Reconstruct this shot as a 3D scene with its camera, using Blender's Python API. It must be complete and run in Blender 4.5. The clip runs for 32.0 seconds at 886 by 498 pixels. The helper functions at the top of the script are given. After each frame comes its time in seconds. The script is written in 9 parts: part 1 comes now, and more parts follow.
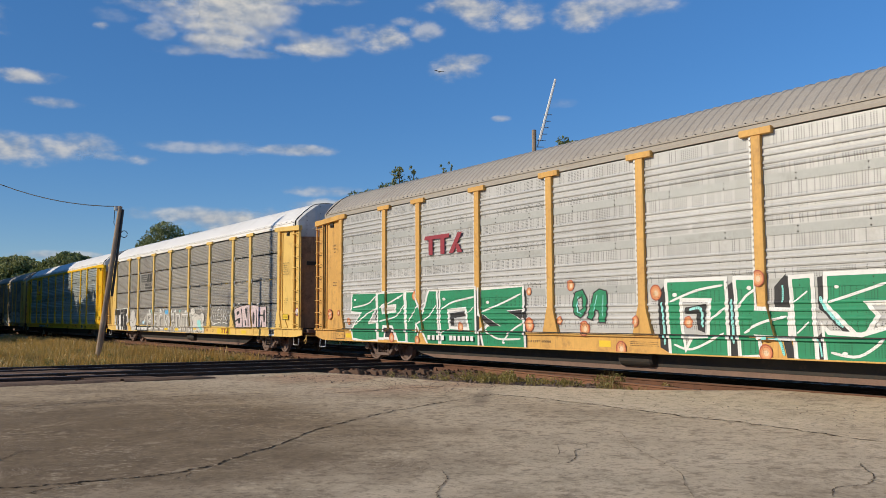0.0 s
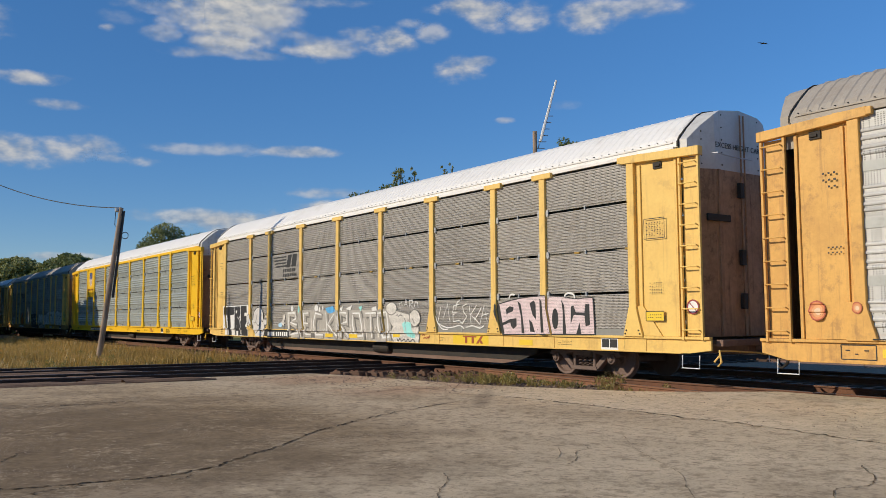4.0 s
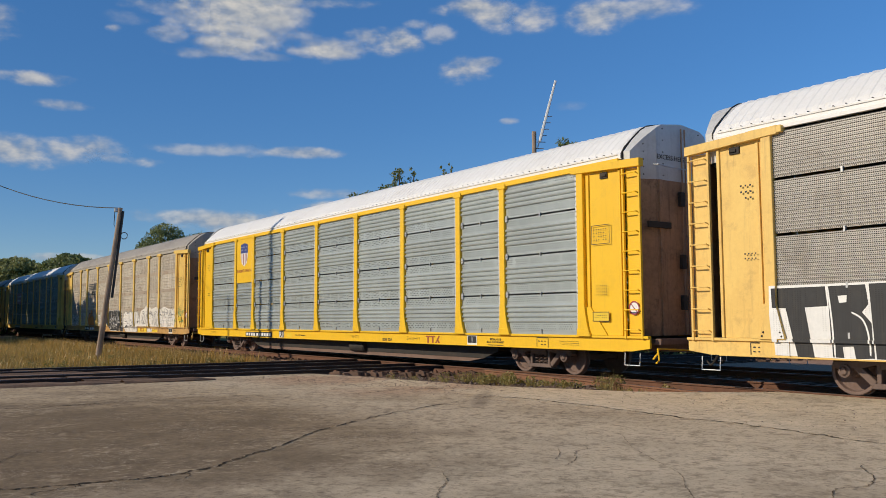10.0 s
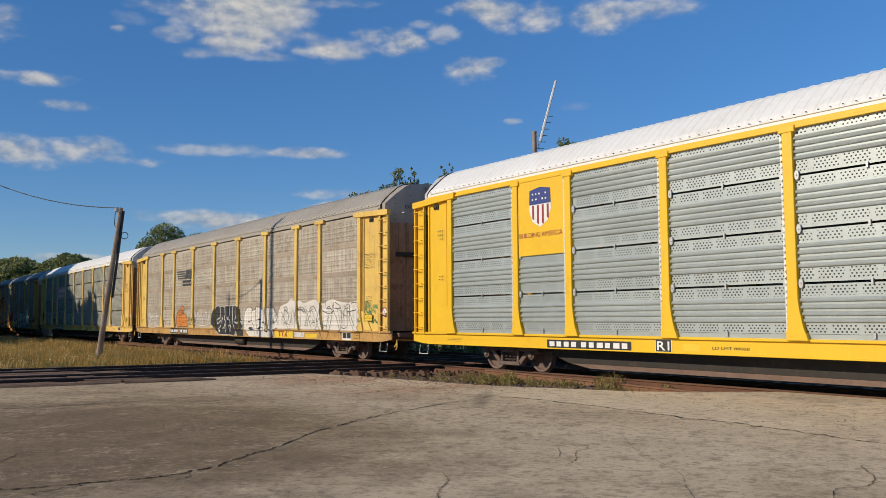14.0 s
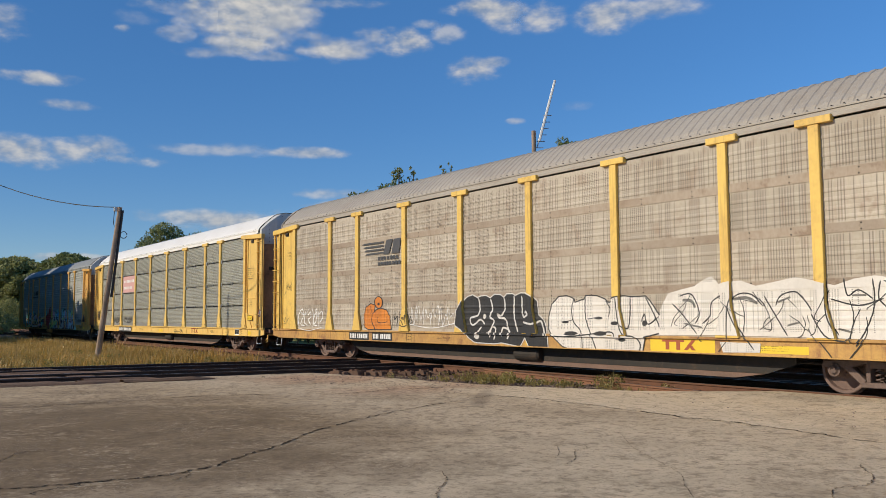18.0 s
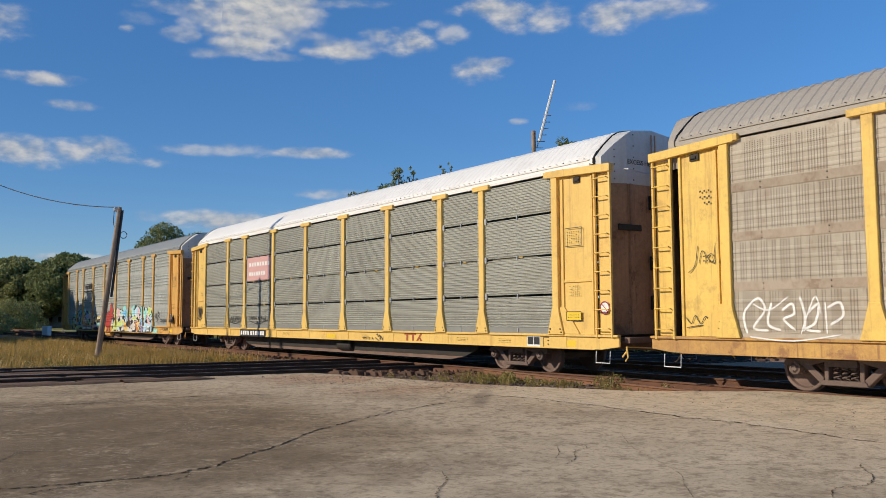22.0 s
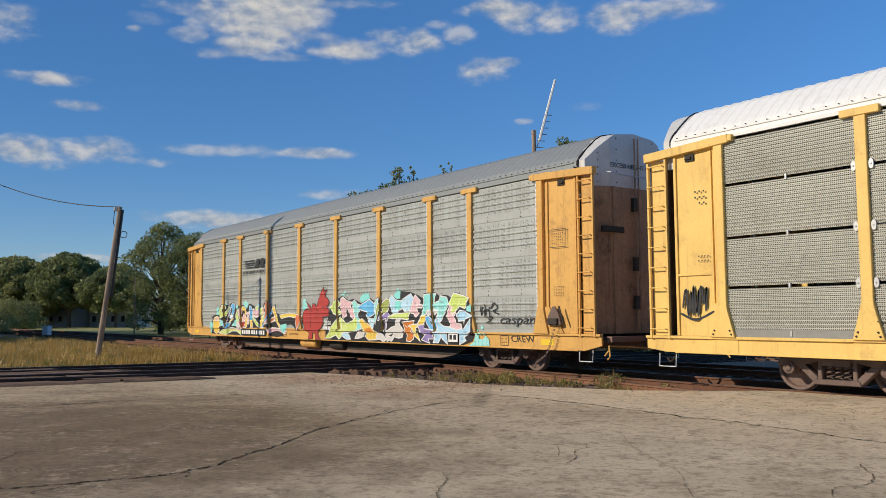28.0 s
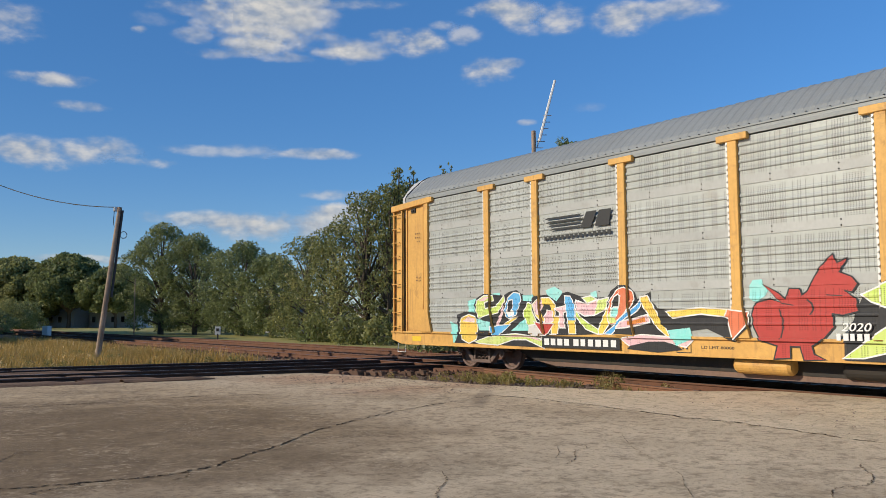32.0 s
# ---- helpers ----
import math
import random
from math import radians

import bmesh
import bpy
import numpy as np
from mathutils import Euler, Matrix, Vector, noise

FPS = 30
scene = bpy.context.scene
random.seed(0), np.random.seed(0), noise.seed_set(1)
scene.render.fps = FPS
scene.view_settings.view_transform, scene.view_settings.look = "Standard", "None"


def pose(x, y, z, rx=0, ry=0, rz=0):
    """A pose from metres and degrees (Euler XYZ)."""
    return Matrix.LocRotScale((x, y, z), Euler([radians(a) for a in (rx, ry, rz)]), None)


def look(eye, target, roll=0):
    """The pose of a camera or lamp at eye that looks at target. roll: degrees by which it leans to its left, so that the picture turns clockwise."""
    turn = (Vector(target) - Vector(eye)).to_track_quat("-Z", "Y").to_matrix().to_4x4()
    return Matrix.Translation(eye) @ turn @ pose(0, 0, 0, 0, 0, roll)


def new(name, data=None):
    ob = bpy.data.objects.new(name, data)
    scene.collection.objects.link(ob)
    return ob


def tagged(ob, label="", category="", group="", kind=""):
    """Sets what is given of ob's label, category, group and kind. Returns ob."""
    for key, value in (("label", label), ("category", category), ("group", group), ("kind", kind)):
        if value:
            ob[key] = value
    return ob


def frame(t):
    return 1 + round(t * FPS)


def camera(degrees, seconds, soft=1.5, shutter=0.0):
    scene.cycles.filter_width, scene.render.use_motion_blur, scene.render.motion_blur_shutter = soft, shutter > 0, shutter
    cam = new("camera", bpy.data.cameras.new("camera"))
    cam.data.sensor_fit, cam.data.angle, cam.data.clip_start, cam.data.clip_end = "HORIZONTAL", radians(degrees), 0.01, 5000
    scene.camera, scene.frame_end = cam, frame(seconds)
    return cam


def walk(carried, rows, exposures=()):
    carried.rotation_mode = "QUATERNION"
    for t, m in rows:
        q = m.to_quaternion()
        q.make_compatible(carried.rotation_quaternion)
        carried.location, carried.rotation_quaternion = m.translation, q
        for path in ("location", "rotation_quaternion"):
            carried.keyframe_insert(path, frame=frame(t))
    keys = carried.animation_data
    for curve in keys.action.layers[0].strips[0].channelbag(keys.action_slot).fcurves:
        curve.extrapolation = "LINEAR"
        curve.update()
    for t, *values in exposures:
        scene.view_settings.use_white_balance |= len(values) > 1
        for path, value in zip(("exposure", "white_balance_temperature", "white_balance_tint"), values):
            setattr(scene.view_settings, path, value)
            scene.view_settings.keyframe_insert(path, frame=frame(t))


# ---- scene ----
# Train track runs along x, rail tops at z = 0, the camera stands south of it and looks north-west.
EYE = Vector((0.0, 0.0, 1.40))
FWD = Vector((-0.81195527, 0.57822746, 0.07988516))
RIGHT = Vector((0.57971903, 0.81479843, -0.00541908))
UP = Vector((0.06822377, -0.0419109, 0.99678934))
SIDE = 13.82       # plane of the cars' near side
MID = SIDE + 1.5   # centre line of the track
LENS = 1497.2


def way(px, py):
    """Direction of a bearing across and down the field of view."""
    return (FWD * LENS + RIGHT * (px - 784) + UP * (441 - py)).normalized()


def bearing(px, py, dist):
    """Place at a horizontal distance along a bearing."""
    d = way(px, py)
    return EYE + d * (dist / math.hypot(d.x, d.y))


cam = camera(55.28, 32.0, soft=0.75)


def sway(dx, dy):
    return look(EYE, EYE + 100 * (FWD - RIGHT * (dx / LENS) + UP * (dy / LENS)), -0.31)


walk(cam, [(0, sway(0, -1.5)), (0.5, sway(0, 0)), (2, sway(0, 0.8)), (3.5, sway(1.5, 1)), (5.5, sway(0.6, 0)), (7.5, sway(0, 0)),
           (8.5, sway(-1, 0.2)), (9.5, sway(0, 1.2)), (10.5, sway(0.3, 1.2)), (11.2, sway(2, 1.2)), (12, sway(3.2, 1.2)), (13, sway(2.8, 1)),
           (13.8, sway(1.2, 1)), (14.5, sway(0.2, 1)), (16.5, sway(0, 0)), (19, sway(-0.9, 0)), (21, sway(-0.5, 0)), (23, sway(-1.2, 0)),
           (24.2, sway(0, 0)), (25.5, sway(0, 0)), (27.5, sway(-0.8, -0.3)), (28.7, sway(0, -1.4)), (30, sway(-0.4, 0)), (32, sway(-0.8, 0))],
     exposures=[(0, -0.07), (3, -0.09), (6, -0.13), (10, -0.15), (14, -0.12), (18, -0.06), (21, -0.02), (23, -0.08), (25, -0.16), (28, -0.06), (30, -0.04), (32, 0.03)])

# ---- light ----
SUN_EL, SUN_AZ = 27.0, 20.0     # height, and how far the sun stands to the west of straight behind the camera side
TO_SUN = Vector((-math.sin(radians(SUN_AZ)) * math.cos(radians(SUN_EL)), -math.cos(radians(SUN_AZ)) * math.cos(radians(SUN_EL)), math.sin(radians(SUN_EL))))
world = bpy.data.worlds.new("sky")
scene.world = world
world.use_nodes = True
wn = world.node_tree.nodes
sky = wn.new("ShaderNodeTexSky")
sky.sky_type = "NISHITA"
sky.sun_disc = False
sky.sun_elevation = radians(SUN_EL)
sky.sun_rotation = math.atan2(TO_SUN.x, TO_SUN.y)
sky.air_density = 1.0
sky.dust_density = 0.0
sky.ozone_density = 4.0
wn["Background"].inputs["Strength"].default_value = 0.115
deep = wn.new("ShaderNodeHueSaturation")
deep.inputs["Saturation"].default_value = 1.31
deep.inputs["Hue"].default_value = 0.510
world.node_tree.links.new(sky.outputs[0], deep.inputs["Color"])
haze = wn.new("ShaderNodeMix")     # evens the sky towards a clear mid blue
haze.data_type = "RGBA"
haze.inputs[0].default_value = 0.38
haze.inputs[7].default_value = (1.06, 2.62, 5.45, 1)
world.node_tree.links.new(deep.outputs[0], haze.inputs[6])
# the sky deepens smoothly from the north-east to the south-west
heading = wn.new("ShaderNodeTexCoord")
lean_ = wn.new("ShaderNodeVectorMath")
lean_.operation = "DOT_PRODUCT"
lean_.inputs[1].default_value = (0.58, 0.815, -0.55)
world.node_tree.links.new(heading.outputs["Generated"], lean_.inputs[0])
depth_ = wn.new("ShaderNodeMath")
depth_.operation = "MULTIPLY_ADD"
depth_.inputs[1].default_value, depth_.inputs[2].default_value = 0.30, 1.075
world.node_tree.links.new(lean_.outputs["Value"], depth_.inputs[0])
tone = wn.new("ShaderNodeVectorMath")
tone.operation = "SCALE"
world.node_tree.links.new(haze.outputs[2], tone.inputs[0])
world.node_tree.links.new(depth_.outputs[0], tone.inputs["Scale"])
world.node_tree.links.new(tone.outputs[0], wn["Background"].inputs["Color"])
sun = new("sun", bpy.data.lights.new("sun", "SUN"))
sun.data.energy, sun.data.angle, sun.data.color = 4.2, radians(0.6), (1.0, 0.885, 0.70)
sun.matrix_world = look(TO_SUN * 50, (0, 0, 0))
scene.view_settings.exposure = 0.0


# ---- materials ----
def nodes_of(m):
    m.use_nodes = True
    return m.node_tree.nodes, m.node_tree.links


def math_node(n, l, op, a, b=None, c=None, clamp=False):
    k = n.new("ShaderNodeMath")
    k.operation, k.use_clamp = op, clamp
    for i, v in enumerate((a, b, c)):
        if v is None:
            continue
        if isinstance(v, (int, float)):
            k.inputs[i].default_value = v
        else:
            l.new(v, k.inputs[i])
    return k.outputs[0]


def ramp(n, l, src, lo, hi):
    k = n.new("ShaderNodeMapRange")
    k.interpolation_type = "SMOOTHSTEP"
    k.inputs["From Min"].default_value, k.inputs["From Max"].default_value = lo, hi
    l.new(src, k.inputs["Value"])
    return k.outputs[0]


def blend(n, l, fac, a, b):
    k = n.new("ShaderNodeMix")
    k.data_type = "RGBA"
    for sock, v in ((k.inputs[0], fac), (k.inputs[6], a), (k.inputs[7], b)):
        if isinstance(v, (int, float)):
            sock.default_value = v
        elif isinstance(v, tuple):
            sock.default_value = (*v, 1)
        else:
            l.new(v, sock)
    return k.outputs[2]


def noise_tex(n, l, vec, scale, detail=4, rough=0.6):
    k = n.new("ShaderNodeTexNoise")
    k.inputs["Scale"].default_value, k.inputs["Detail"].default_value, k.inputs["Roughness"].default_value = scale, detail, rough
    l.new(vec, k.inputs["Vector"])
    return k.outputs["Fac"]


def coords(n, l, space="Object", stretch=(1, 1, 1), own=True):
    tc = n.new("ShaderNodeTexCoord")
    mp = n.new("ShaderNodeMapping")
    mp.inputs["Scale"].default_value = stretch
    l.new(tc.outputs[space], mp.inputs["Vector"])
    if own:
        oi = n.new("ShaderNodeObjectInfo")
        cb = n.new("ShaderNodeCombineXYZ")
        r = math_node(n, l, "MULTIPLY", oi.outputs["Random"], 37.0)
        for i in range(3):
            l.new(r, cb.inputs[i])
        l.new(cb.outputs[0], mp.inputs["Location"])
    return mp.outputs[0]


def surface(name, base, second, rough=0.7, metal=0.0, big=0.8, fine=18.0, amount=0.6, bump=0.15, dirt=None, dirt_amount=0.0,
            streak=0.0, vary=0.0, own=True, space="Object", bump_dist=0.01, spec=0.5):
    """Two colours mixed by coarse and fine noise, optional dirt patches, rain streaks and piece-to-piece variation."""
    m = bpy.data.materials.new(name)
    n, l = nodes_of(m)
    p = n["Principled BSDF"]
    v = coords(n, l, space, own=own)
    a = noise_tex(n, l, v, big, 5)
    b = noise_tex(n, l, v, fine, 4, 0.7)
    f = math_node(n, l, "ADD", math_node(n, l, "MULTIPLY", a, 0.6), math_node(n, l, "MULTIPLY", b, 0.4))
    f = math_node(n, l, "MULTIPLY", ramp(n, l, f, 0.35, 0.65), amount)
    col = blend(n, l, f, base, second)
    if streak:
        sv = coords(n, l, space, (9, 9, 0.5), own)
        s = ramp(n, l, noise_tex(n, l, sv, 1.0, 5, 0.7), 0.52, 0.72)
        col = blend(n, l, math_node(n, l, "MULTIPLY", s, streak), col, dirt or (0.08, 0.06, 0.04))
    if dirt_amount:
        d = ramp(n, l, noise_tex(n, l, v, big * 2.3, 6, 0.75), 0.52, 0.66)
        col = blend(n, l, math_node(n, l, "MULTIPLY", d, dirt_amount), col, dirt)
    if vary:
        oi = n.new("ShaderNodeObjectInfo")
        hs = n.new("ShaderNodeHueSaturation")
        l.new(math_node(n, l, "MULTIPLY_ADD", oi.outputs["Random"], vary, 1 - vary / 2), hs.inputs["Value"])
        l.new(col, hs.inputs["Color"])
        col = hs.outputs[0]
    l.new(col, p.inputs["Base Color"])
    p.inputs["Metallic"].default_value = metal
    p.inputs["Specular IOR Level"].default_value = spec
    l.new(math_node(n, l, "MULTIPLY_ADD", b, 0.25, rough - 0.12, clamp=True), p.inputs["Roughness"])
    if bump:
        bn = n.new("ShaderNodeBump")
        bn.inputs["Strength"].default_value, bn.inputs["Distance"].default_value = bump, bump_dist
        l.new(b, bn.inputs["Height"])
        l.new(bn.outputs[0], p.inputs["Normal"])
    return m


# per kind of side sheet: lowest tier line, tier height, punched bands and ridges above each tier line
SHEET = {
    "ridge": (1.005, 0.955, ((0.10, 0.275), (0.405, 0.445), (0.62, 0.865)), (0.215, 0.315, 0.465, 0.60)),
    "split": (1.03, 0.97, ((0.10, 0.82),), (0.205, 0.36, 0.515, 0.675)),
    "flat": (1.00, 0.94, ((0.10, 0.84),), (0.17, 0.33, 0.49, 0.65)),
    "bright": (1.00, 0.965, ((0.07, 0.255), (0.745, 0.915)), (0.30, 0.42, 0.54, 0.66))}


def perforated(name, base, second, hole=(0.03, 0.03, 0.028), pitch_x=0.05, pitch_z=0.034, radius=0.24, share=1.0, kind="", cluster=0.0, stagger=False,
               dirt=(0.18, 0.13, 0.08), dirt_amount=0.3, metal=0.25, rough=0.55, vary=0.12, dots=1.0):
    """Sheet steel with punched holes; share: part of the columns that are punched; kind: whose bands hold the holes; cluster: length of a group of columns."""
    m = surface(name, base, second, rough, metal, 0.7, 14, 0.7, 0.08, dirt, dirt_amount, streak=0.35 * dirt_amount + 0.08, vary=vary)
    n, l = nodes_of(m)
    p = n["Principled BSDF"]
    col = p.inputs["Base Color"].links[0].from_socket
    tc = n.new("ShaderNodeTexCoord")
    sp = n.new("ShaderNodeSeparateXYZ")
    l.new(tc.outputs["Object"], sp.inputs[0])
    oi = n.new("ShaderNodeObjectInfo")

    def cell(sock, pitch):
        q = math_node(n, l, "FRACT", math_node(n, l, "MULTIPLY", sock, 1 / pitch))
        return math_node(n, l, "ABSOLUTE", math_node(n, l, "SUBTRACT", q, 0.5))
    along = math_node(n, l, "MULTIPLY_ADD", oi.outputs["Random"], 60.0, sp.outputs[0])
    whole = along
    if stagger:
        row = math_node(n, l, "FLOOR", math_node(n, l, "MULTIPLY", sp.outputs[2], 1 / pitch_z))
        along = math_node(n, l, "MULTIPLY_ADD", row, pitch_x / 2, along)
    cx, cz = cell(along, pitch_x), cell(sp.outputs[2], pitch_z)
    mask = math_node(n, l, "MULTIPLY", math_node(n, l, "LESS_THAN", cx, radius), math_node(n, l, "LESS_THAN", cz, min(0.25, radius * pitch_x / pitch_z)))
    if share < 1:
        wn_ = n.new("ShaderNodeTexWhiteNoise")
        wn_.noise_dimensions = "1D"
        l.new(math_node(n, l, "FLOOR", math_node(n, l, "MULTIPLY", whole, 1 / pitch_x)), wn_.inputs["W"])
        mask = math_node(n, l, "MULTIPLY", mask, math_node(n, l, "LESS_THAN", wn_.outputs["Value"], share))
    if cluster:
        q = math_node(n, l, "FRACT", math_node(n, l, "MULTIPLY", whole, 1 / cluster))
        mask = math_node(n, l, "MULTIPLY", mask, math_node(n, l, "LESS_THAN", q, 0.84))
    if kind:
        z0, tall, bands, _ = SHEET[kind]
        tier = math_node(n, l, "MULTIPLY", math_node(n, l, "FRACT", math_node(n, l, "MULTIPLY_ADD", sp.outputs[2], 1 / tall, -z0 / tall)), tall)
        punched = None
        for a, b in bands:
            m1 = math_node(n, l, "MULTIPLY", math_node(n, l, "GREATER_THAN", tier, a), math_node(n, l, "LESS_THAN", tier, b))
            punched = m1 if punched is None else math_node(n, l, "ADD", punched, m1)
        mask = math_node(n, l, "MULTIPLY", mask, punched)
    l.new(blend(n, l, math_node(n, l, "MULTIPLY", mask, dots), col, hole), p.inputs["Base Color"])
    return m


def spray(name, base, fade=None, kind="split", dots=0.75):
    """Spray paint on punched sheet."""
    base, fade = tuple(c * 0.95 for c in base), fade and tuple(c * 0.90 for c in fade)
    fine = kind == "fine"
    return perforated(name, base, fade or tuple(c * 0.75 for c in base), tuple(c * 0.25 for c in base), 0.036 if fine else 0.05, 0.034, 0.28 if fine else 0.22, 1.0 if fine else 0.5,
                      "" if fine else kind, dirt_amount=0.05, metal=0.0, rough=0.6, vary=0.0, dots=dots)


def plain(name, base, rough=0.6, metal=0.0, amount=0.25, **k):
    return surface(name, base, tuple(c * 0.72 for c in base), rough, metal, 1.5, 25, amount, 0.08, **k)


YELLOW_OLD = surface("faded yellow paint", (0.80, 0.54, 0.15), (0.68, 0.42, 0.11), 0.55, 0, 0.9, 12, 0.6, 0.06, (0.30, 0.15, 0.06), 0.25, streak=0.3)
YELLOW_ORANGE = surface("weathered orange yellow paint", (0.71, 0.40, 0.10), (0.54, 0.29, 0.075), 0.6, 0, 0.9, 12, 0.7, 0.08, (0.25, 0.12, 0.05), 0.4, streak=0.45)
YELLOW_DIRTY = surface("grimy yellow paint", (0.80, 0.54, 0.12), (0.64, 0.40, 0.10), 0.6, 0, 0.9, 12, 0.7, 0.08, (0.30, 0.16, 0.06), 0.35, streak=0.5)
SILL_STAINED = surface("rust-stained yellow sill", (0.58, 0.34, 0.09), (0.36, 0.19, 0.07), 0.65, 0, 1.1, 12, 0.8, 0.08, (0.24, 0.11, 0.05), 0.8, streak=0.75)
YELLOW_NEW = surface("bright yellow paint", (0.86, 0.52, 0.015), (0.78, 0.44, 0.01), 0.45, 0, 0.7, 14, 0.5, 0.04, (0.30, 0.18, 0.04), 0.1, streak=0.12)
ROOF_WHITE = surface("white roof paint", (0.80, 0.78, 0.75), (0.70, 0.67, 0.62), 0.55, 0, 0.5, 12, 0.5, 0.05, (0.40, 0.33, 0.25), 0.18, streak=0.12)
ROOF_TAN = surface("tan weathered roof", (0.39, 0.35, 0.30), (0.32, 0.28, 0.235), 0.7, 0.1, 0.5, 12, 0.6, 0.06, (0.25, 0.19, 0.13), 0.2, streak=0.2)
ROOF_GREY = surface("grey galvanised roof", (0.27, 0.285, 0.285), (0.21, 0.225, 0.225), 0.6, 0.2, 0.5, 12, 0.5, 0.05, (0.25, 0.22, 0.18), 0.15, streak=0.15)
PANEL_SILVER = perforated("galvanised perforated panel", (0.53, 0.52, 0.50), (0.43, 0.425, 0.41), (0.09, 0.09, 0.087), 0.05, 0.036, 0.21, 0.72, "ridge", dirt_amount=0.15)
PANEL_GREY = perforated("dull galvanised perforated panel", (0.42, 0.435, 0.41), (0.33, 0.345, 0.32), (0.11, 0.11, 0.105), 0.05, 0.034, 0.19, 0.56, "split", dirt_amount=0.25)
PANEL_FINE = perforated("fine mesh panel", (0.46, 0.43, 0.39), (0.38, 0.355, 0.32), (0.035, 0.033, 0.03), 0.036, 0.034, 0.27, dirt_amount=0.25)
PANEL_FINE_COOL = perforated("fine mesh panel cool grey", (0.44, 0.435, 0.375), (0.365, 0.36, 0.31), (0.045, 0.045, 0.04), 0.036, 0.034, 0.25, dirt_amount=0.18)
PANEL_BRIGHT = perforated("new galvanised panel", (0.50, 0.535, 0.515), (0.38, 0.41, 0.395), (0.016, 0.018, 0.016), 0.078, 0.052, 0.20, kind="bright", cluster=0.56, stagger=True, metal=0.4, rough=0.40, dirt_amount=0.08)
PANEL_DIRTY = perforated("dirty beige perforated panel", (0.50, 0.44, 0.355), (0.36, 0.30, 0.23), (0.06, 0.05, 0.04), 0.056, 0.036, 0.20, 0.70, "flat", dirt=(0.21, 0.125, 0.075), dirt_amount=0.45, rough=0.75, metal=0.1, vary=0.2)
STRAP_DIRTY = surface("grimy beige strap", (0.40, 0.33, 0.255), (0.28, 0.21, 0.15), 0.75, 0.1, 0.9, 14, 0.7, 0.08, (0.16, 0.09, 0.05), 0.5, vary=0.15)
STRAP_SILVER = surface("smooth galvanised strap", (0.43, 0.435, 0.415), (0.35, 0.355, 0.335), 0.6, 0.2, 0.9, 14, 0.6, 0.05, (0.22, 0.19, 0.15), 0.25, vary=0.1)
END_BROWN = surface("brown stained end door", (0.46, 0.275, 0.155), (0.25, 0.15, 0.09), 0.75, 0, 0.8, 10, 0.8, 0.1, (0.07, 0.045, 0.03), 0.5, streak=0.5)
END_SILVER = surface("bare aluminium end cap", (0.60, 0.59, 0.57), (0.48, 0.475, 0.46), 0.6, 0.15, 0.8, 14, 0.6, 0.05, (0.3, 0.27, 0.22), 0.2, streak=0.2)
BLACK_STEEL = surface("black grimy steel", (0.022, 0.020, 0.018), (0.05, 0.038, 0.028), 0.75, 0.1, 2, 20, 0.6, 0.2, (0.09, 0.055, 0.035), 0.4)
UNDER_BROWN = surface("dusty brown underframe", (0.215, 0.135, 0.10), (0.125, 0.08, 0.06), 0.85, 0, 1.5, 20, 0.7, 0.2)
TRUCK_BROWN = surface("rust brown truck casting", (0.180, 0.126, 0.104), (0.108, 0.072, 0.059), 0.85, 0.0, 2, 22, 0.7, 0.3)
WHEEL_STEEL = surface("wheel steel", (0.21, 0.14, 0.115), (0.13, 0.085, 0.068), 0.8, 0.1, 2, 20, 0.7, 0.15)
RAIL_TOP = plain("polished rail head", (0.22, 0.20, 0.185), 0.5, 0.6)
RAIL_RUST = surface("rusty rail side", (0.17, 0.075, 0.04), (0.10, 0.05, 0.03), 0.85, 0.1, 3, 30, 0.8, 0.3)
RAIL_OLD = surface("orange brown rusted rail", (0.24, 0.115, 0.06), (0.15, 0.07, 0.04), 0.9, 0, 2, 30, 0.8, 0.3)
TIE_WOOD = surface("weathered creosoted tie", (0.16, 0.10, 0.07), (0.08, 0.05, 0.036), 0.9, 0, 2, 30, 0.8, 0.5, spec=0.1, vary=0.5, bump_dist=0.02)
BALLAST_DARK = surface("oil dark ballast", (0.075, 0.055, 0.045), (0.04, 0.032, 0.028), 0.95, 0, 0.7, 14, 0.9, 0.4, own=False, bump_dist=0.05, spec=0.1)
# darker copy of the rusty rail side; its shade is put into the colour
RAIL_SHADED = surface("rusty rail side darkened for shade", (0.055, 0.036, 0.028), (0.03, 0.022, 0.018), 0.8, 0.1, 3, 30, 0.8, 0.3)
BALLAST = surface("reddish brown ballast", (0.40, 0.235, 0.16), (0.20, 0.118, 0.082), 0.95, 0, 0.7, 14, 0.9, 0.4, own=False, bump_dist=0.05, spec=0.1)
PAINT_WHITE = plain("white stencil paint", (0.80, 0.79, 0.76), 0.6)
PAINT_BLACK = plain("black stencil paint", (0.025, 0.025, 0.025), 0.6)
PAINT_DARK = plain("dark grey paint", (0.07, 0.07, 0.075), 0.6)
PAINT_RED = plain("faded red paint", (0.30, 0.03, 0.045), 0.6)
PAINT_MARK = plain("brown red mark paint", (0.36, 0.085, 0.03), 0.6)
PAINT_ORANGE = spray("orange spray paint", (0.72, 0.25, 0.03), (0.55, 0.16, 0.03))
PAINT_GREEN = spray("green spray paint", (0.012, 0.285, 0.125), (0.02, 0.20, 0.09), kind="ridge", dots=0.95)
PAINT_CYAN = spray("turquoise spray paint", (0.22, 0.72, 0.66), (0.5, 0.82, 0.8))
PAINT_BLUE = spray("blue spray paint", (0.08, 0.38, 0.78), (0.22, 0.62, 0.85))
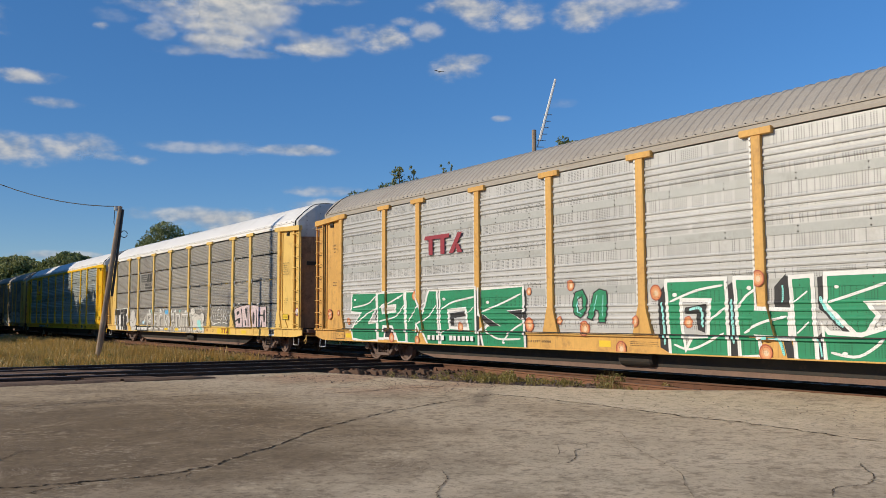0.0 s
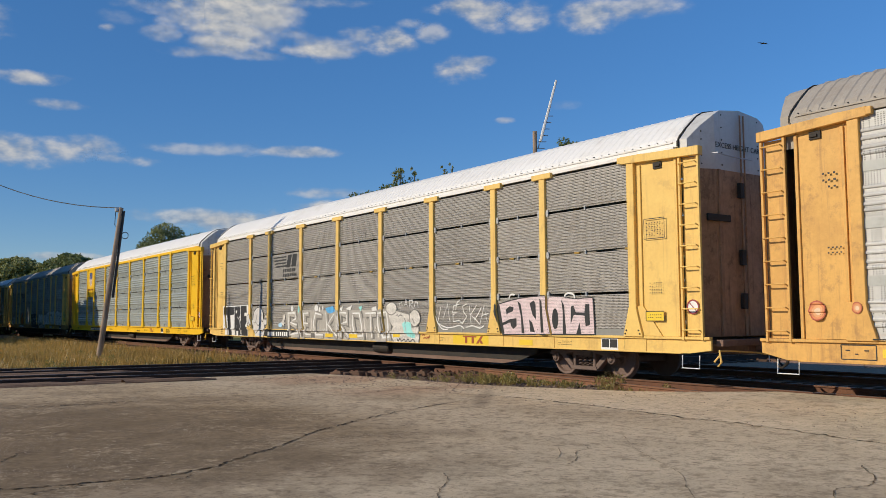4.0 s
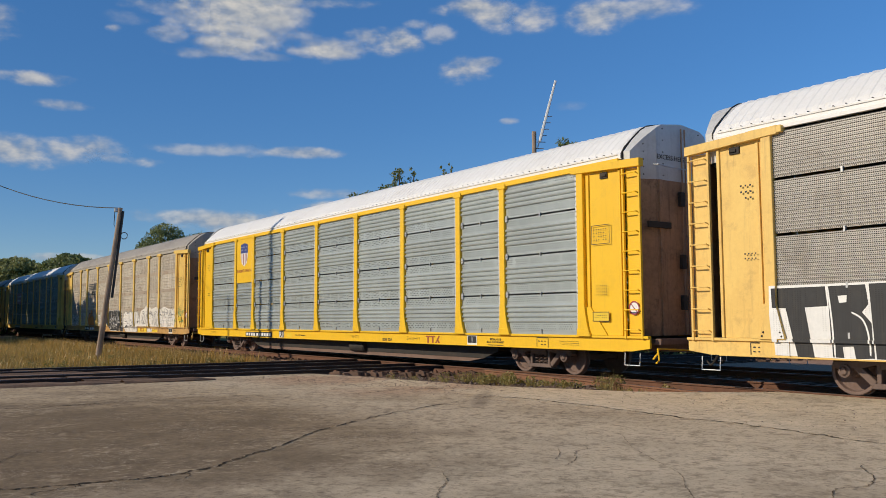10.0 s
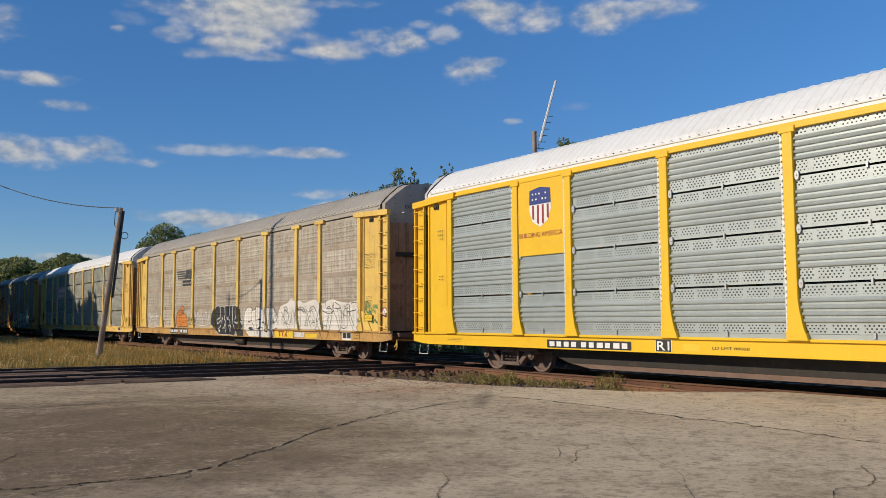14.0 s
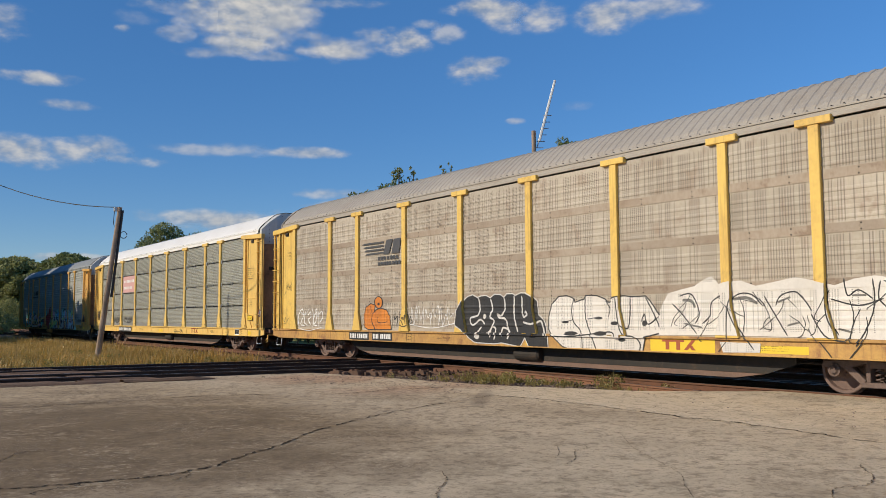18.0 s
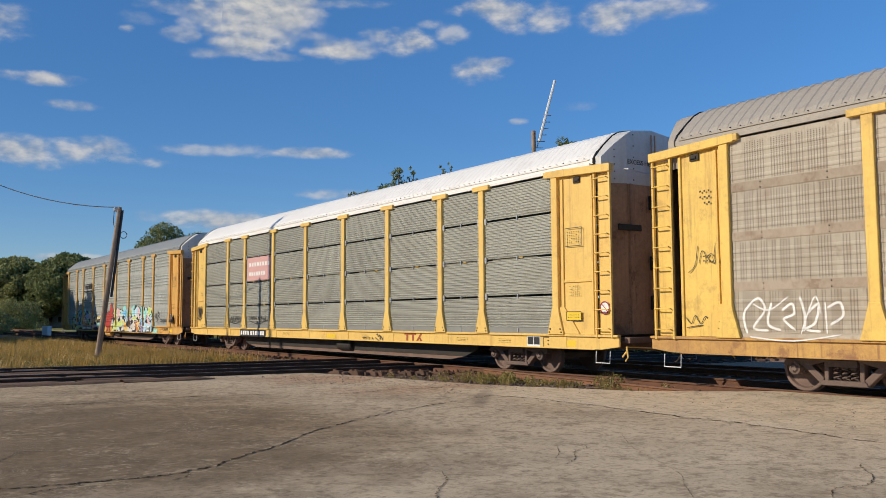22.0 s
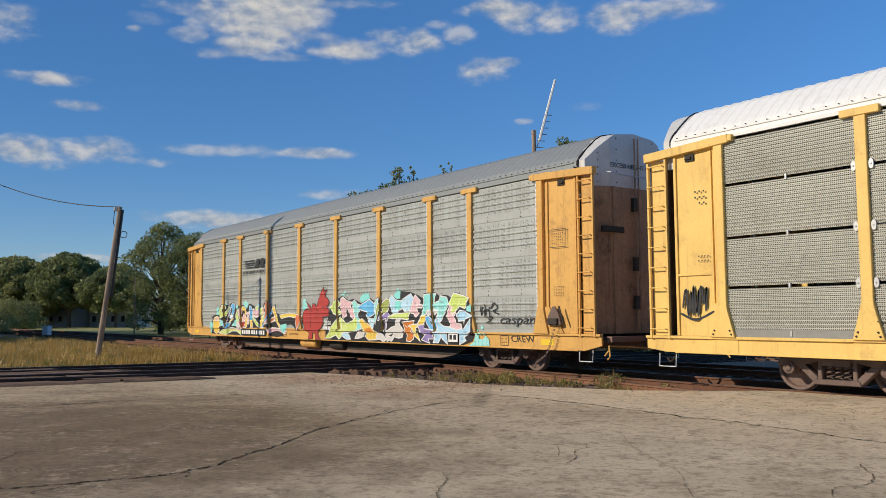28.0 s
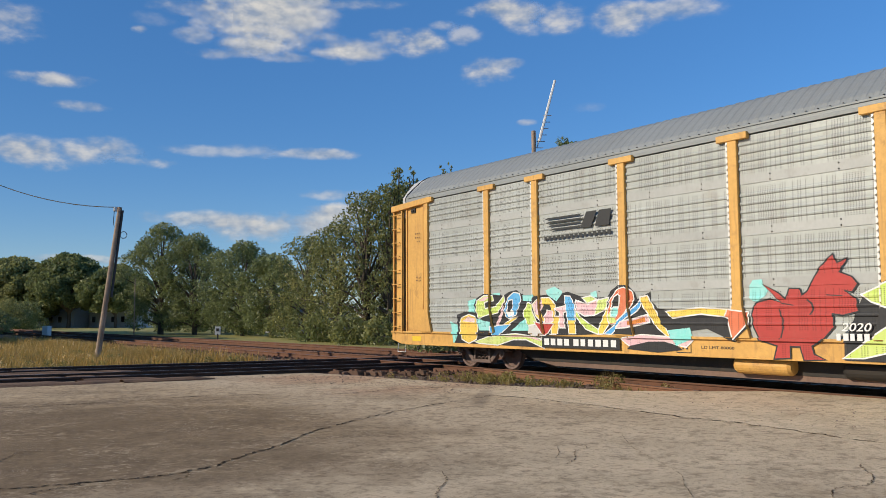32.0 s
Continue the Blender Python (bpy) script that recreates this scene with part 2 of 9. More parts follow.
PAINT_LIME = spray("lime spray paint", (0.55, 0.72, 0.10), (0.78, 0.8, 0.42))
PAINT_PINK = spray("pink spray paint", (0.78, 0.45, 0.50), (0.84, 0.7, 0.66))
PAINT_LEMON = spray("lemon spray paint", (0.85, 0.66, 0.10), (0.85, 0.5, 0.1))
PAINT_CRIMSON = spray("red spray paint", (0.50, 0.05, 0.04))
PAINT_PURPLE = spray("purple spray paint", (0.22, 0.15, 0.42), (0.4, 0.34, 0.6))
PAINT_BUFF = spray("washed white spray paint", (0.72, 0.67, 0.60), (0.60, 0.61, 0.62), dots=0.5)
PAINT_FADED = spray("faded silver spray paint", (0.55, 0.52, 0.47), kind="fine", dots=0.55)
SPRAY_WHITE = spray("white spray paint", (0.88, 0.865, 0.83), (0.72, 0.71, 0.68), dots=0.3)
SPRAY_BLACK = spray("black spray paint", (0.025, 0.025, 0.027))
SKIRT_GREY = surface("smooth dull grey channel", (0.27, 0.27, 0.245), (0.21, 0.205, 0.185), 0.6, 0.2, 0.8, 14, 0.6, 0.05, (0.2, 0.16, 0.12), 0.2, streak=0.2)
PAINT_SLATE = spray("washed black spray paint", (0.17, 0.16, 0.145))
PAINT_ROSE = plain("washed red sign paint", (0.64, 0.36, 0.34), 0.65)
SIGN_YELLOW = plain("yellow placard", (0.82, 0.56, 0.035), 0.5)


def lot_material():
    """Old tan concrete: paler beyond the joint and to the east, browner to the south-west, with dashes, pits and pale specks."""
    m = bpy.data.materials.new("old concrete lot")
    n, l = nodes_of(m)
    p = n["Principled BSDF"]
    tc = n.new("ShaderNodeTexCoord")
    v = tc.outputs["Object"]
    sp = n.new("ShaderNodeSeparateXYZ")
    l.new(v, sp.inputs[0])
    spin = n.new("ShaderNodeMapping")
    spin.inputs["Rotation"].default_value = (0, 0, radians(-54))
    l.new(v, spin.inputs["Vector"])
    w = spin.outputs[0]

    def mul(a, b):
        return math_node(n, l, "MULTIPLY", a, b)
    big, mid = noise_tex(n, l, v, 0.16, 4), noise_tex(n, l, w, 1.1, 12, 0.75)
    dash, fleck = noise_tex(n, l, w, 5.5, 10, 0.72), noise_tex(n, l, v, 12.0, 8, 0.72)
    grit, speck = noise_tex(n, l, v, 22, 6, 0.85), noise_tex(n, l, v, 48, 3, 0.8)
    pale = blend(n, l, ramp(n, l, mid, 0.38, 0.62), (0.76, 0.635, 0.47), (0.60, 0.50, 0.365))
    worn = blend(n, l, ramp(n, l, mid, 0.36, 0.62), (0.485, 0.355, 0.215), (0.315, 0.228, 0.136))
    line = math_node(n, l, "ADD", math_node(n, l, "MULTIPLY_ADD", sp.outputs[0], 0.03, sp.outputs[1]), math_node(n, l, "MULTIPLY_ADD", big, 0.6, -0.3))
    beyond = ramp(n, l, line, 9.7, 10.2)
    ease = math_node(n, l, "ADD", sp.outputs[0], math_node(n, l, "MULTIPLY_ADD", big, 6.0, -3.0))
    east = math_node(n, l, "MAXIMUM", beyond, mul(ramp(n, l, ease, -11.5, -5.0), 0.75))
    col = blend(n, l, east, worn, pale)
    far = ramp(n, l, math_node(n, l, "MULTIPLY_ADD", sp.outputs[0], -1.0, math_node(n, l, "MULTIPLY_ADD", big, 5.0, -2.5)), 13.5, 17.0)
    col = blend(n, l, mul(far, 0.65), col, (0.62, 0.48, 0.315))
    north = ramp(n, l, math_node(n, l, "MULTIPLY_ADD", big, 2.0, sp.outputs[1]), 6.0, 9.0)
    col = blend(n, l, mul(north, 0.60), col, (0.76, 0.63, 0.465))
    brown = ramp(n, l, noise_tex(n, l, w, 0.42, 6, 0.62), 0.47, 0.64)
    south = math_node(n, l, "SUBTRACT", 1.0, ramp(n, l, sp.outputs[1], 2.0, 9.0))
    col = blend(n, l, mul(brown, math_node(n, l, "MULTIPLY_ADD", south, 0.42, 0.28)), col, (0.22, 0.158, 0.10))
    red = ramp(n, l, noise_tex(n, l, v, 0.45, 5), 0.40, 0.58)
    west = math_node(n, l, "SUBTRACT", 1.0, ramp(n, l, sp.outputs[0], -15.5, -13.0))
    col = blend(n, l, mul(mul(red, mul(ramp(n, l, sp.outputs[1], 7.0, 9.4), west)), 0.65), col, (0.52, 0.31, 0.20))
    # long dark spill across the joint
    gap = n.new("ShaderNodeMapping")
    gap.vector_type = "TEXTURE"
    gap.inputs["Location"].default_value = (-12.5, 9.8, -0.10)
    gap.inputs["Rotation"].default_value = (0, 0, radians(-41))
    gap.inputs["Scale"].default_value = (1.9, 0.20, 1.0)
    l.new(v, gap.inputs["Vector"])
    away = n.new("ShaderNodeVectorMath")
    away.operation = "LENGTH"
    l.new(gap.outputs[0], away.inputs[0])
    spill = math_node(n, l, "SUBTRACT", 1.0, ramp(n, l, math_node(n, l, "ADD", away.outputs["Value"], math_node(n, l, "MULTIPLY_ADD", noise_tex(n, l, v, 2.6, 6, 0.7), 2.0, -1.0)), 0.45, 1.15))
    col = blend(n, l, mul(spill, 0.48), col, (0.19, 0.16, 0.13))
    spots = ramp(n, l, noise_tex(n, l, w, 0.75, 6, 0.7), 0.42, 0.60)
    # broad browner, darker area in the middle of the lot
    area = n.new("ShaderNodeMapping")
    area.inputs["Location"].default_value = (11.5 / 5.8, -1.9 / 4.3, 0)
    area.inputs["Scale"].default_value = (1 / 5.8, 1 / 4.3, 0)
    l.new(v, area.inputs["Vector"])
    reach = n.new("ShaderNodeVectorMath")
    reach.operation = "LENGTH"
    l.new(area.outputs[0], reach.inputs[0])
    low = math_node(n, l, "SUBTRACT", 1.0, ramp(n, l, math_node(n, l, "ADD", reach.outputs["Value"], math_node(n, l, "MULTIPLY_ADD", noise_tex(n, l, w, 0.5, 6, 0.65), 1.1, -0.55)), 0.55, 1.15))
    col = blend(n, l, mul(low, 0.72), col, (0.20, 0.14, 0.083))
    col = blend(n, l, mul(ramp(n, l, dash, 0.51, 0.60), math_node(n, l, "MULTIPLY_ADD", east, -0.15, 0.55)), col, (0.16, 0.115, 0.075))
    col = blend(n, l, mul(ramp(n, l, dash, 0.46, 0.41), mul(spots, 0.28)), col, (0.76, 0.61, 0.42))
    col = blend(n, l, mul(ramp(n, l, fleck, 0.55, 0.59), math_node(n, l, "MULTIPLY_ADD", east, -0.15, 0.45)), col, (0.13, 0.095, 0.065))
    col = blend(n, l, mul(ramp(n, l, fleck, 0.43, 0.38), math_node(n, l, "MULTIPLY_ADD", spots, 0.40, 0.06)), col, (0.80, 0.68, 0.50))
    col = blend(n, l, mul(ramp(n, l, grit, 0.56, 0.62), 0.6), col, (0.13, 0.10, 0.075))
    patchy = ramp(n, l, noise_tex(n, l, v, 0.9, 4), 0.45, 0.62)
    col = blend(n, l, mul(ramp(n, l, speck, 0.57, 0.66), math_node(n, l, "MULTIPLY_ADD", patchy, 0.55, 0.2)), col, (0.80, 0.69, 0.53))
    warm = n.new("ShaderNodeMix")
    warm.data_type, warm.blend_type = "RGBA", "MULTIPLY"
    warm.inputs[0].default_value = 1.0
    warm.inputs[7].default_value = (0.865, 0.83, 0.775, 1)
    l.new(col, warm.inputs[6])
    l.new(warm.outputs[2], p.inputs["Base Color"])
    p.inputs["Roughness"].default_value = 0.95
    p.inputs["Specular IOR Level"].default_value = 0.12
    bn = n.new("ShaderNodeBump")
    bn.inputs["Strength"].default_value, bn.inputs["Distance"].default_value = 0.5, 0.012
    l.new(math_node(n, l, "ADD", grit, math_node(n, l, "MULTIPLY", dash, 2.0)), bn.inputs["Height"])
    l.new(bn.outputs[0], p.inputs["Normal"])
    return m


CONCRETE = lot_material()
CRACK_EDGE = plain("pale chipped crack edge", (0.60, 0.46, 0.31), 0.95, spec=0.05)
CRACK = plain("dark crack fill", (0.05, 0.038, 0.028), 0.95, spec=0.02)
CROSS_WOOD = surface("weathered crossing timber", (0.27, 0.17, 0.11), (0.15, 0.095, 0.065), 0.92, 0, 1.2, 22, 0.8, 0.15, dirt=(0.14, 0.095, 0.07), dirt_amount=0.4, vary=0.35, spec=0.1)
WOOD_POLE = surface("grey weathered pole wood", (0.40, 0.29, 0.205), (0.20, 0.14, 0.10), 0.9, 0, 1.5, 30, 0.8, 0.4, streak=0.5)
GALV = plain("galvanised steel", (0.5, 0.5, 0.5), 0.45, 0.6)
EDGE_BRIGHT = plain("bright cut sheet edge", (0.72, 0.71, 0.68), 0.5, 0.2)
WIRE = plain("dark cable", (0.03, 0.03, 0.032), 0.6)
BARK = surface("bark", (0.13, 0.10, 0.075), (0.07, 0.055, 0.04), 0.95, 0, 2, 18, 0.8, 0.6)


# ---- mesh helpers ----
def box(bm, x0, x1, y0, y1, z0, z1):
    c = [bm.verts.new((x, y, z)) for x in (x0, x1) for y in (y0, y1) for z in (z0, z1)]
    for f in ((0, 1, 3, 2), (4, 6, 7, 5), (0, 4, 5, 1), (2, 3, 7, 6), (0, 2, 6, 4), (1, 5, 7, 3)):
        bm.faces.new([c[i] for i in f])
    return c


def slab(bm, pts, y0, y1):
    """Prism of an outline in x and z, between two y."""
    a = [bm.verts.new((x, y0, z)) for x, z in pts]
    b = [bm.verts.new((x, y1, z)) for x, z in pts]
    bm.faces.new(a)
    bm.faces.new(b[::-1])
    for i in range(len(pts)):
        j = (i + 1) % len(pts)
        bm.faces.new((a[i], b[i], b[j], a[j]))


def tube(bm, pts, radii, seg=8):
    """Tapered tube along points, with closed ends."""
    rings = []
    for i, p in enumerate(pts):
        p = Vector(p)
        d = (Vector(pts[min(i + 1, len(pts) - 1)]) - Vector(pts[max(i - 1, 0)])).normalized()
        u = d.orthogonal().normalized() if abs(d.z) > 0.9 else d.cross(Vector((0, 0, 1))).normalized()
        w = d.cross(u)
        r = radii[i] if isinstance(radii, (list, tuple)) else radii
        rings.append([bm.verts.new(p + u * (r * math.cos(2 * math.pi * k / seg)) + w * (r * math.sin(2 * math.pi * k / seg))) for k in range(seg)])
    for a, b in zip(rings, rings[1:]):
        for k in range(seg):
            bm.faces.new((a[k], a[(k + 1) % seg], b[(k + 1) % seg], b[k]))
    bm.faces.new(rings[0][::-1])
    bm.faces.new(rings[-1])


def lathe(bm, profile, axis="y", centre=(0, 0, 0), seg=28):
    """Turned body; profile rows of (radius, place along the axis)."""
    c = Vector(centre)
    rings = []
    for r, a in profile:
        ring = []
        for k in range(seg):
            q = 2 * math.pi * k / seg
            o = {"y": (r * math.cos(q), a, r * math.sin(q)), "x": (a, r * math.cos(q), r * math.sin(q)), "z": (r * math.cos(q), r * math.sin(q), a)}[axis]
            ring.append(bm.verts.new(c + Vector(o)))
        rings.append(ring)
    for a, b in zip(rings, rings[1:]):
        for k in range(seg):
            bm.faces.new((a[k], a[(k + 1) % seg], b[(k + 1) % seg], b[k]))
    bm.faces.new(rings[0])
    bm.faces.new(rings[-1][::-1])


def data_of(name, bm, material, bevel=0.0, smooth=False):
    if bevel:
        bmesh.ops.bevel(bm, geom=list(bm.edges), offset=bevel, segments=1, affect="EDGES", clamp_overlap=True)
    bmesh.ops.recalc_face_normals(bm, faces=bm.faces)
    me = bpy.data.meshes.new(name)
    bm.to_mesh(me)
    bm.free()
    me.materials.append(material)
    if smooth:
        me.polygons.foreach_set("use_smooth", [True] * len(me.polygons))
    return me


def part(name, bm, material, parent, label="", at=None, bevel=0.0, smooth=False):
    """Links a bmesh, or ready mesh data, as one object under a thing or part."""
    me = data_of(name, bm, material, bevel, smooth) if isinstance(bm, bmesh.types.BMesh) else bm
    ob = new(name, me)
    if material is not None and me.materials and me.materials[0] is not material:
        ob.material_slots[0].link = "OBJECT"
        ob.material_slots[0].material = material
    ob.parent = parent
    if at is not None:
        ob.matrix_basis = at
    if label:
        ob["label"] = label
    return ob


def thing(name, label, category, group="", at=None, kind=""):
    ob = new(name)
    ob.empty_display_size = 0.2
    if at is not None:
        ob.matrix_basis = at
    return tagged(ob, label, category, group, kind)


def text_mesh(body, material, grow=0.0, depth=0.002):
    """Letters as a thin mesh in the x, y plane, with the outline grown by grow."""
    cu = bpy.data.curves.new("lettering", "FONT")
    cu.body, cu.extrude, cu.offset = body, depth, grow
    cu.resolution_u = 3
    ob = bpy.data.objects.new("lettering", cu)
    scene.collection.objects.link(ob)
    me = bpy.data.meshes.new_from_object(ob.evaluated_get(bpy.context.evaluated_depsgraph_get()))
    bpy.data.objects.remove(ob)
    me.materials.clear()
    me.materials.append(material)
    return me


NEAR = -1.5   # near side of a car in its own space


def write(parent, body, material, x0, x1, z0, z1, y=NEAR - 0.03, name="lettering", grow=0.0, slant=0.0, label="", fit=None):
    """Fits letters upright on the near side of a car into a rectangle; fit: the mesh whose bounds set the scale."""
    me = text_mesh(body, material, grow)
    co = np.empty(len(me.vertices) * 3)
    me.vertices.foreach_get("co", co)
    co = co.reshape(-1, 3)
    lo, hi = (co.min(0), co.max(0)) if fit is None else fit
    u = (co[:, 0] - lo[0]) / (hi[0] - lo[0])
    v = (co[:, 1] - lo[1]) / (hi[1] - lo[1])
    out = np.stack([x0 + (x1 - x0) * u + slant * (v - 0.5) * (z1 - z0), y - co[:, 2], z0 + (z1 - z0) * v], 1)
    me.vertices.foreach_set("co", out.ravel())
    ob = new(name, me)
    ob.parent = parent
    if label:
        ob["label"] = label
    return ob, (lo, hi)


def bars(parent, material, x0, x1, z0, z1, count, y=NEAR - 0.03, rows=1, name="marking", rnd=None):
    """Unreadable writing: short upright strokes in rows; a single row gives a part for each stroke."""
    bm = bmesh.new()
    rnd = rnd or random.Random(int(x0 * 100) + count)
    y = lay(y)
    rh = (z1 - z0) / rows
    for r in range(rows):
        w = (x1 - x0) / count
        for i in range(count):
            if rows > 1 and rnd.random() < 0.15:
                continue
            a = x0 + w * i + w * 0.12
            thin = 0.42 if rows > 1 else 0.7
            box(bm, a, a + w * rnd.uniform(thin - 0.1, thin + 0.06), y - 0.002, y, z0 + rh * r + rh * (0.36 if rows > 1 else 0.15), z0 + rh * r + rh * (0.66 if rows > 1 else 0.88))
            if rows == 1:
                part(name, bm, material, parent)
                bm = bmesh.new()
    if rows > 1:
        tagged(part(name, bm, material, parent), kind="stuff")
    else:
        bm.free()


def lay(y):
    """Layers of paint lie thinly over one another."""
    return y if y > NEAR - 0.098 else NEAR - 0.098 + (y - NEAR + 0.098) * 0.3


def patch(parent, pts, material, y, name="paint_patch", label=""):
    """Flat painted shape on the near side: outline in x and z."""
    bm = bmesh.new()
    y = lay(y)
    slab(bm, pts, y - (0.0001 if name.startswith("paint") else 0.0008), y)
    bm.normal_update()
    bmesh.ops.triangulate(bm, faces=[f for f in bm.faces if len(f.verts) > 4])
    return part(name, bm, material, parent, label)


def stroke(bm, pts, width, y, thick=0.002):
    """A ribbon of paint along points in x and z."""
    y = lay(y)
    left, right = [], []
    for i, (x, z) in enumerate(pts):
        ax, az = pts[max(i - 1, 0)]
        bx, bz = pts[min(i + 1, len(pts) - 1)]
        dx, dz = bx - ax, bz - az
        q = math.hypot(dx, dz) or 1
        w = width * (0.5 if 0 < i < len(pts) - 1 else 0.3)
        left.append((x - dz / q * w, z + dx / q * w))
        right.append((x + dz / q * w, z - dx / q * w))
    for i in range(len(pts) - 1):
        quad = (left[i], left[i + 1], right[i + 1], right[i])
        bm.faces.new([bm.verts.new((x, y, z)) for x, z in quad])


def outline(bm, pts, width, y):
    """A closed ribbon of paint round a shape, mitred at its corners."""
    y, n = lay(y), len(pts)
    inner, outer = [], []
    for i in range(n):
        a, b, c = (Vector(pts[(i + k) % n]) for k in (-1, 0, 1))
        d0, d1 = (b - a).normalized(), (c - b).normalized()
        side = Vector((-d0.y - d1.y, d0.x + d1.x))
        side = side.normalized() if side.length > 0.05 else Vector((-d0.y, d0.x))
        reach = width * 0.5 / max(0.5, side.dot(Vector((-d0.y, d0.x))))
        inner.append(bm.verts.new((b.x + side.x * reach, y, b.y + side.y * reach)))
        outer.append(bm.verts.new((b.x - side.x * reach, y, b.y - side.y * reach)))
    for i in range(n):
        j = (i + 1) % n
        bm.faces.new((inner[i], inner[j], outer[j], outer[i]))


def curve_pts(pts, n=6):
    """Smooth line through points (Catmull-Rom)."""
    out = []
    p = [pts[0], *pts, pts[-1]]
    for i in range(1, len(p) - 2):
        for k in range(n):
            t = k / n
            out.append(tuple(0.5 * (2 * b + (c - a) * t + (2 * a - 5 * b + 4 * c - d) * t * t + (3 * b - a - 3 * c + d) * t ** 3)
                             for a, b, c, d in zip(p[i - 1], p[i], p[i + 1], p[i + 2])))
    out.append(tuple(pts[-1]))
    return out


def blob(cx, cz, rx, rz, n=18, wob=0.0, seed=0):
    r = random.Random(seed)
    return [(cx + rx * (1 + wob * r.uniform(-1, 1)) * math.cos(2 * math.pi * k / n), cz + rz * (1 + wob * r.uniform(-1, 1)) * math.sin(2 * math.pi * k / n)) for k in range(n)]


# ---- autorack cars ----
POSTS = (-11.8, -8.98, -7.08, -4.25, -1.417, 1.417, 4.25, 7.08, 8.98, 11.8)
ROWS = ((1.08, 1.90), (1.93, 2.85), (2.88, 3.87), (3.90, 4.76))


def ridged(width, z0, z1, period, depth, flat=0.5, y=0.0):
    """Horizontally ridged sheet from x = 0 to width; a share flat of each period stays level."""
    bm = bmesh.new()
    prof = [(y, z0)]
    n = max(1, round((z1 - z0) / period))
    p = (z1 - z0) / n
    for i in range(n):
        a = z0 + i * p
        prof += [(y, a + p * flat), (y - depth, a + p * (flat + (1 - flat) * 0.3)), (y - depth, a + p * (flat + (1 - flat) * 0.62)), (y, a + p)]
    front = [[bm.verts.new((x, yy, z)) for yy, z in prof] for x in (0, width)]
    for i in range(len(prof) - 1):
        bm.faces.new((front[0][i], front[1][i], front[1][i + 1], front[0][i + 1]))
    back = [[bm.verts.new((x, y + 0.02, z)) for z in (z0, z1)] for x in (0, width)]
    bm.faces.new((back[0][0], back[0][1], back[1][1], back[1][0]))
    return bm


def roof_profile():
    """Half section from the eave to the crown: (y, z)."""
    return [(1.47, 4.86), (1.465, 4.97), (1.38, 5.10), (1.20, 5.27), (1.00, 5.445), (0.80, 5.60), (0.62, 5.69), (0.25, 5.76)]


def roof_mesh(rib=0.022):
    half = roof_profile()
    prof = [(-y, z) for y, z in half] + [(y, z) for y, z in reversed(half)]
    xs = []
    n = 112
    x0, x1 = -12.9, 12.9
    for i in range(n):
        a, w = x0 + (x1 - x0) * i / n, (x1 - x0) / n
        xs += [(a, 0), (a + w * 0.45, 0), (a + w * 0.56, rib), (a + w * 0.89, rib)]
    xs.append((x1, 0))
    # the crown rounds off over the last hand's width at each end
    xs = [(-13.02, -0.06), *xs, (13.02, -0.06)]
    bm = bmesh.new()
    rows = []
    for x, lift in xs:
        row = []
        for k, (y, z) in enumerate(prof):
            edge = 0 if k in (0, 1, len(prof) - 2, len(prof) - 1) else 1
            nz = max(0.0, (z - 4.86) / 0.95)
            if lift < 0:
                row.append(bm.verts.new((x, y * (1 + lift * 0.10 * edge), z + lift * nz)))
            else:
                ny = (1 - nz) * (1 if y > 0 else -1)
                row.append(bm.verts.new((x, y + ny * lift * edge, z + lift * nz * edge)))
        rows.append(row)
    for a, b in zip(rows, rows[1:]):
        for k in range(len(prof) - 1):
            bm.faces.new((a[k], b[k], b[k + 1], a[k + 1]))
    bm.faces.new(rows[0])
    bm.faces.new(rows[-1][::-1])
    return data_of("roof", bm, ROOF_WHITE)


def post_mesh(tee=True):
    """Upright post with flared foot and a wide head plate, at x = 0."""
    bm = bmesh.new()
    slab(bm, [(-0.10, 1.5), (0.10, 1.5), (0.10, 4.72), (-0.10, 4.72)], NEAR - 0.075, NEAR + 0.06)
    if tee:
        slab(bm, [(-0.27, 0.97), (0.27, 0.97), (0.13, 1.46), (0.102, 1.6), (-0.102, 1.6), (-0.13, 1.46)], NEAR - 0.085, NEAR + 0.05)
        slab(bm, [(-0.34, 4.72), (0.34, 4.72), (0.34, 4.85), (-0.34, 4.85)], NEAR - 0.095, NEAR + 0.05)
    else:
        slab(bm, [(-0.125, 0.97), (0.27, 0.97), (0.19, 1.20), (0.135, 1.46), (0.102, 1.72), (-0.102, 1.72), (-0.108, 1.40)], NEAR - 0.085, NEAR + 0.05)
        slab(bm, [(-0.14, 0.955), (0.285, 0.955), (0.235, 1.10), (-0.14, 1.13)], NEAR - 0.092, NEAR + 0.05)
        slab(bm, [(-0.16, 4.68), (0.16, 4.68), (0.16, 4.80), (-0.16, 4.80)], NEAR - 0.09, NEAR + 0.05)
    return data_of("post", bm, YELLOW_OLD, bevel=0.008)


def scallop_mesh():
    """Cut edge of the ridged panels beside a post: a row of bright teeth."""
    bm = bmesh.new()
    z = 1.12
    while z < 4.68:
        slab(bm, [(0.0, z), (0.035, z + 0.02), (0.05, z + 0.055), (0.035, z + 0.09), (0.0, z + 0.11)], NEAR - 0.055, NEAR - 0.02)
        z += 0.1175
    return data_of("panel_edge", bm, GALV)


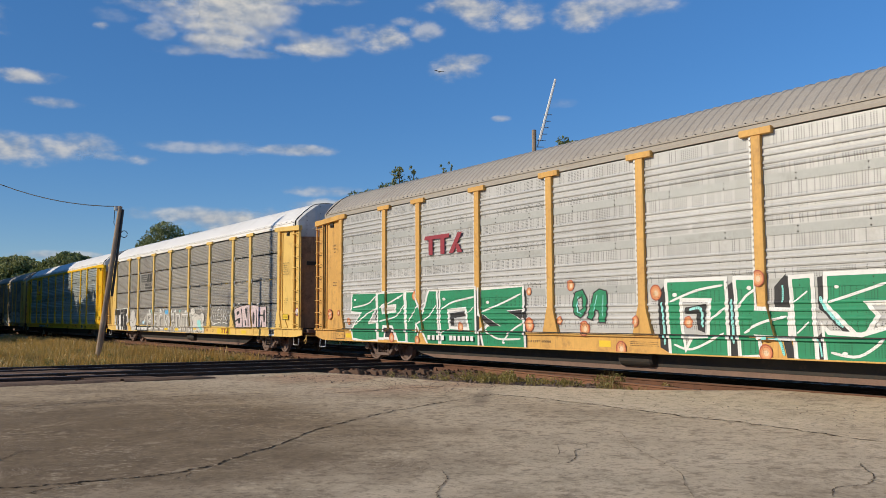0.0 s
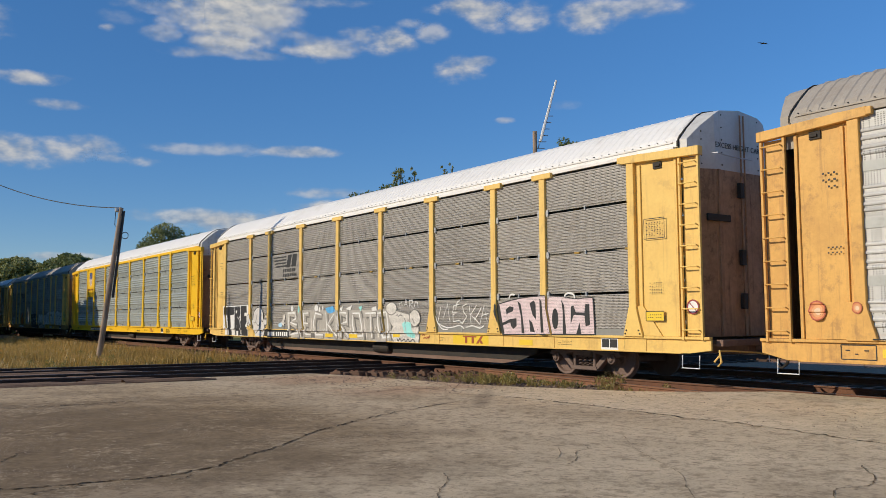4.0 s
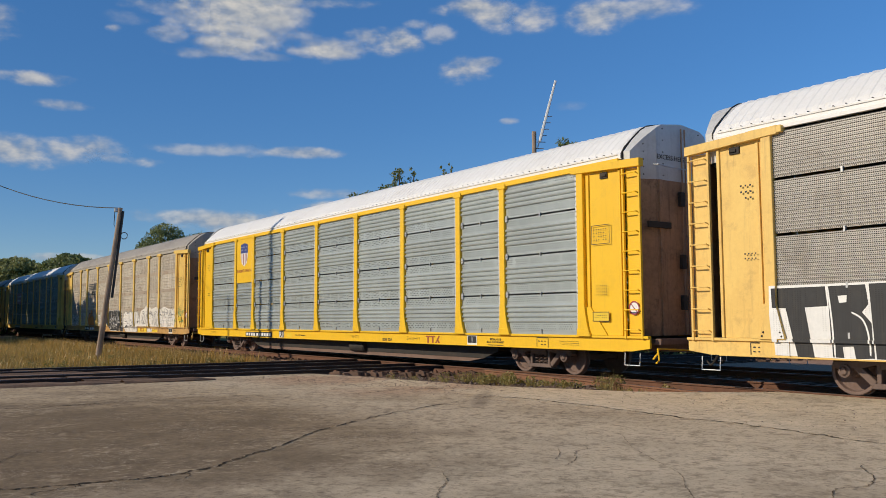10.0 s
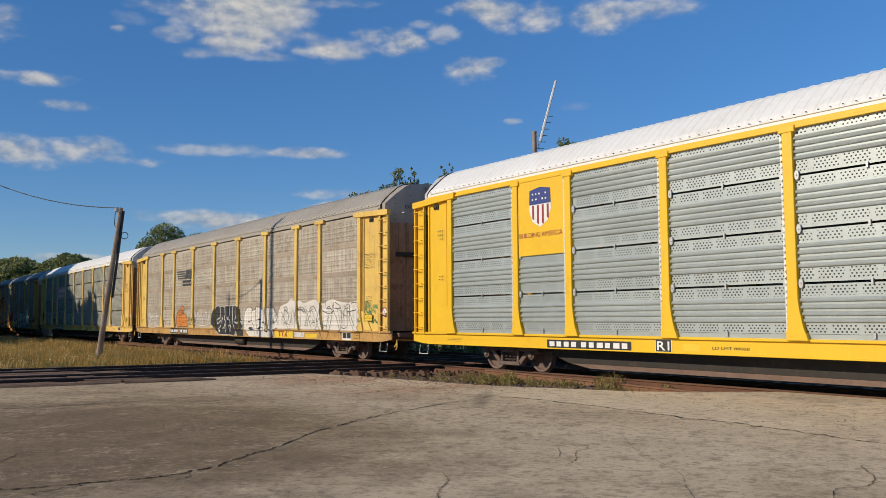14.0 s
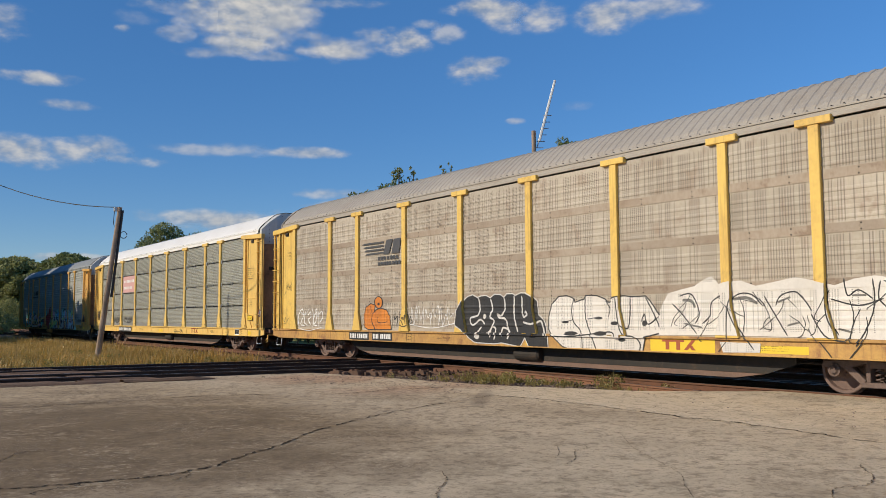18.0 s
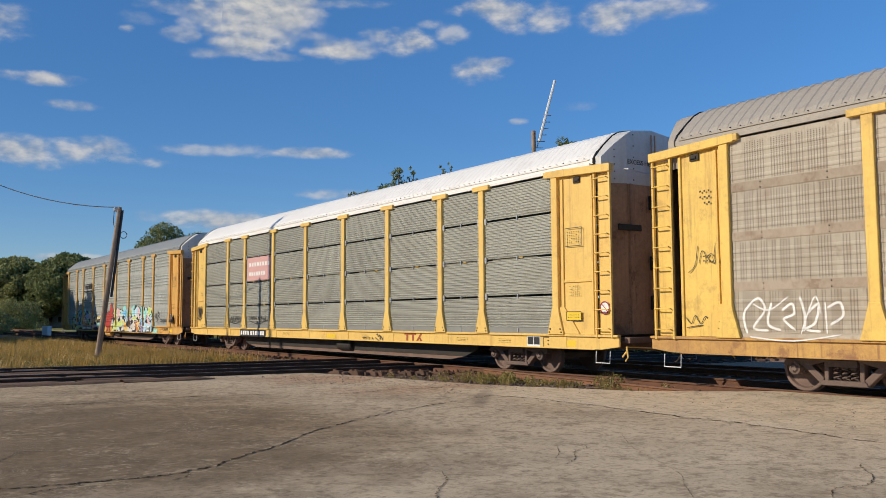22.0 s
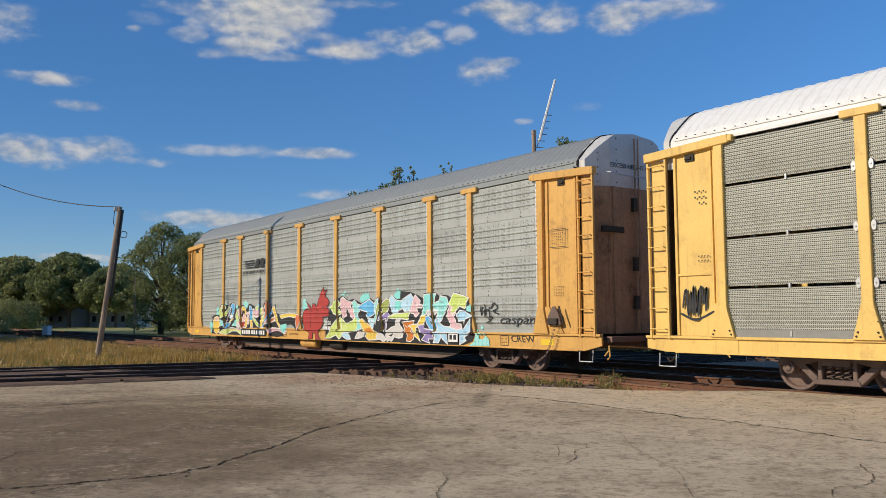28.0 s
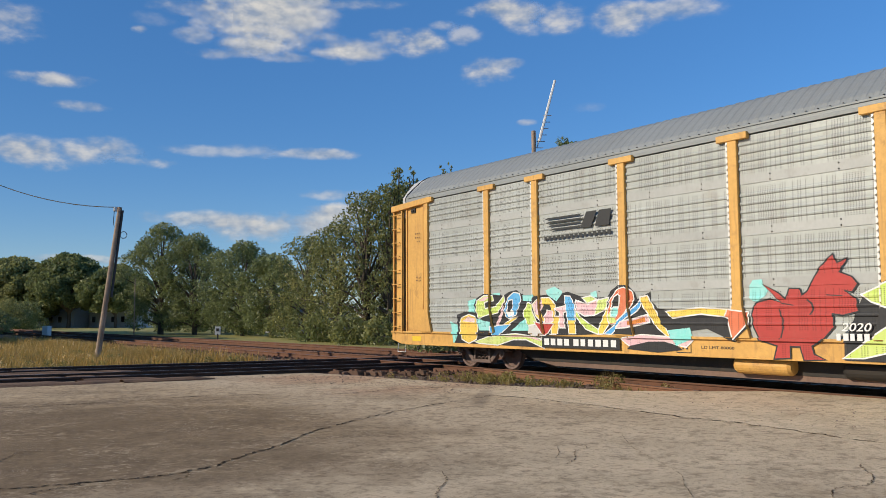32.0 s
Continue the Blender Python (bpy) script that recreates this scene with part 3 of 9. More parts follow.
def clamp_mesh():
    bm = bmesh.new()
    slab(bm, [(-0.022, -0.085), (0.022, -0.085), (0.04, -0.05), (0.045, 0.0), (0.04, 0.05), (0.022, 0.085), (-0.022, 0.085), (-0.04, 0.05), (-0.045, 0.0), (-0.04, -0.05)], -0.012, 0.02)
    lathe(bm, [(0.0, -0.026), (0.014, -0.024), (0.018, -0.012), (0.0, -0.012)], "y", seg=8)
    return data_of("panel_clamp", bm, GALV, bevel=0.004)


def wheelset_mesh():
    """Two wheels and an axle, centred, axle along y."""
    bm = bmesh.new()
    for s in (-1, 1):
        # tread, flange towards the middle, dished plate and hub
        lathe(bm, [(0.0, s * 0.80), (0.11, s * 0.80), (0.12, s * 0.765), (0.16, s * 0.745), (0.34, s * 0.725), (0.36, s * 0.79), (0.405, s * 0.795), (0.42, s * 0.785),
                   (0.424, s * 0.71), (0.445, s * 0.695), (0.445, s * 0.675), (0.36, s * 0.67), (0.10, s * 0.66), (0.0, s * 0.66)], "y", seg=32)
    lathe(bm, [(0.08, -0.7), (0.085, 0.7)], "y", seg=12)
    for s in (-1, 1):
        for k in range(3):
            q = 2 * math.pi * k / 3
            lathe(bm, [(0.014, s * 0.80), (0.014, s * 0.825)], "y", (0.065 * math.cos(q), 0, 0.065 * math.sin(q)), 6)
    return data_of("wheelset", bm, WHEEL_STEEL)


def side_frame_mesh():
    """Cast truck side frame with windows, spring nest and bearing ends, at y = 0."""
    bm = bmesh.new()
    outer = [(-1.16, 0.50), (-1.10, 0.60), (-0.62, 0.60), (-0.36, 0.70), (0.36, 0.70), (0.62, 0.60), (1.10, 0.60), (1.16, 0.50), (1.10, 0.40), (0.70, 0.40), (0.42, 0.17), (-0.42, 0.17), (-0.70, 0.40), (-1.10, 0.40)]
    # top member, lower member and struts as separate bars leave the windows open
    slab(bm, [outer[0], outer[1], outer[2], outer[3], outer[4], outer[5], outer[6], outer[7], (1.05, 0.47), (0.60, 0.50), (0.34, 0.58), (-0.34, 0.58), (-0.60, 0.50), (-1.05, 0.47)], -0.09, 0.09)
    slab(bm, [(-0.78, 0.50), (-0.62, 0.52), (-0.36, 0.28), (-0.42, 0.17)], -0.08, 0.08)
    slab(bm, [(0.78, 0.50), (0.62, 0.52), (0.36, 0.28), (0.42, 0.17)], -0.08, 0.08)
    slab(bm, [(-0.44, 0.16), (0.44, 0.16), (0.40, 0.25), (-0.40, 0.25)], -0.11, 0.11)
    slab(bm, [(-0.36, 0.24), (-0.28, 0.24), (-0.28, 0.62), (-0.36, 0.62)], -0.08, 0.08)
    slab(bm, [(0.36, 0.24), (0.28, 0.24), (0.28, 0.62), (0.36, 0.62)], -0.08, 0.08)
    return data_of("side_frame", bm, TRUCK_BROWN, bevel=0.012)


def spring_mesh():
    bm = bmesh.new()
    for sx in (-0.16, 0.0, 0.16):
        pts = [(sx + 0.058 * math.cos(q * 0.9), 0.058 * math.sin(q * 0.9), 0.25 + 0.011 * q) for q in range(0, 22)]
        tube(bm, pts, 0.014, 5)
    box(bm, -0.26, 0.26, -0.12, 0.12, 0.49, 0.60)
    return data_of("spring_nest", bm, TRUCK_BROWN)


def bearing_mesh():
    bm = bmesh.new()
    lathe(bm, [(0.0, -0.13), (0.06, -0.13), (0.085, -0.10), (0.115, -0.09), (0.12, 0.02), (0.10, 0.05)], "y", seg=16)
    for k in range(3):
        q = 2 * math.pi * k / 3 + 0.5
        lathe(bm, [(0.014, -0.15), (0.014, -0.12)], "y", (0.05 * math.cos(q), 0, 0.05 * math.sin(q)), 6)
    return data_of("bearing_cap", bm, TRUCK_BROWN)


def rung_mesh():
    bm = bmesh.new()
    tube(bm, [(0.02, 0, -0.02), (0.02, -0.07, 0.0), (0.42, -0.07, 0.0), (0.42, 0, -0.02)], 0.014, 6)
    return data_of("rung", bm, YELLOW_OLD)


def foot_mesh():
    """Plate under a post's foot, over the sill."""
    bm = bmesh.new()
    slab(bm, [(-0.30, 0.64), (0.30, 0.64), (0.30, 0.928), (-0.30, 0.928)], NEAR - 0.009, NEAR + 0.02)
    return data_of("post_foot", bm, YELLOW_OLD, bevel=0.006)


def bolt_mesh():
    bm = bmesh.new()
    lathe(bm, [(0.0, -0.018), (0.016, -0.016), (0.020, 0.0), (0.0, 0.0)], "y", seg=8)
    return data_of("bolt", bm, BLACK_STEEL)


SHARED = {"foot": foot_mesh(), "bolt": bolt_mesh(), "roof": roof_mesh(), "roof_soft": roof_mesh(0.013), "post": post_mesh(True), "post_plain": post_mesh(False), "clamp": clamp_mesh(), "scallop": scallop_mesh(), "wheelset": wheelset_mesh(),
          "side_frame": side_frame_mesh(), "spring": spring_mesh(), "bearing": bearing_mesh(), "rung": rung_mesh()}
PANELS = {}


RIDGE_DEPTH = {"ridge": 0.026, "split": 0.024, "flat": 0.010, "bright": 0.044}


def sheet_profile(style, row):
    """Section of one tier of side sheet: (y, z) from its foot up, with rolled ridges that overhang below."""
    base, tall, _, ridges = SHEET[style]
    deep = RIDGE_DEPTH[style]
    slot = 0.020 if style == "bright" else 0.0
    z0, z1 = max(1.075, base + tall * row + slot), min(4.775, base + tall * (row + 1) - slot)
    prof = [(0.0, z0)]
    for r in ridges:
        z = base + tall * row + r
        prof += [(0.0, z - 0.030), (-deep * 0.85, z - 0.016), (-deep, z + 0.008), (-deep * 0.55, z + 0.032), (0.0, z + 0.052)]
    prof.append((0.0, z1))
    return [q for q in prof if z0 <= q[1] <= z1]


def strap_mesh(width, z):
    """Smooth strap over the joint of two tiers, with bolt heads."""
    bm = bmesh.new()
    box(bm, 0, width, -0.012, 0.006, z - 0.085, z + 0.085)
    n_ = max(2, round(width / 1.1))
    for k in range(n_):
        for dz in (-0.052, 0.052):
            lathe(bm, [(0.0, -0.024), (0.013, -0.022), (0.017, -0.012), (0.0, -0.012)], "y", (width * (k + 0.5) / n_, 0, z + dz), 6)
    me = data_of("strap", bm, STRAP_DIRTY)
    me.materials.append(BLACK_STEEL)
    for f in me.polygons:
        if f.center.y < -0.0125:
            f.material_index = 1
    return me


def panel_data(style, width, row):
    key = (style, round(width, 2), row)
    if key not in PANELS:
        if style == "fine":
            z0, z1 = ROWS[row]
            bm = ridged(width, z0 + 0.012, z1 - 0.012, 0.068, 0.016, 0.40)
        else:
            bm = bmesh.new()
            prof = sheet_profile(style, row)
            front = [[bm.verts.new((x, yy, z)) for yy, z in prof] for x in (0, width)]
            for i in range(len(prof) - 1):
                bm.faces.new((front[0][i], front[1][i], front[1][i + 1], front[0][i + 1]))
            z0, z1 = prof[0][1], prof[-1][1]
            bm.faces.new([bm.verts.new((x, 0.02, z)) for x, z in ((0, z0), (0, z1), (width, z1), (width, z0))])
        PANELS[key] = data_of("side_panel", bm, PANEL_GREY)
    return PANELS[key]


def autorack(label, yellow, roof, panel, style, tee=True, panel_low=None):
    """A closed autorack car with both sides, roof, ends, sills, trucks and ladders. Its origin lies on the track at its middle."""
    car = thing("autorack_car", label, "railcar", "cars of the freight train")
    part("roof", SHARED["roof" if roof is ROOF_TAN else "roof_soft"], roof, car, "ribbed curved roof")
    wheels = []
    for side in (1, -1):       # 1: the near side; -1: turned about for the far side
        turn = pose(0, 0, 0, 0, 0, 0 if side == 1 else 180)
        for a, b in zip(POSTS, POSTS[1:]):
            x0, x1 = a + 0.10, b - 0.10
            for row in range(4):
                mt = panel_low if (panel_low and row < 1) else panel
                part("side_panel", panel_data(style, x1 - x0, row), mt, car, at=turn @ pose(x0, NEAR, 0))
            if side == 1 and style in ("flat", "ridge", "split"):
                base, tall = SHEET[style][:2]
                for row in (1, 2, 3):
                    key = ("strap", style, round(x1 - x0, 2), row)
                    if key not in PANELS:
                        PANELS[key] = strap_mesh(x1 - x0, base + tall * row)
                    part("strap", PANELS[key], STRAP_DIRTY if style == "flat" else STRAP_SILVER, car, at=pose(x0, NEAR, 0))
        for x in POSTS:
            part("post", SHARED["post" if tee else "post_plain"], yellow, car, at=turn @ pose(x, 0, 0))
        if style in ("ridge", "split", "bright") and side == 1:
            for x in POSTS[1:]:
                part("panel_edge", SHARED["scallop"], EDGE_BRIGHT, car, at=pose(x - 0.152, 0, 0))
        if style in ("fine", "bright") and side == 1:
            for x in POSTS[1:-1]:
                for z in ((1.965, 2.93, 3.895) if style == "bright" else (1.915, 2.865, 3.885)):
                    for s in (-1, 1):
                        part("panel_clamp", SHARED["clamp"], GALV, car, at=pose(x + s * 0.15, NEAR - 0.03, z))
            for a, b in zip(POSTS, POSTS[1:]):
                for z in (1.06, *((1.965, 2.93, 3.895) if style == "bright" else (1.915, 2.865, 3.885))):
                    bm = bmesh.new()
                    m = (a + b) / 2
                    box(bm, m - 0.018, m + 0.018, NEAR - 0.035, NEAR + 0.01, z - 0.05, z + 0.05)
                    part("panel_latch", bm, GALV, car)
        # eave rail under the roof
        bm = bmesh.new()
        box(bm, -12.95, 12.95, NEAR - 0.02, NEAR + 0.06, 4.80, 4.875)
        if not tee:
            box(bm, -12.0, 12.0, NEAR - 0.06, NEAR + 0.02, 4.74, 4.80)
        part("eave_rail", bm, yellow if not tee else roof, car, at=turn, bevel=0.006)
        bm = bmesh.new()
        box(bm, -12.9, 12.9, NEAR + 0.012, NEAR + 0.04, 4.955, 4.985)
        part("roof_seam", bm, roof, car, at=turn)
        if side == 1:
            bm = bmesh.new()
            for k in range(112):
                x = -12.84 + k * 25.8 / 112
                box(bm, x, x + 0.022, NEAR + 0.012, NEAR + 0.04, 5.002, 5.015)
            tagged(part("rivet_row", bm, BLACK_STEEL, car, at=turn), kind="stuff")
        # side sill with a lip, tapering up at the ends
        bm = bmesh.new()
        foot_z = 0.585 if yellow is YELLOW_ORANGE else 0.64
        slab(bm, [(-13.72, 0.72), (-13.2, foot_z + 0.015), (13.2, foot_z + 0.015), (13.72, 0.72), (13.72, 0.93), (-13.72, 0.93)], NEAR + 0.005, NEAR + 0.06)
        slab(bm, [(-13.72, 0.93), (13.72, 0.93), (13.72, 0.985), (-13.72, 0.985)], NEAR - 0.045, NEAR + 0.06)
        slab(bm, [(-13.0, foot_z), (13.0, foot_z), (13.0, foot_z + 0.03), (-13.0, foot_z + 0.03)], NEAR - 0.012, NEAR + 0.06)
        part("side_sill", bm, SILL_STAINED if yellow is YELLOW_DIRTY else yellow, car, at=turn, bevel=0.006)
        bm = bmesh.new()
        if style == "fine":
            box(bm, -11.6, 11.6, NEAR - 0.018, NEAR + 0.03, 0.985, 1.125)
        else:
            box(bm, -11.6, 11.6, NEAR + 0.0, NEAR + 0.03, 0.985, 1.07)
        part("skirt_strip", bm, SKIRT_GREY if style == "fine" else panel, car, at=turn)
        if style == "fine" and side == 1:
            for x in POSTS:
                foot = part("post_foot", SHARED["foot"], yellow, car, at=pose(x, 0, 0))
                for bx, bz in ((-0.2, 1.03), (0.2, 1.03), (-0.17, 1.10), (0.17, 1.10)):
                    part("bolt", SHARED["bolt"], BLACK_STEEL, foot, at=pose(bx, NEAR - 0.085, bz))
        for end in (-1, 1):
            # end bay: recessed door sheet, frame, top beam and ladder
            e = turn @ (pose(0, 0, 0) if end == 1 else Matrix.Diagonal((-1, 1, 1, 1)))
            bm = bmesh.new()
            box(bm, 11.88, 13.06 if end == 1 else 12.90, NEAR + 0.012, NEAR + 0.05, 0.985, 4.70)
            slab(bm, [(11.9, 0.99), (12.55, 0.99), (12.35, 1.25), (12.05, 1.62), (11.9, 1.62)], NEAR - 0.03, NEAR + 0.02)
            part("end_sheet", bm, yellow, car, at=e, bevel=0.004)
            bm = bmesh.new()
            for x in (12.02, 12.98 if end == 1 else 12.88):
                box(bm, x - 0.03, x + 0.03, NEAR - 0.025, NEAR + 0.02, 1.62 if x < 12.5 else 0.99, 4.62)
            if panel is PANEL_FINE_COOL:
                box(bm, 12.05, 12.95 if end == 1 else 12.88, NEAR - 0.02, NEAR + 0.02, 2.18, 2.23)
            part("door_frame", bm, yellow, car, at=e, bevel=0.004)
            bm = bmesh.new()
            box(bm, 12.40, 12.62, NEAR - 0.02, NEAR + 0.02, 4.48, 4.62)
            box(bm, 12.46, 12.60, NEAR - 0.05, NEAR, 4.52, 4.57)
            part("door_catch", bm, BLACK_STEEL, car, "black door catch under the beam", at=e, bevel=0.004)
            bm = bmesh.new()
            slab(bm, [(11.55, 4.70), (13.62, 4.60), (13.62, 4.78), (11.55, 4.86)], NEAR - 0.10, NEAR + 0.05)
            part("top_beam", bm, yellow, car, at=e, bevel=0.006)
            bm = bmesh.new()
            box(bm, 13.12, 13.54, NEAR + 0.03, NEAR + 0.05, 0.99, 4.6)
            ladder = part("ladder", bm, yellow, car, at=e, bevel=0.004)
            for x in (13.10, 13.56):
                bm = bmesh.new()
                box(bm, x - 0.025, x + 0.025, NEAR - 0.06, NEAR + 0.0, 0.92, 4.62)
                part("ladder_rail", bm, yellow, ladder, bevel=0.004)
            for k in range(9):
                part("rung", SHARED["rung"], yellow, ladder, at=pose(13.11, NEAR - 0.045, 1.12 + 0.42 * k))
            bm = bmesh.new()
            tube(bm, [(13.0, NEAR + 0.04, 0.62), (13.0, NEAR + 0.02, 0.36), (13.42, NEAR + 0.02, 0.36), (13.42, NEAR + 0.04, 0.62)], 0.012, 6)
            part("step_iron", bm, PAINT_WHITE, car, at=e)
    for end in (-1, 1):
        e = pose(0, 0, 0, 0, 0, 0 if end == 1 else 180)
        # end doors in chamfered plan: brown stained leaves with a bright upper part under the roof's arch
        plan = [(-1.42, 12.9), (-1.42, 13.22), (-0.86, 13.46), (-0.015, 13.46), (0.015, 13.46), (0.86, 13.46), (1.42, 13.22), (1.42, 12.9)]
        for (ya, xa), (yb, xb) in zip(plan, plan[1:]):
            if yb - ya < 0.1:
                continue
            bm = bmesh.new()
            loop = [(xa, ya), (xb, yb), (xb - 0.06, yb * 0.97), (xa - 0.06, ya * 0.97)]
            lo_v = [bm.verts.new((x, y, 0.98)) for x, y in loop]
            hi_v = [bm.verts.new((x, y, 4.40)) for x, y in loop]
            bm.faces.new(lo_v)
            bm.faces.new(hi_v[::-1])
            for k in range(4):
                bm.faces.new((lo_v[k], lo_v[(k + 1) % 4], hi_v[(k + 1) % 4], hi_v[k]))
            part("end_door", bm, END_BROWN, car, "brown stained end door leaf", at=e, bevel=0.004)
        bm = bmesh.new()
        cap = [(-1.42, 12.9, 5.03), (-1.42, 13.22, 5.00), (-1.15, 13.335, 5.28), (-0.84, 13.46, 5.54), (-0.66, 13.46, 5.64), (0.0, 13.46, 5.72), (0.66, 13.46, 5.64), (0.84, 13.46, 5.54), (1.15, 13.335, 5.28), (1.42, 13.22, 5.00), (1.42, 12.9, 5.03)]
        lo_v = [bm.verts.new((x, y, 4.40)) for y, x, z in cap]
        hi_v = [bm.verts.new((x, y, z)) for y, x, z in cap]
        back = [bm.verts.new((12.9, y, z + 0.03)) for y, x, z in cap]
        for k in range(len(cap) - 1):
            bm.faces.new((lo_v[k], lo_v[k + 1], hi_v[k + 1], hi_v[k]))
            if k not in (0, len(cap) - 2):
                bm.faces.new((hi_v[k], hi_v[k + 1], back[k + 1], back[k]))
        part("end_cap", bm, ROOF_TAN if roof is ROOF_TAN else END_SILVER, car, "riveted upper end sheet", at=e)
        for y, zt in ((-1.13, 5.22), (-0.62, 5.60), (0.62, 5.60), (1.13, 5.22)):
            x = 13.345 if abs(y) > 1 else 13.46
            bm = bmesh.new()
            for k in range(5):
                z = 4.5 + (zt - 4.55) * k / 4
                lathe(bm, [(0.0, 0.016), (0.014, 0.012), (0.018, 0.0), (0.0, 0.0)], "x", (x, y, z), 6)
            tagged(part("rivet_row", bm, BLACK_STEEL, car, at=e), kind="stuff")
        for y in (-0.74, 0.74):
            bm = bmesh.new()
            box(bm, 13.44, 13.50, y - 0.05, y + 0.05, 0.98, 4.40)
            part("door_post", bm, END_BROWN, car, "brown stained upright on the end door", at=e, bevel=0.008)
        for z in (1.7, 2.6, 4.0):
            bm = bmesh.new()
            box(bm, 13.47, 13.56, -0.16, -0.02, z - 0.16, z + 0.16)
            part("lock_bracket", bm, BLACK_STEEL, car, at=e, bevel=0.01)
        bm = bmesh.new()
        tube(bm, [(13.47, -0.95, 4.72), (13.60, -0.95, 4.70), (13.62, -0.5, 4.66), (13.60, 0.2, 4.66)], 0.014, 6)
        part("grab_iron", bm, GALV, car, at=e)
        bm = bmesh.new()
        half = roof_profile()
        arch = [(-y * 1.005, z + 0.012) for y, z in half] + [(y * 1.005, z + 0.012) for y, z in reversed(half)]
        for (ya, za), (yb, zb) in zip(arch, arch[1:]):
            bm.faces.new([bm.verts.new(v) for v in ((13.00, ya, za), (13.03, ya, za), (13.03, yb, zb), (13.00, yb, zb))])
            bm.faces.new([bm.verts.new(v) for v in ((13.03, ya, za), (13.03, ya * 0.97, za - 0.03), (13.03, yb * 0.97, zb - 0.03), (13.03, yb, zb))])
        part("roof_seal", bm, BLACK_STEEL, car, "black roof end seal", at=e)
        bm = bmesh.new()
        box(bm, 13.47, 13.52, -1.2, -0.45, 3.32, 3.46)
        part("brake_step", bm, BLACK_STEEL, car, at=e, bevel=0.01)
        bm = bmesh.new()
        for y in (-0.06, 0.06):
            tube(bm, [(13.52, y, 1.0), (13.52, y, 5.6)], 0.018, 6)
        part("lock_rod", bm, END_BROWN, car, at=e)
        # draft sill, coupler, uncoupling lever and platform
        bm = bmesh.new()
        box(bm, 11.6, 13.75, -0.35, 0.35, 0.62, 0.92)
        box(bm, 13.4, 13.85, -1.3, 1.3, 0.80, 0.93)
        part("end_platform", bm, UNDER_BROWN, car, at=e, bevel=0.01)
        bm = bmesh.new()
        box(bm, 13.75, 14.12, -0.11, 0.11, 0.70, 0.88)
        slab(bm, [(14.08, 0.64), (14.30, 0.64), (14.30, 0.96), (14.08, 0.96)], -0.16, 0.10)
        part("coupler", bm, UNDER_BROWN, car, at=e, bevel=0.02)
        bm = bmesh.new()
        tube(bm, [(13.8, -1.35, 0.72), (13.82, -0.9, 0.70), (13.9, -0.3, 0.66), (14.0, -0.1, 0.62)], 0.018, 6)
        tube(bm, [(13.8, -1.35, 0.72), (13.86, -1.38, 0.5), (13.78, -1.38, 0.42)], 0.02, 6)
        tube(bm, [(13.80, -1.36, 0.62), (13.70, -1.38, 0.50)], 0.02, 6)
        part("uncoupling_lever", bm, yellow, car, at=e)
        bm = bmesh.new()
        tube(bm, curve_pts([(13.9, 0.3, 0.6), (14.1, 0.28, 0.38), (14.28, 0.2, 0.45)], 5), 0.022, 6)
        part("air_hose", bm, BLACK_STEEL, car, at=e)
        # truck
        bm = bmesh.new()
        box(bm, -0.25, 0.25, -0.95, 0.95, 0.45, 0.66)
        truck = part("truck", bm, TRUCK_BROWN, car, "four-wheel truck", at=pose(9.83 * end, 0, 0), bevel=0.02)
        for s in (-1, 1):
            part("side_frame", SHARED["side_frame"], TRUCK_BROWN, truck, at=pose(0, s * 1.0, 0))
            part("spring_nest", SHARED["spring"], TRUCK_BROWN, truck, at=pose(0, s * 1.0, 0))
            for x in (-0.90, 0.90):
                part("bearing_cap", SHARED["bearing"], TRUCK_BROWN, truck, at=pose(x, s * 1.04, 0.44, 0, 0, 0 if s < 0 else 180))
        for x in (-0.90, 0.90):
            wheels.append(part("wheelset", SHARED["wheelset"], WHEEL_STEEL, truck, at=pose(x, 0, 0.424)))
    # centre sill, deck, cross-bearers and brake rigging
    bm = bmesh.new()
    slab(bm, [(-11.6, 0.62), (-8.2, 0.62), (-7.0, 0.30), (7.0, 0.30), (8.2, 0.62), (11.6, 0.62), (11.6, 0.85), (-11.6, 0.85)], -0.38, 0.38)
    part("center_sill", bm, BLACK_STEEL, car, bevel=0.01)
    bm = bmesh.new()
    box(bm, -13.7, 13.7, NEAR + 0.07, -NEAR - 0.07, 0.84, 0.93)
    part("deck", bm, BLACK_STEEL, car)
    for k in range(14):
        x = -7.4 + k * 1.14
        bm = bmesh.new()
        slab(bm, [(x - 0.05, 0.66), (x + 0.05, 0.66), (x + 0.05, 0.84), (x - 0.05, 0.84)], NEAR + 0.10, -NEAR - 0.10)
        part("cross_bearer", bm, BLACK_STEEL, car)
    for s in (-1, 1):
        bm = bmesh.new()
        slab(bm, [(-7.6, 0.30), (-6.9, 0.195), (6.9, 0.195), (7.6, 0.30)], s * 1.05 - 0.04, s * 1.05 + 0.04)
        part("lower_beam", bm, UNDER_BROWN, car, "dusty brown lower beam", bevel=0.006)
        # added black plate that stands in for the shade between sill and beam
        bm = bmesh.new()
        slab(bm, [(-8.2, 0.50), (-7.6, 0.302), (7.6, 0.302), (8.2, 0.50), (8.2, 0.66), (-8.2, 0.66)], s * 1.08 - 0.02, s * 1.08 + 0.02)
        part("beam_web", bm, BLACK_STEEL, car)
    bm = bmesh.new()
    tube(bm, [(-8.6, -0.9, 0.55), (8.6, -0.9, 0.52)], 0.02, 6)
    part("brake_pipe", bm, BLACK_STEEL, car)
    bm = bmesh.new()
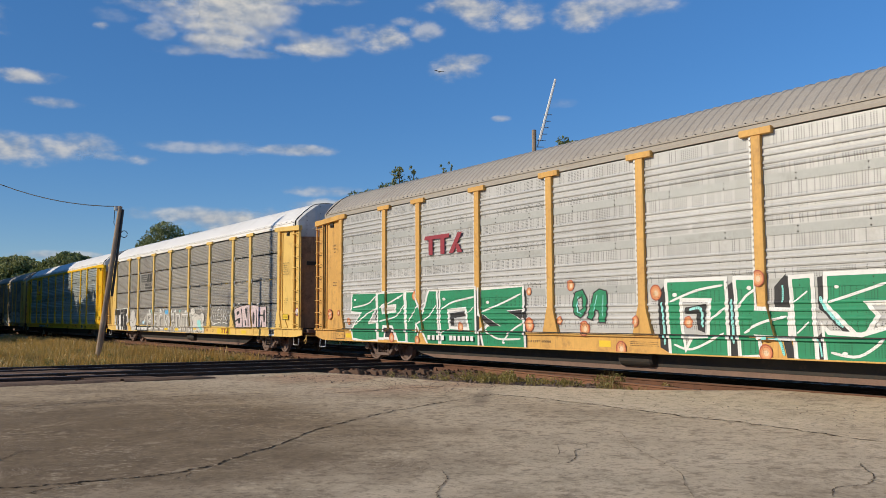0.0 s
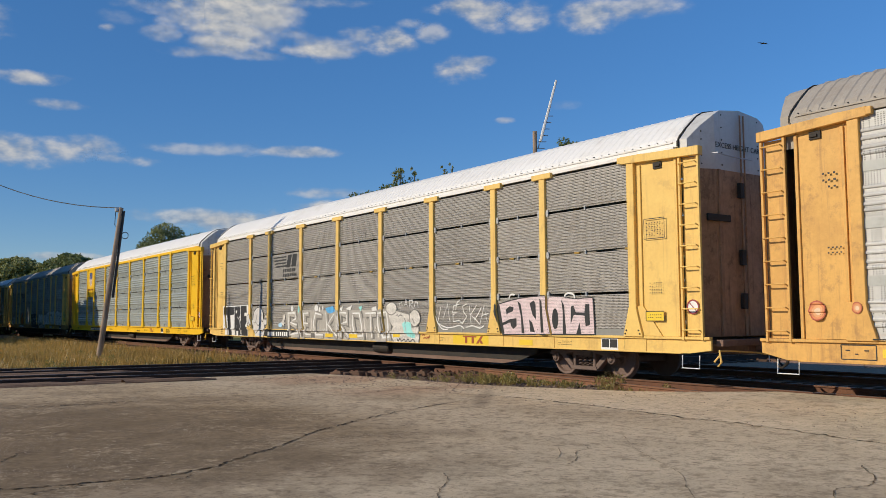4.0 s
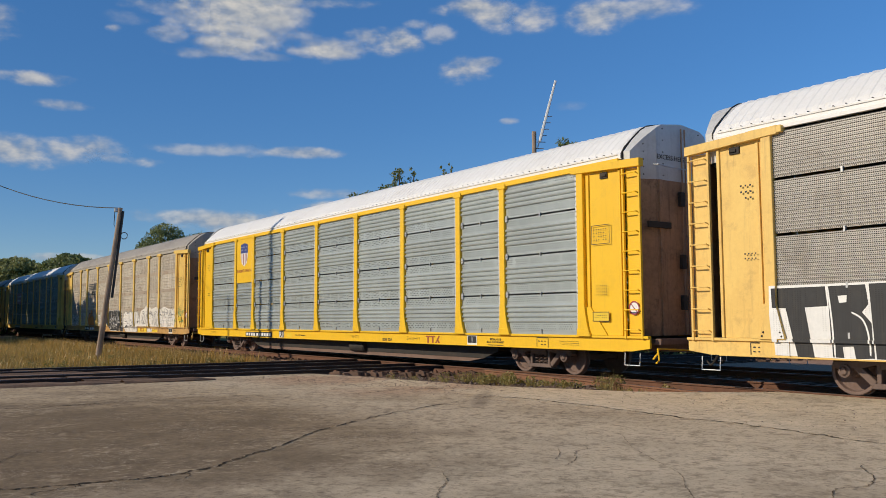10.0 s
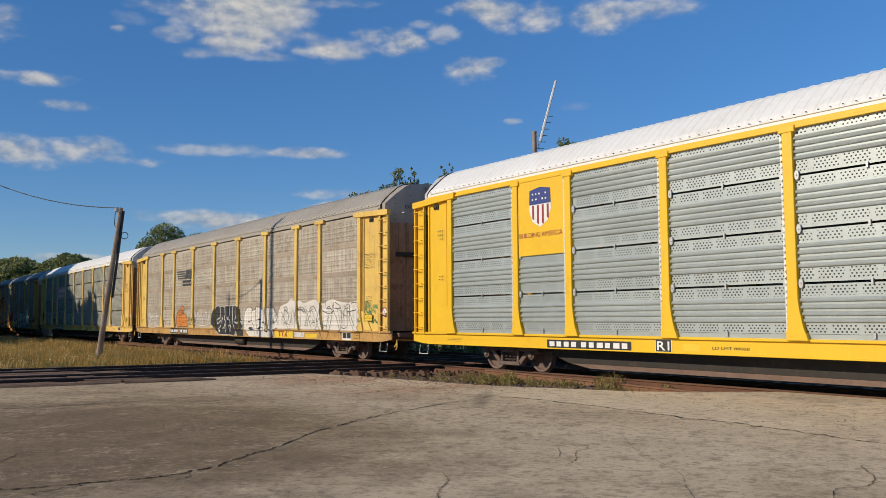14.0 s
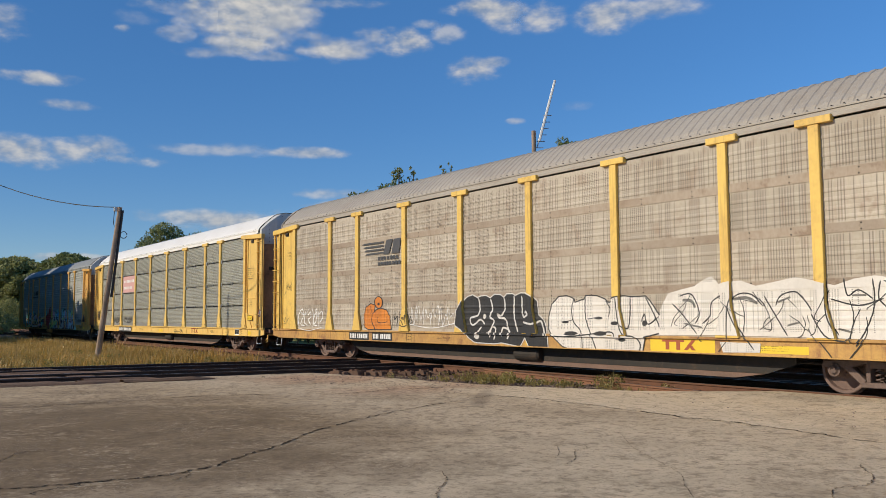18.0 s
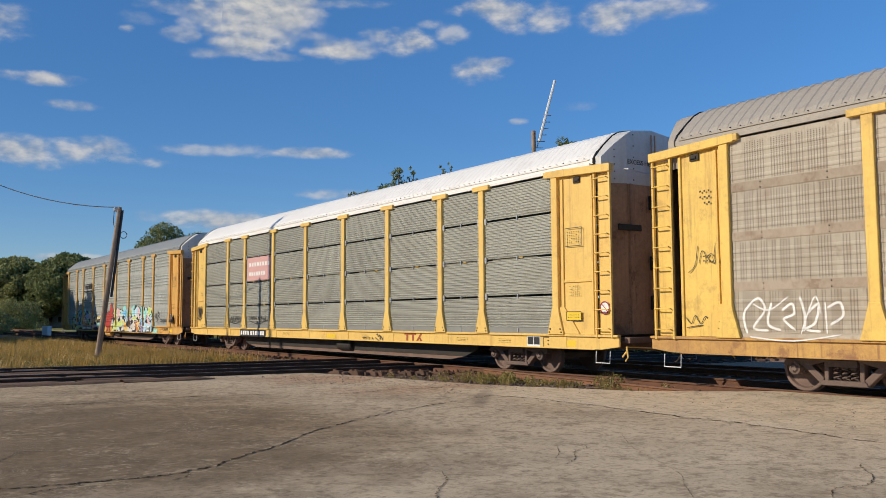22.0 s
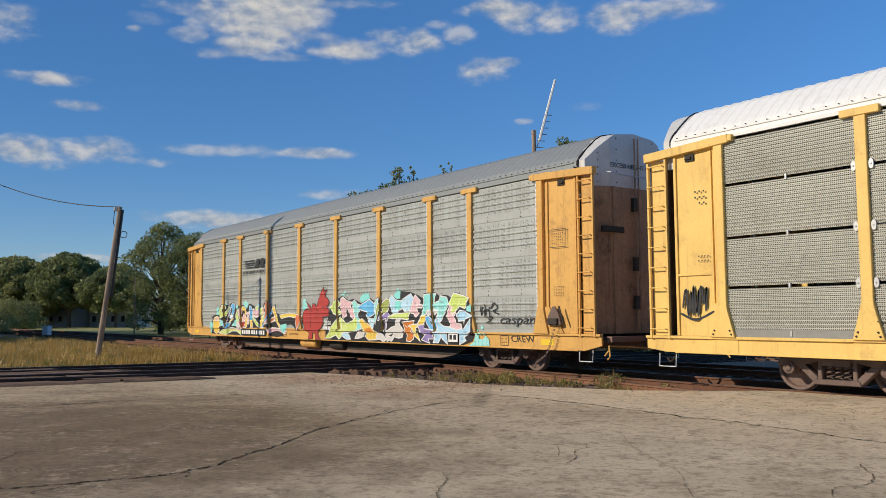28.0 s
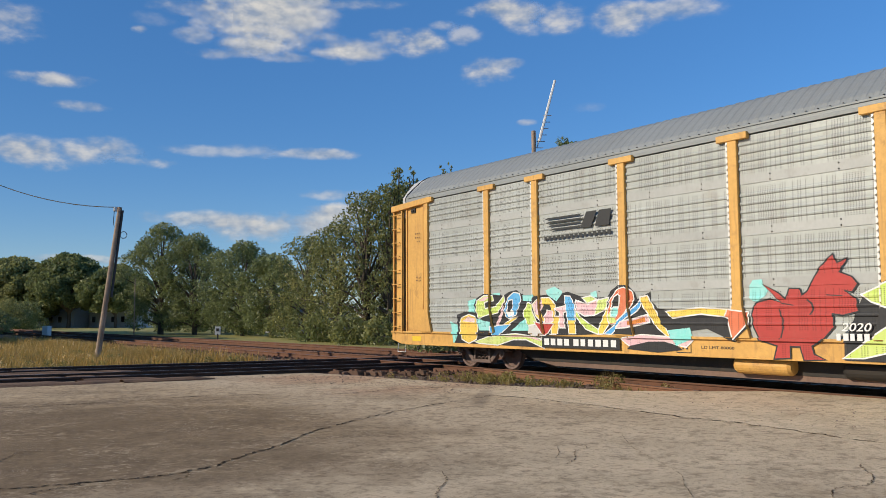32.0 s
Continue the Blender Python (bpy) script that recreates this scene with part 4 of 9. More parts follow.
    lathe(bm, [(0.0, -0.5), (0.14, -0.48), (0.18, -0.42), (0.18, 0.42), (0.14, 0.48), (0.0, 0.5)], "x", (0.9, -1.1, 0.46), 18)
    part("air_reservoir", bm, BLACK_STEEL, car)
    return car, wheels


# ---- ground, lot and tracks ----
def ground_material():
    """Grass, dry grass and brown dirt laid out by place."""
    m = bpy.data.materials.new("rough ground")
    n, l = nodes_of(m)
    p = n["Principled BSDF"]
    tc = n.new("ShaderNodeTexCoord")
    v = tc.outputs["Object"]
    sp = n.new("ShaderNodeSeparateXYZ")
    l.new(v, sp.inputs[0])
    a, b, c = noise_tex(n, l, v, 0.12, 5), noise_tex(n, l, v, 1.3, 6, 0.7), noise_tex(n, l, v, 14, 4, 0.7)
    grass = blend(n, l, ramp(n, l, b, 0.35, 0.65), (0.24, 0.24, 0.08), (0.36, 0.30, 0.12))
    dry = blend(n, l, ramp(n, l, b, 0.4, 0.65), (0.30, 0.24, 0.09), (0.17, 0.17, 0.055))
    dirt = blend(n, l, ramp(n, l, c, 0.35, 0.7), (0.44, 0.265, 0.175), (0.25, 0.15, 0.10))
    wob = math_node(n, l, "MULTIPLY_ADD", a, 5.0, -2.5)
    yy = math_node(n, l, "ADD", sp.outputs[1], wob)
    far = ramp(n, l, yy, 20.5, 23.0)
    near = ramp(n, l, math_node(n, l, "SUBTRACT", 11.8, math_node(n, l, "ADD", sp.outputs[1], math_node(n, l, "MULTIPLY", wob, 0.3))), 0.0, 1.2)
    west = ramp(n, l, math_node(n, l, "MULTIPLY", math_node(n, l, "ADD", sp.outputs[0], 27.5), -1.0), 0.0, 1.0)
    col = blend(n, l, math_node(n, l, "MULTIPLY", near, west), dirt, dry)
    inland = ramp(n, l, math_node(n, l, "MULTIPLY", sp.outputs[0], -1.0), 31.0, 36.0)
    col = blend(n, l, math_node(n, l, "MULTIPLY", far, inland), col, grass)
    l.new(col, p.inputs["Base Color"])
    p.inputs["Roughness"].default_value = 0.95
    p.inputs["Specular IOR Level"].default_value = 0.1
    bn = n.new("ShaderNodeBump")
    bn.inputs["Strength"].default_value, bn.inputs["Distance"].default_value = 0.25, 0.04
    l.new(c, bn.inputs["Height"])
    l.new(bn.outputs[0], p.inputs["Normal"])
    return m


def make_ground():
    bm = bmesh.new()
    g = -0.24
    for q in ([(-2500, -2500), (2500, -2500), (2500, 2500), (-2500, 2500)],):
        bm.faces.new([bm.verts.new((x, y, g)) for x, y in q])
    me = data_of("ground", bm, ground_material())
    ob = new("ground", me)
    tagged(ob, "rough ground of grass, weeds and brown dirt", "ground", kind="structure")


LOT_EDGE = ((-24.6, -40), (-24.4, 3.4), (-23.7, 7.8), (-22.9, 9.5), (-21.0, 10.5), (-19.2, 11.0), (-17.0, 11.3), (-15.2, 11.6), (-13.9, 12.05), (-12.8, 12.6), (-11.6, 13.1), (-10.4, 13.4), (-8, 13.55), (-4, 13.6), (40, 13.6), (40, -40))


def make_lot():
    bm = bmesh.new()
    top = [bm.verts.new((x, y, -0.10)) for x, y in LOT_EDGE]
    low = [bm.verts.new((x, y, -0.26)) for x, y in LOT_EDGE]
    bm.faces.new(top)
    for i in range(len(top)):
        j = (i + 1) % len(top)
        bm.faces.new((top[i], low[i], low[j], top[j]))
    bm.normal_update()
    bmesh.ops.triangulate(bm, faces=[f for f in bm.faces if len(f.verts) > 4])
    ob = new("pavement", data_of("pavement", bm, CONCRETE))
    tagged(ob, "cracked worn concrete lot beside the tracks", "pavement", kind="structure")
    return ob


def make_apron(lot):
    """Concrete that slopes up from the lot to the head of the near rail."""
    low = ((-12.3, 12.72), (-11.2, 12.85), (-9.5, 12.95), (-4, 13.0), (40, 13.0))
    high = ((-12.0, 12.80, -0.102), (-10.7, 13.70, -0.075), (-9.4, 14.38, -0.02), (-4, 14.44, -0.012), (40, 14.44, -0.012))
    bm = bmesh.new()
    a = [bm.verts.new((x, y, -0.104)) for x, y in low]
    b = [bm.verts.new(p) for p in high]
    c = [bm.verts.new((x, y, -0.26)) for x, y, _ in high]
    for k in range(len(low) - 1):
        bm.faces.new((a[k], a[k + 1], b[k + 1], b[k]))
        bm.faces.new((b[k], b[k + 1], c[k + 1], c[k]))
    part("apron", bm, CONCRETE, lot, "concrete slope up to the rail")


def crack(parent, pts, width, seed):
    """A jagged dark crack in the lot, along points in x and y."""
    r = random.Random(seed)
    line = curve_pts(pts, 26)
    drift = 0.0
    bm, chips = bmesh.new(), bmesh.new()
    prev = old = None
    for i, (x, y) in enumerate(line):
        a, b = line[max(i - 1, 0)], line[min(i + 1, len(line) - 1)]
        dx, dy = b[0] - a[0], b[1] - a[1]
        q = math.hypot(dx, dy) or 1
        drift = drift * 0.8 + r.uniform(-1, 1) * width * 1.2
        j = drift + r.uniform(-0.4, 0.4) * width
        w = width * (0.08 + 0.85 * r.random() ** 1.5)
        nx, ny = -dy / q, dx / q
        cur = [(x + nx * (j + k), y + ny * (j + k)) for k in (w, -w, w * r.uniform(1.3, 3.0))]
        if prev:
            bm.faces.new([bm.verts.new((*c, -0.094)) for c in (prev[0], prev[1], cur[1], cur[0])])
            if r.random() < 0.45:
                chips.faces.new([chips.verts.new((*c, -0.097)) for c in (prev[2], prev[1], cur[1], cur[2])])
        prev = cur
    ob = part("crack", bm, CRACK, parent)
    part("chipped_edge", chips, CRACK_EDGE, parent)


def rail_mesh(length, name="rail", material=RAIL_RUST):
    """Flat-bottomed rail along x from 0, head at z = 0."""
    half = [(0.0, 0.0), (0.032, 0.0), (0.036, -0.008), (0.036, -0.035), (0.010, -0.05), (0.009, -0.14), (0.07, -0.158), (0.072, -0.172), (0.0, -0.172)]
    prof = [(y, z) for y, z in half] + [(-y, z) for y, z in half[-2:0:-1]]
    bm = bmesh.new()
    a = [bm.verts.new((0, y, z)) for y, z in prof]
    b = [bm.verts.new((length, y, z)) for y, z in prof]
    for i in range(len(prof)):
        j = (i + 1) % len(prof)
        bm.faces.new((a[i], b[i], b[j], a[j]))
    bm.faces.new(a)
    bm.faces.new(b[::-1])
    me = data_of(name, bm, material)
    me.materials.append(RAIL_TOP)
    for f in me.polygons:
        if all(abs(me.vertices[i].co.z) < 0.001 for i in f.vertices):
            f.material_index = 1
    return me


def tie_mesh():
    bm = bmesh.new()
    box(bm, -0.115, 0.115, -1.3, 1.3, -0.36, -0.175)
    return data_of("tie", bm, TIE_WOOD, bevel=0.012)


def plate_mesh():
    bm = bmesh.new()
    box(bm, -0.09, 0.09, -0.17, 0.17, -0.176, -0.150)
    for y in (-0.1, 0.1):
        box(bm, -0.02, 0.02, y - 0.02, y + 0.02, -0.15, -0.125)
    return data_of("tie_plate", bm, RAIL_RUST)


TIE, PLATE = tie_mesh(), plate_mesh()


def ballast_bed(x0, x1, y0, y1, parent, name="ballast", top=-0.20, mat=BALLAST):
    """Stony bed with an uneven top and sloped shoulders."""
    nx, ny = min(220, max(2, int((x1 - x0) / 0.35))), max(2, int((y1 - y0) / 0.25))
    bm = bmesh.new()
    grid = []
    for i in range(nx + 1):
        row = []
        for j in range(ny + 1):
            x, y = x0 + (x1 - x0) * i / nx, y0 + (y1 - y0) * j / ny
            e = min(1.0, min(j, ny - j) / 3)
            z = -0.30 + (top + 0.30) * e + 0.035 * noise.noise(Vector((x * 1.7, y * 1.7, 0))) * e
            row.append(bm.verts.new((x, y, z)))
        grid.append(row)
    for i in range(nx):
        for j in range(ny):
            bm.faces.new((grid[i][j], grid[i + 1][j], grid[i + 1][j + 1], grid[i][j + 1]))
    return part(name, bm, mat, parent)


def make_track(label, at, length, near0, near1, rails=RAIL_RUST, bed=None):
    """A track along its own x, from 0: bed, two rails, ties; ties between near0 and near1 are parts, the rest one part."""
    tr = thing("railway_track", label, "track", kind="structure", at=at)
    for y in (-0.7535, 0.7535):
        part("rail", rail_mesh(length, material=rails), None, tr, at=pose(0, y, 0))
    bm = bmesh.new()
    x = 0.3
    while x < length:
        if near0 < x < near1:
            w = random.uniform(-0.03, 0.03)
            part("tie", TIE, TIE_WOOD, tr, at=pose(x, w, random.uniform(-0.01, 0.004), 0, 0, random.uniform(-1.2, 1.2)))
            for y in (-0.7535, 0.7535):
                part("tie_plate", PLATE, RAIL_RUST, tr, at=pose(x, y, 0))
        else:
            box(bm, x - 0.115, x + 0.115, -1.3, 1.3, -0.36, -0.175)
        x += 0.55
    tagged(part("far_ties", bm, TIE_WOOD, tr, "far wooden ties"), kind="stuff")
    ballast_bed(0, length, -1.9, 1.9, tr, top=-0.27 if bed else -0.20, mat=bed or BALLAST)
    return tr


# ---- trees and weeds ----
def leaf_material(name, a, b, c):
    m = bpy.data.materials.new(name)
    n, l = nodes_of(m)
    p = n["Principled BSDF"]
    ge = n.new("ShaderNodeNewGeometry")
    r = ge.outputs["Random Per Island"]
    tc = n.new("ShaderNodeTexCoord")
    big = ramp(n, l, noise_tex(n, l, tc.outputs["Object"], 0.35, 3), 0.4, 0.62)
    col = blend(n, l, r, a, b)
    col = blend(n, l, math_node(n, l, "MULTIPLY", big, 0.6), col, c)
    l.new(col, p.inputs["Base Color"])
    p.inputs["Roughness"].default_value = 0.5
    tl = n.new("ShaderNodeBsdfTranslucent")
    l.new(col, tl.inputs["Color"])
    mx = n.new("ShaderNodeMixShader")
    mx.inputs[0].default_value = 0.4
    l.new(p.outputs[0], mx.inputs[1])
    l.new(tl.outputs[0], mx.inputs[2])
    l.new(mx.outputs[0], n["Material Output"].inputs["Surface"])
    return m


LEAF_DARK = leaf_material("dark green leaves", (0.105, 0.13, 0.05), (0.335, 0.355, 0.13), (0.165, 0.20, 0.075))
LEAF_OLIVE = leaf_material("olive green leaves", (0.165, 0.18, 0.066), (0.42, 0.41, 0.15), (0.235, 0.25, 0.09))
LEAF_AUTUMN = leaf_material("turning green leaves", (0.10, 0.13, 0.046), (0.41, 0.375, 0.13), (0.175, 0.205, 0.07))
GRASS_DRY = leaf_material("dry grass blades", (0.62, 0.38, 0.11), (0.30, 0.22, 0.06), (0.40, 0.27, 0.08))
LEAF_WEED = leaf_material("low weed leaves", (0.17, 0.18, 0.045), (0.42, 0.33, 0.10), (0.26, 0.22, 0.07))
WEED_GREEN = leaf_material("weed leaves", (0.24, 0.19, 0.06), (0.42, 0.30, 0.12), (0.30, 0.22, 0.08))


def leaf_cloud(clumps, per, leaf, seed):
    """Many small folded leaves scattered in clumps; clumps are (centre, radius)."""
    r = np.random.RandomState(seed)
    verts, faces = [], []
    k = 0
    for (cx, cy, cz), rad in clumps:
        m = max(8, int(per * rad * rad))
        d = r.normal(size=(m, 3))
        d /= np.linalg.norm(d, axis=1)[:, None]
        rr = rad * (0.35 + 0.65 * r.rand(m) ** 0.5)
        p = d * rr[:, None] * np.array([1, 1, 0.8]) + (cx, cy, cz)
        a = r.normal(size=(m, 3))
        a[:, 2] -= 0.4
        a /= np.linalg.norm(a, axis=1)[:, None]
        b = np.cross(a, r.normal(size=(m, 3)))
        b /= np.linalg.norm(b, axis=1)[:, None]
        s = leaf * r.uniform(0.6, 1.4, m)[:, None]
        quad = np.stack([p - a * s, p + b * s * 0.45, p + a * s, p - b * s * 0.45], 1).reshape(-1, 3)
        verts.append(quad)
        faces += [(k + 4 * i, k + 4 * i + 1, k + 4 * i + 2, k + 4 * i + 3) for i in range(m)]
        k += 4 * m
    me = bpy.data.meshes.new("crown")
    me.from_pydata(np.concatenate(verts).tolist(), [], faces)
    return me


def tree(name, label, base, height, spread, leaf_mat, seed, low=0.25, leaf=0.16, per=150, clumps=34, group="trees along the tracks", lean=0.0, column=1.0, clump=(0.20, 0.36)):
    """A tree with tapered trunk, limbs and a crown of leaf clumps."""
    r = random.Random(seed)
    tr = thing(name, label, "tree", group, at=pose(*base))
    bm = bmesh.new()
    tips = []
    h0 = height * 0.62
    trunk = [(0, 0, -0.3), (0.1 * lean, 0.05, h0 * 0.4), (0.4 * lean, -0.1, h0 * 0.75), (0.8 * lean, 0.1, h0)]
    tube(bm, trunk, [height * 0.028, height * 0.022, height * 0.015, height * 0.006], 8)
    cl = []
    for k in range(clumps):
        q = k * 2.399963 + r.uniform(-0.4, 0.4)
        f = (k + 0.5) / clumps
        z = height * (low + (0.96 - low) * f)
        wid = spread * (math.sin(math.pi * min(1.0, (0.18 + 0.80 * f) ** column)) ** 0.7) * r.uniform(0.45, 1.0)
        x, y = wid * math.cos(q) + lean * f, wid * math.sin(q)
        rad = spread * r.uniform(*clump)
        cl.append(((x, y, z - rad * 0.3), rad))
        if k % 2 == 0:
            zs = z * 0.62
            mid = (x * 0.45, y * 0.45, (zs + z) * 0.5)
            tube(bm, [(lean * 0.3 * f, 0, zs * 0.85), mid, (x * 0.9, y * 0.9, z - rad * 0.3)], [height * 0.010, height * 0.006, height * 0.002], 5)
    part("trunk", bm, BARK, tr, "grey brown trunk and limbs")
    me = leaf_cloud(cl, per, leaf, seed)
    me.materials.append(leaf_mat)
    part("crown", me, leaf_mat, tr)
    return tr


def blades(name, label, spots, blade, mat, seed, parent=None):
    """Grass or weeds: thin bent blades at spots of (x, y, radius, count, height)."""
    r = np.random.RandomState(seed)
    verts, faces = [], []
    k = 0
    for x, y, rad, cnt, h in spots:
        for i in range(cnt):
            q, d = r.rand() * 6.283, rad * r.rand() ** 0.5
            px, py = x + d * math.cos(q), y + d * math.sin(q)
            hh, a, ln = h * r.uniform(0.4, 1.1), r.rand() * 6.283, r.uniform(0.1, 0.5)
            w = blade * r.uniform(0.6, 1.3)
            dx, dy = math.cos(a) * w, math.sin(a) * w
            lx, ly = math.sin(a) * hh * ln, -math.cos(a) * hh * ln
            verts += [(px - dx, py - dy, -0.25), (px + dx, py + dy, -0.25), (px + lx * 0.4 + dx * 0.7, py + ly * 0.4 + dy * 0.7, -0.25 + hh * 0.6),
                      (px + lx * 0.4 - dx * 0.7, py + ly * 0.4 - dy * 0.7, -0.25 + hh * 0.6), (px + lx, py + ly, -0.25 + hh)]
            faces += [(k, k + 1, k + 2, k + 3), (k + 3, k + 2, k + 4)]
            k += 5
    me = bpy.data.meshes.new(name)
    me.from_pydata(verts, [], faces)
    me.materials.append(mat)
    ob = new(name, me)
    return tagged(ob, label, "plants", kind="stuff")


# ---- clouds ----
def cloud_material():
    m = bpy.data.materials.new("cloud")
    n, l = nodes_of(m)
    n.remove(n["Principled BSDF"])
    tc = n.new("ShaderNodeTexCoord")
    oi = n.new("ShaderNodeObjectInfo")
    off = n.new("ShaderNodeVectorMath")
    off.operation = "SCALE"
    off.inputs[0].default_value = (5100, 7700, 0)
    l.new(oi.outputs["Random"], off.inputs["Scale"])
    add = n.new("ShaderNodeVectorMath")
    l.new(tc.outputs["Object"], add.inputs[0])
    l.new(off.outputs[0], add.inputs[1])
    mp = n.new("ShaderNodeMapping")
    mp.inputs["Scale"].default_value = (1.0, 1.7, 1.0)
    l.new(add.outputs[0], mp.inputs["Vector"])
    ge = n.new("ShaderNodeVectorMath")
    ge.operation = "MULTIPLY_ADD"
    l.new(tc.outputs["Generated"], ge.inputs[0])
    ge.inputs[1].default_value = (2, 2, 0)
    ge.inputs[2].default_value = (-1, -1, 0)
    ln = n.new("ShaderNodeVectorMath")
    ln.operation = "LENGTH"
    l.new(ge.outputs[0], ln.inputs[0])
    def puff(vec, detail=8):
        return math_node(n, l, "ADD", math_node(n, l, "MULTIPLY", noise_tex(n, l, vec, 0.0115, detail, 0.55), 0.62), math_node(n, l, "MULTIPLY", noise_tex(n, l, vec, 0.0042, 3, 0.5), 0.50))
    up = n.new("ShaderNodeVectorMath")
    up.inputs[1].default_value = (-10, 34, 0)
    l.new(mp.outputs[0], up.inputs[0])
    here = puff(mp.outputs[0])
    soft_here, above = puff(mp.outputs[0], 3), puff(up.outputs[0], 3)
    body = n.new("ShaderNodeSeparateColor")
    l.new(oi.outputs["Color"], body.inputs[0])
    here_full = math_node(n, l, "ADD", here, body.outputs[0])
    dens = math_node(n, l, "SUBTRACT", here_full, math_node(n, l, "MULTIPLY", math_node(n, l, "POWER", ln.outputs["Value"], 1.6), 0.40))
    thin = oi.outputs["Alpha"]
    alpha = math_node(n, l, "MULTIPLY", ramp(n, l, dens, 0.27, 0.63), thin)
    edge = math_node(n, l, "SUBTRACT", 1.0, ramp(n, l, ln.outputs["Value"], 0.62, 0.99))
    alpha = math_node(n, l, "MULTIPLY", math_node(n, l, "MULTIPLY", alpha, edge), 0.88)
    # sunlit and shaded sides are put into the colour of a glowing card
    lit = math_node(n, l, "MULTIPLY_ADD", math_node(n, l, "SUBTRACT", soft_here, above), 4.2, 0.50, clamp=True)
    lit = math_node(n, l, "MULTIPLY", lit, ramp(n, l, dens, 0.20, 0.50))
    col = blend(n, l, lit, (0.36, 0.43, 0.54), (0.86, 0.82, 0.755))
    em = n.new("ShaderNodeEmission")
    l.new(col, em.inputs["Color"])
    em.inputs["Strength"].default_value = 0.82
    tr = n.new("ShaderNodeBsdfTransparent")
    mx = n.new("ShaderNodeMixShader")
    l.new(alpha, mx.inputs[0])
    l.new(tr.outputs[0], mx.inputs[1])
    l.new(em.outputs[0], mx.inputs[2])
    l.new(mx.outputs[0], n["Material Output"].inputs["Surface"])
    return m


CLOUD = cloud_material()
CLOUD_DIST = 2600.0


def cloud_pose(px, py):
    p = bearing(px, py, CLOUD_DIST)
    return look(p, EYE)


# bearing, half width, half height, how solid
HIGH_CLOUDS = ((360, 22, 92, 44, 1), (400, 64, 90, 30, 1), (298, 30, 40, 24, 0.6), (250, 8, 70, 16, 0.5), (455, 40, 46, 28, 0.8), (540, 84, 62, 26, 1),
               (505, 60, 46, 20, 0.6), (590, 96, 40, 14, 0.7), (675, 72, 60, 30, 1), (805, 12, 70, 24, 1), (860, 28, 50, 32, 0.8), (925, 24, 48, 34, 0.9),
               (1040, 26, 70, 34, 0.9), (1120, 10, 90, 30, 0.7), (800, 122, 62, 28, 1))
WISPS = ((836, 108, 36, 12, 0.7), (25, 268, 100, 30, 1), (140, 262, 80, 28, 0.9), (225, 282, 60, 13, 0.8), (330, 262, 90, 12, 0.5), (525, 268, 76, 12, 0.8),
         (420, 262, 70, 16, 0.4), (40, 136, 72, 14, 0.9), (96, 184, 52, 11, 0.7), (182, 47, 18, 9, 0.8), (205, 30, 46, 16, 0.2), (330, 92, 60, 12, 0.6),
         (440, 98, 56, 11, 0.6), (275, 58, 36, 16, 0.6), (620, 60, 34, 16, 0.6))
LOW_CLOUDS = ((715, 40, 30, 12, 0.5), (500, 20, 40, 18, 0.6), (888, 212, 22, 7, 0.6), (570, 340, 90, 12, 0.7), (330, 384, 110, 18, 0.8), (455, 396, 150, 24, 1.0), (540, 386, 90, 26, 0.8),
              (755, 55, 36, 22, 0.6), (990, 185, 36, 10, 0.2), (-48, 34, 64, 40, 0.8), (560, 4, 110, 14, 0.5), (440, 410, 120, 20, 0.9), (585, 372, 70, 22, 1.0),
              (110, 455, 90, 10, 0.8))
# the broad bank overhead
BANK = ((415, 30, 88, 50, 0.95), (450, 12, 84, 40, 0.9), (372, 78, 56, 18, 0.8), (575, 82, 58, 20, 0.7))
CLOUDS = HIGH_CLOUDS + WISPS + LOW_CLOUDS + BANK


# ---- building the place ----
make_ground()
lot = make_lot()
make_apron(lot)
LONG_CRACKS = (
    ([(-8.9, 0.4), (-8.53, 1.23), (-8.33, 2.14), (-8.31, 2.84), (-9.13, 4.01), (-10.53, 5.62), (-11.7, 7.59), (-12.45, 9.54), (-12.77, 10.21)], 0.024),
    ([(-16.6, 0.5), (-16.1, 2.29), (-16.01, 4.08), (-16.0, 6.2), (-14.9, 8.2), (-15.0, 9.46), (-14.75, 10.87)], 0.026),
    ([(-12.77, 10.21), (-10.97, 10.41), (-8.4, 10.27), (-6.48, 10.17), (-5.17, 10.01), (-2, 9.8)], 0.03))
SHORT_CRACKS = (
    ([(-7.9, 8.3), (-7.53, 8.12), (-6.8, 7.5), (-6.01, 6.98), (-5.4, 6.6), (-4.93, 6.12), (-4.6, 5.8)], 0.004),
    ([(-7.35, 7.17), (-7.05, 7.05), (-6.92, 6.71), (-6.6, 6.4), (-6.39, 6.09)], 0.007),
    ([(-7.34, 6.83), (-7.0, 6.55), (-6.72, 6.23)], 0.005),
    ([(-4.6, 8.4), (-4.37, 8.09), (-4.15, 7.8), (-4.03, 7.4), (-4.1, 7.1), (-3.92, 6.71)], 0.008),
    ([(-6.82, 4.85), (-6.4, 4.6), (-6.2, 4.35), (-5.9, 4.14), (-5.7, 4.1)], 0.009),
    ([(-8.31, 2.84), (-8.1, 2.8), (-8.0, 2.6)], 0.012),
    ([(-8.4, 1.9), (-8.25, 1.8), (-8.2, 1.55), (-8.05, 1.4)], 0.02),
    ([(-10.1, 1.45), (-10.61, 1.69), (-10.68, 1.99)], 0.014))
for i, (pts, w) in enumerate(LONG_CRACKS + SHORT_CRACKS):
    crack(lot, pts, w, i)

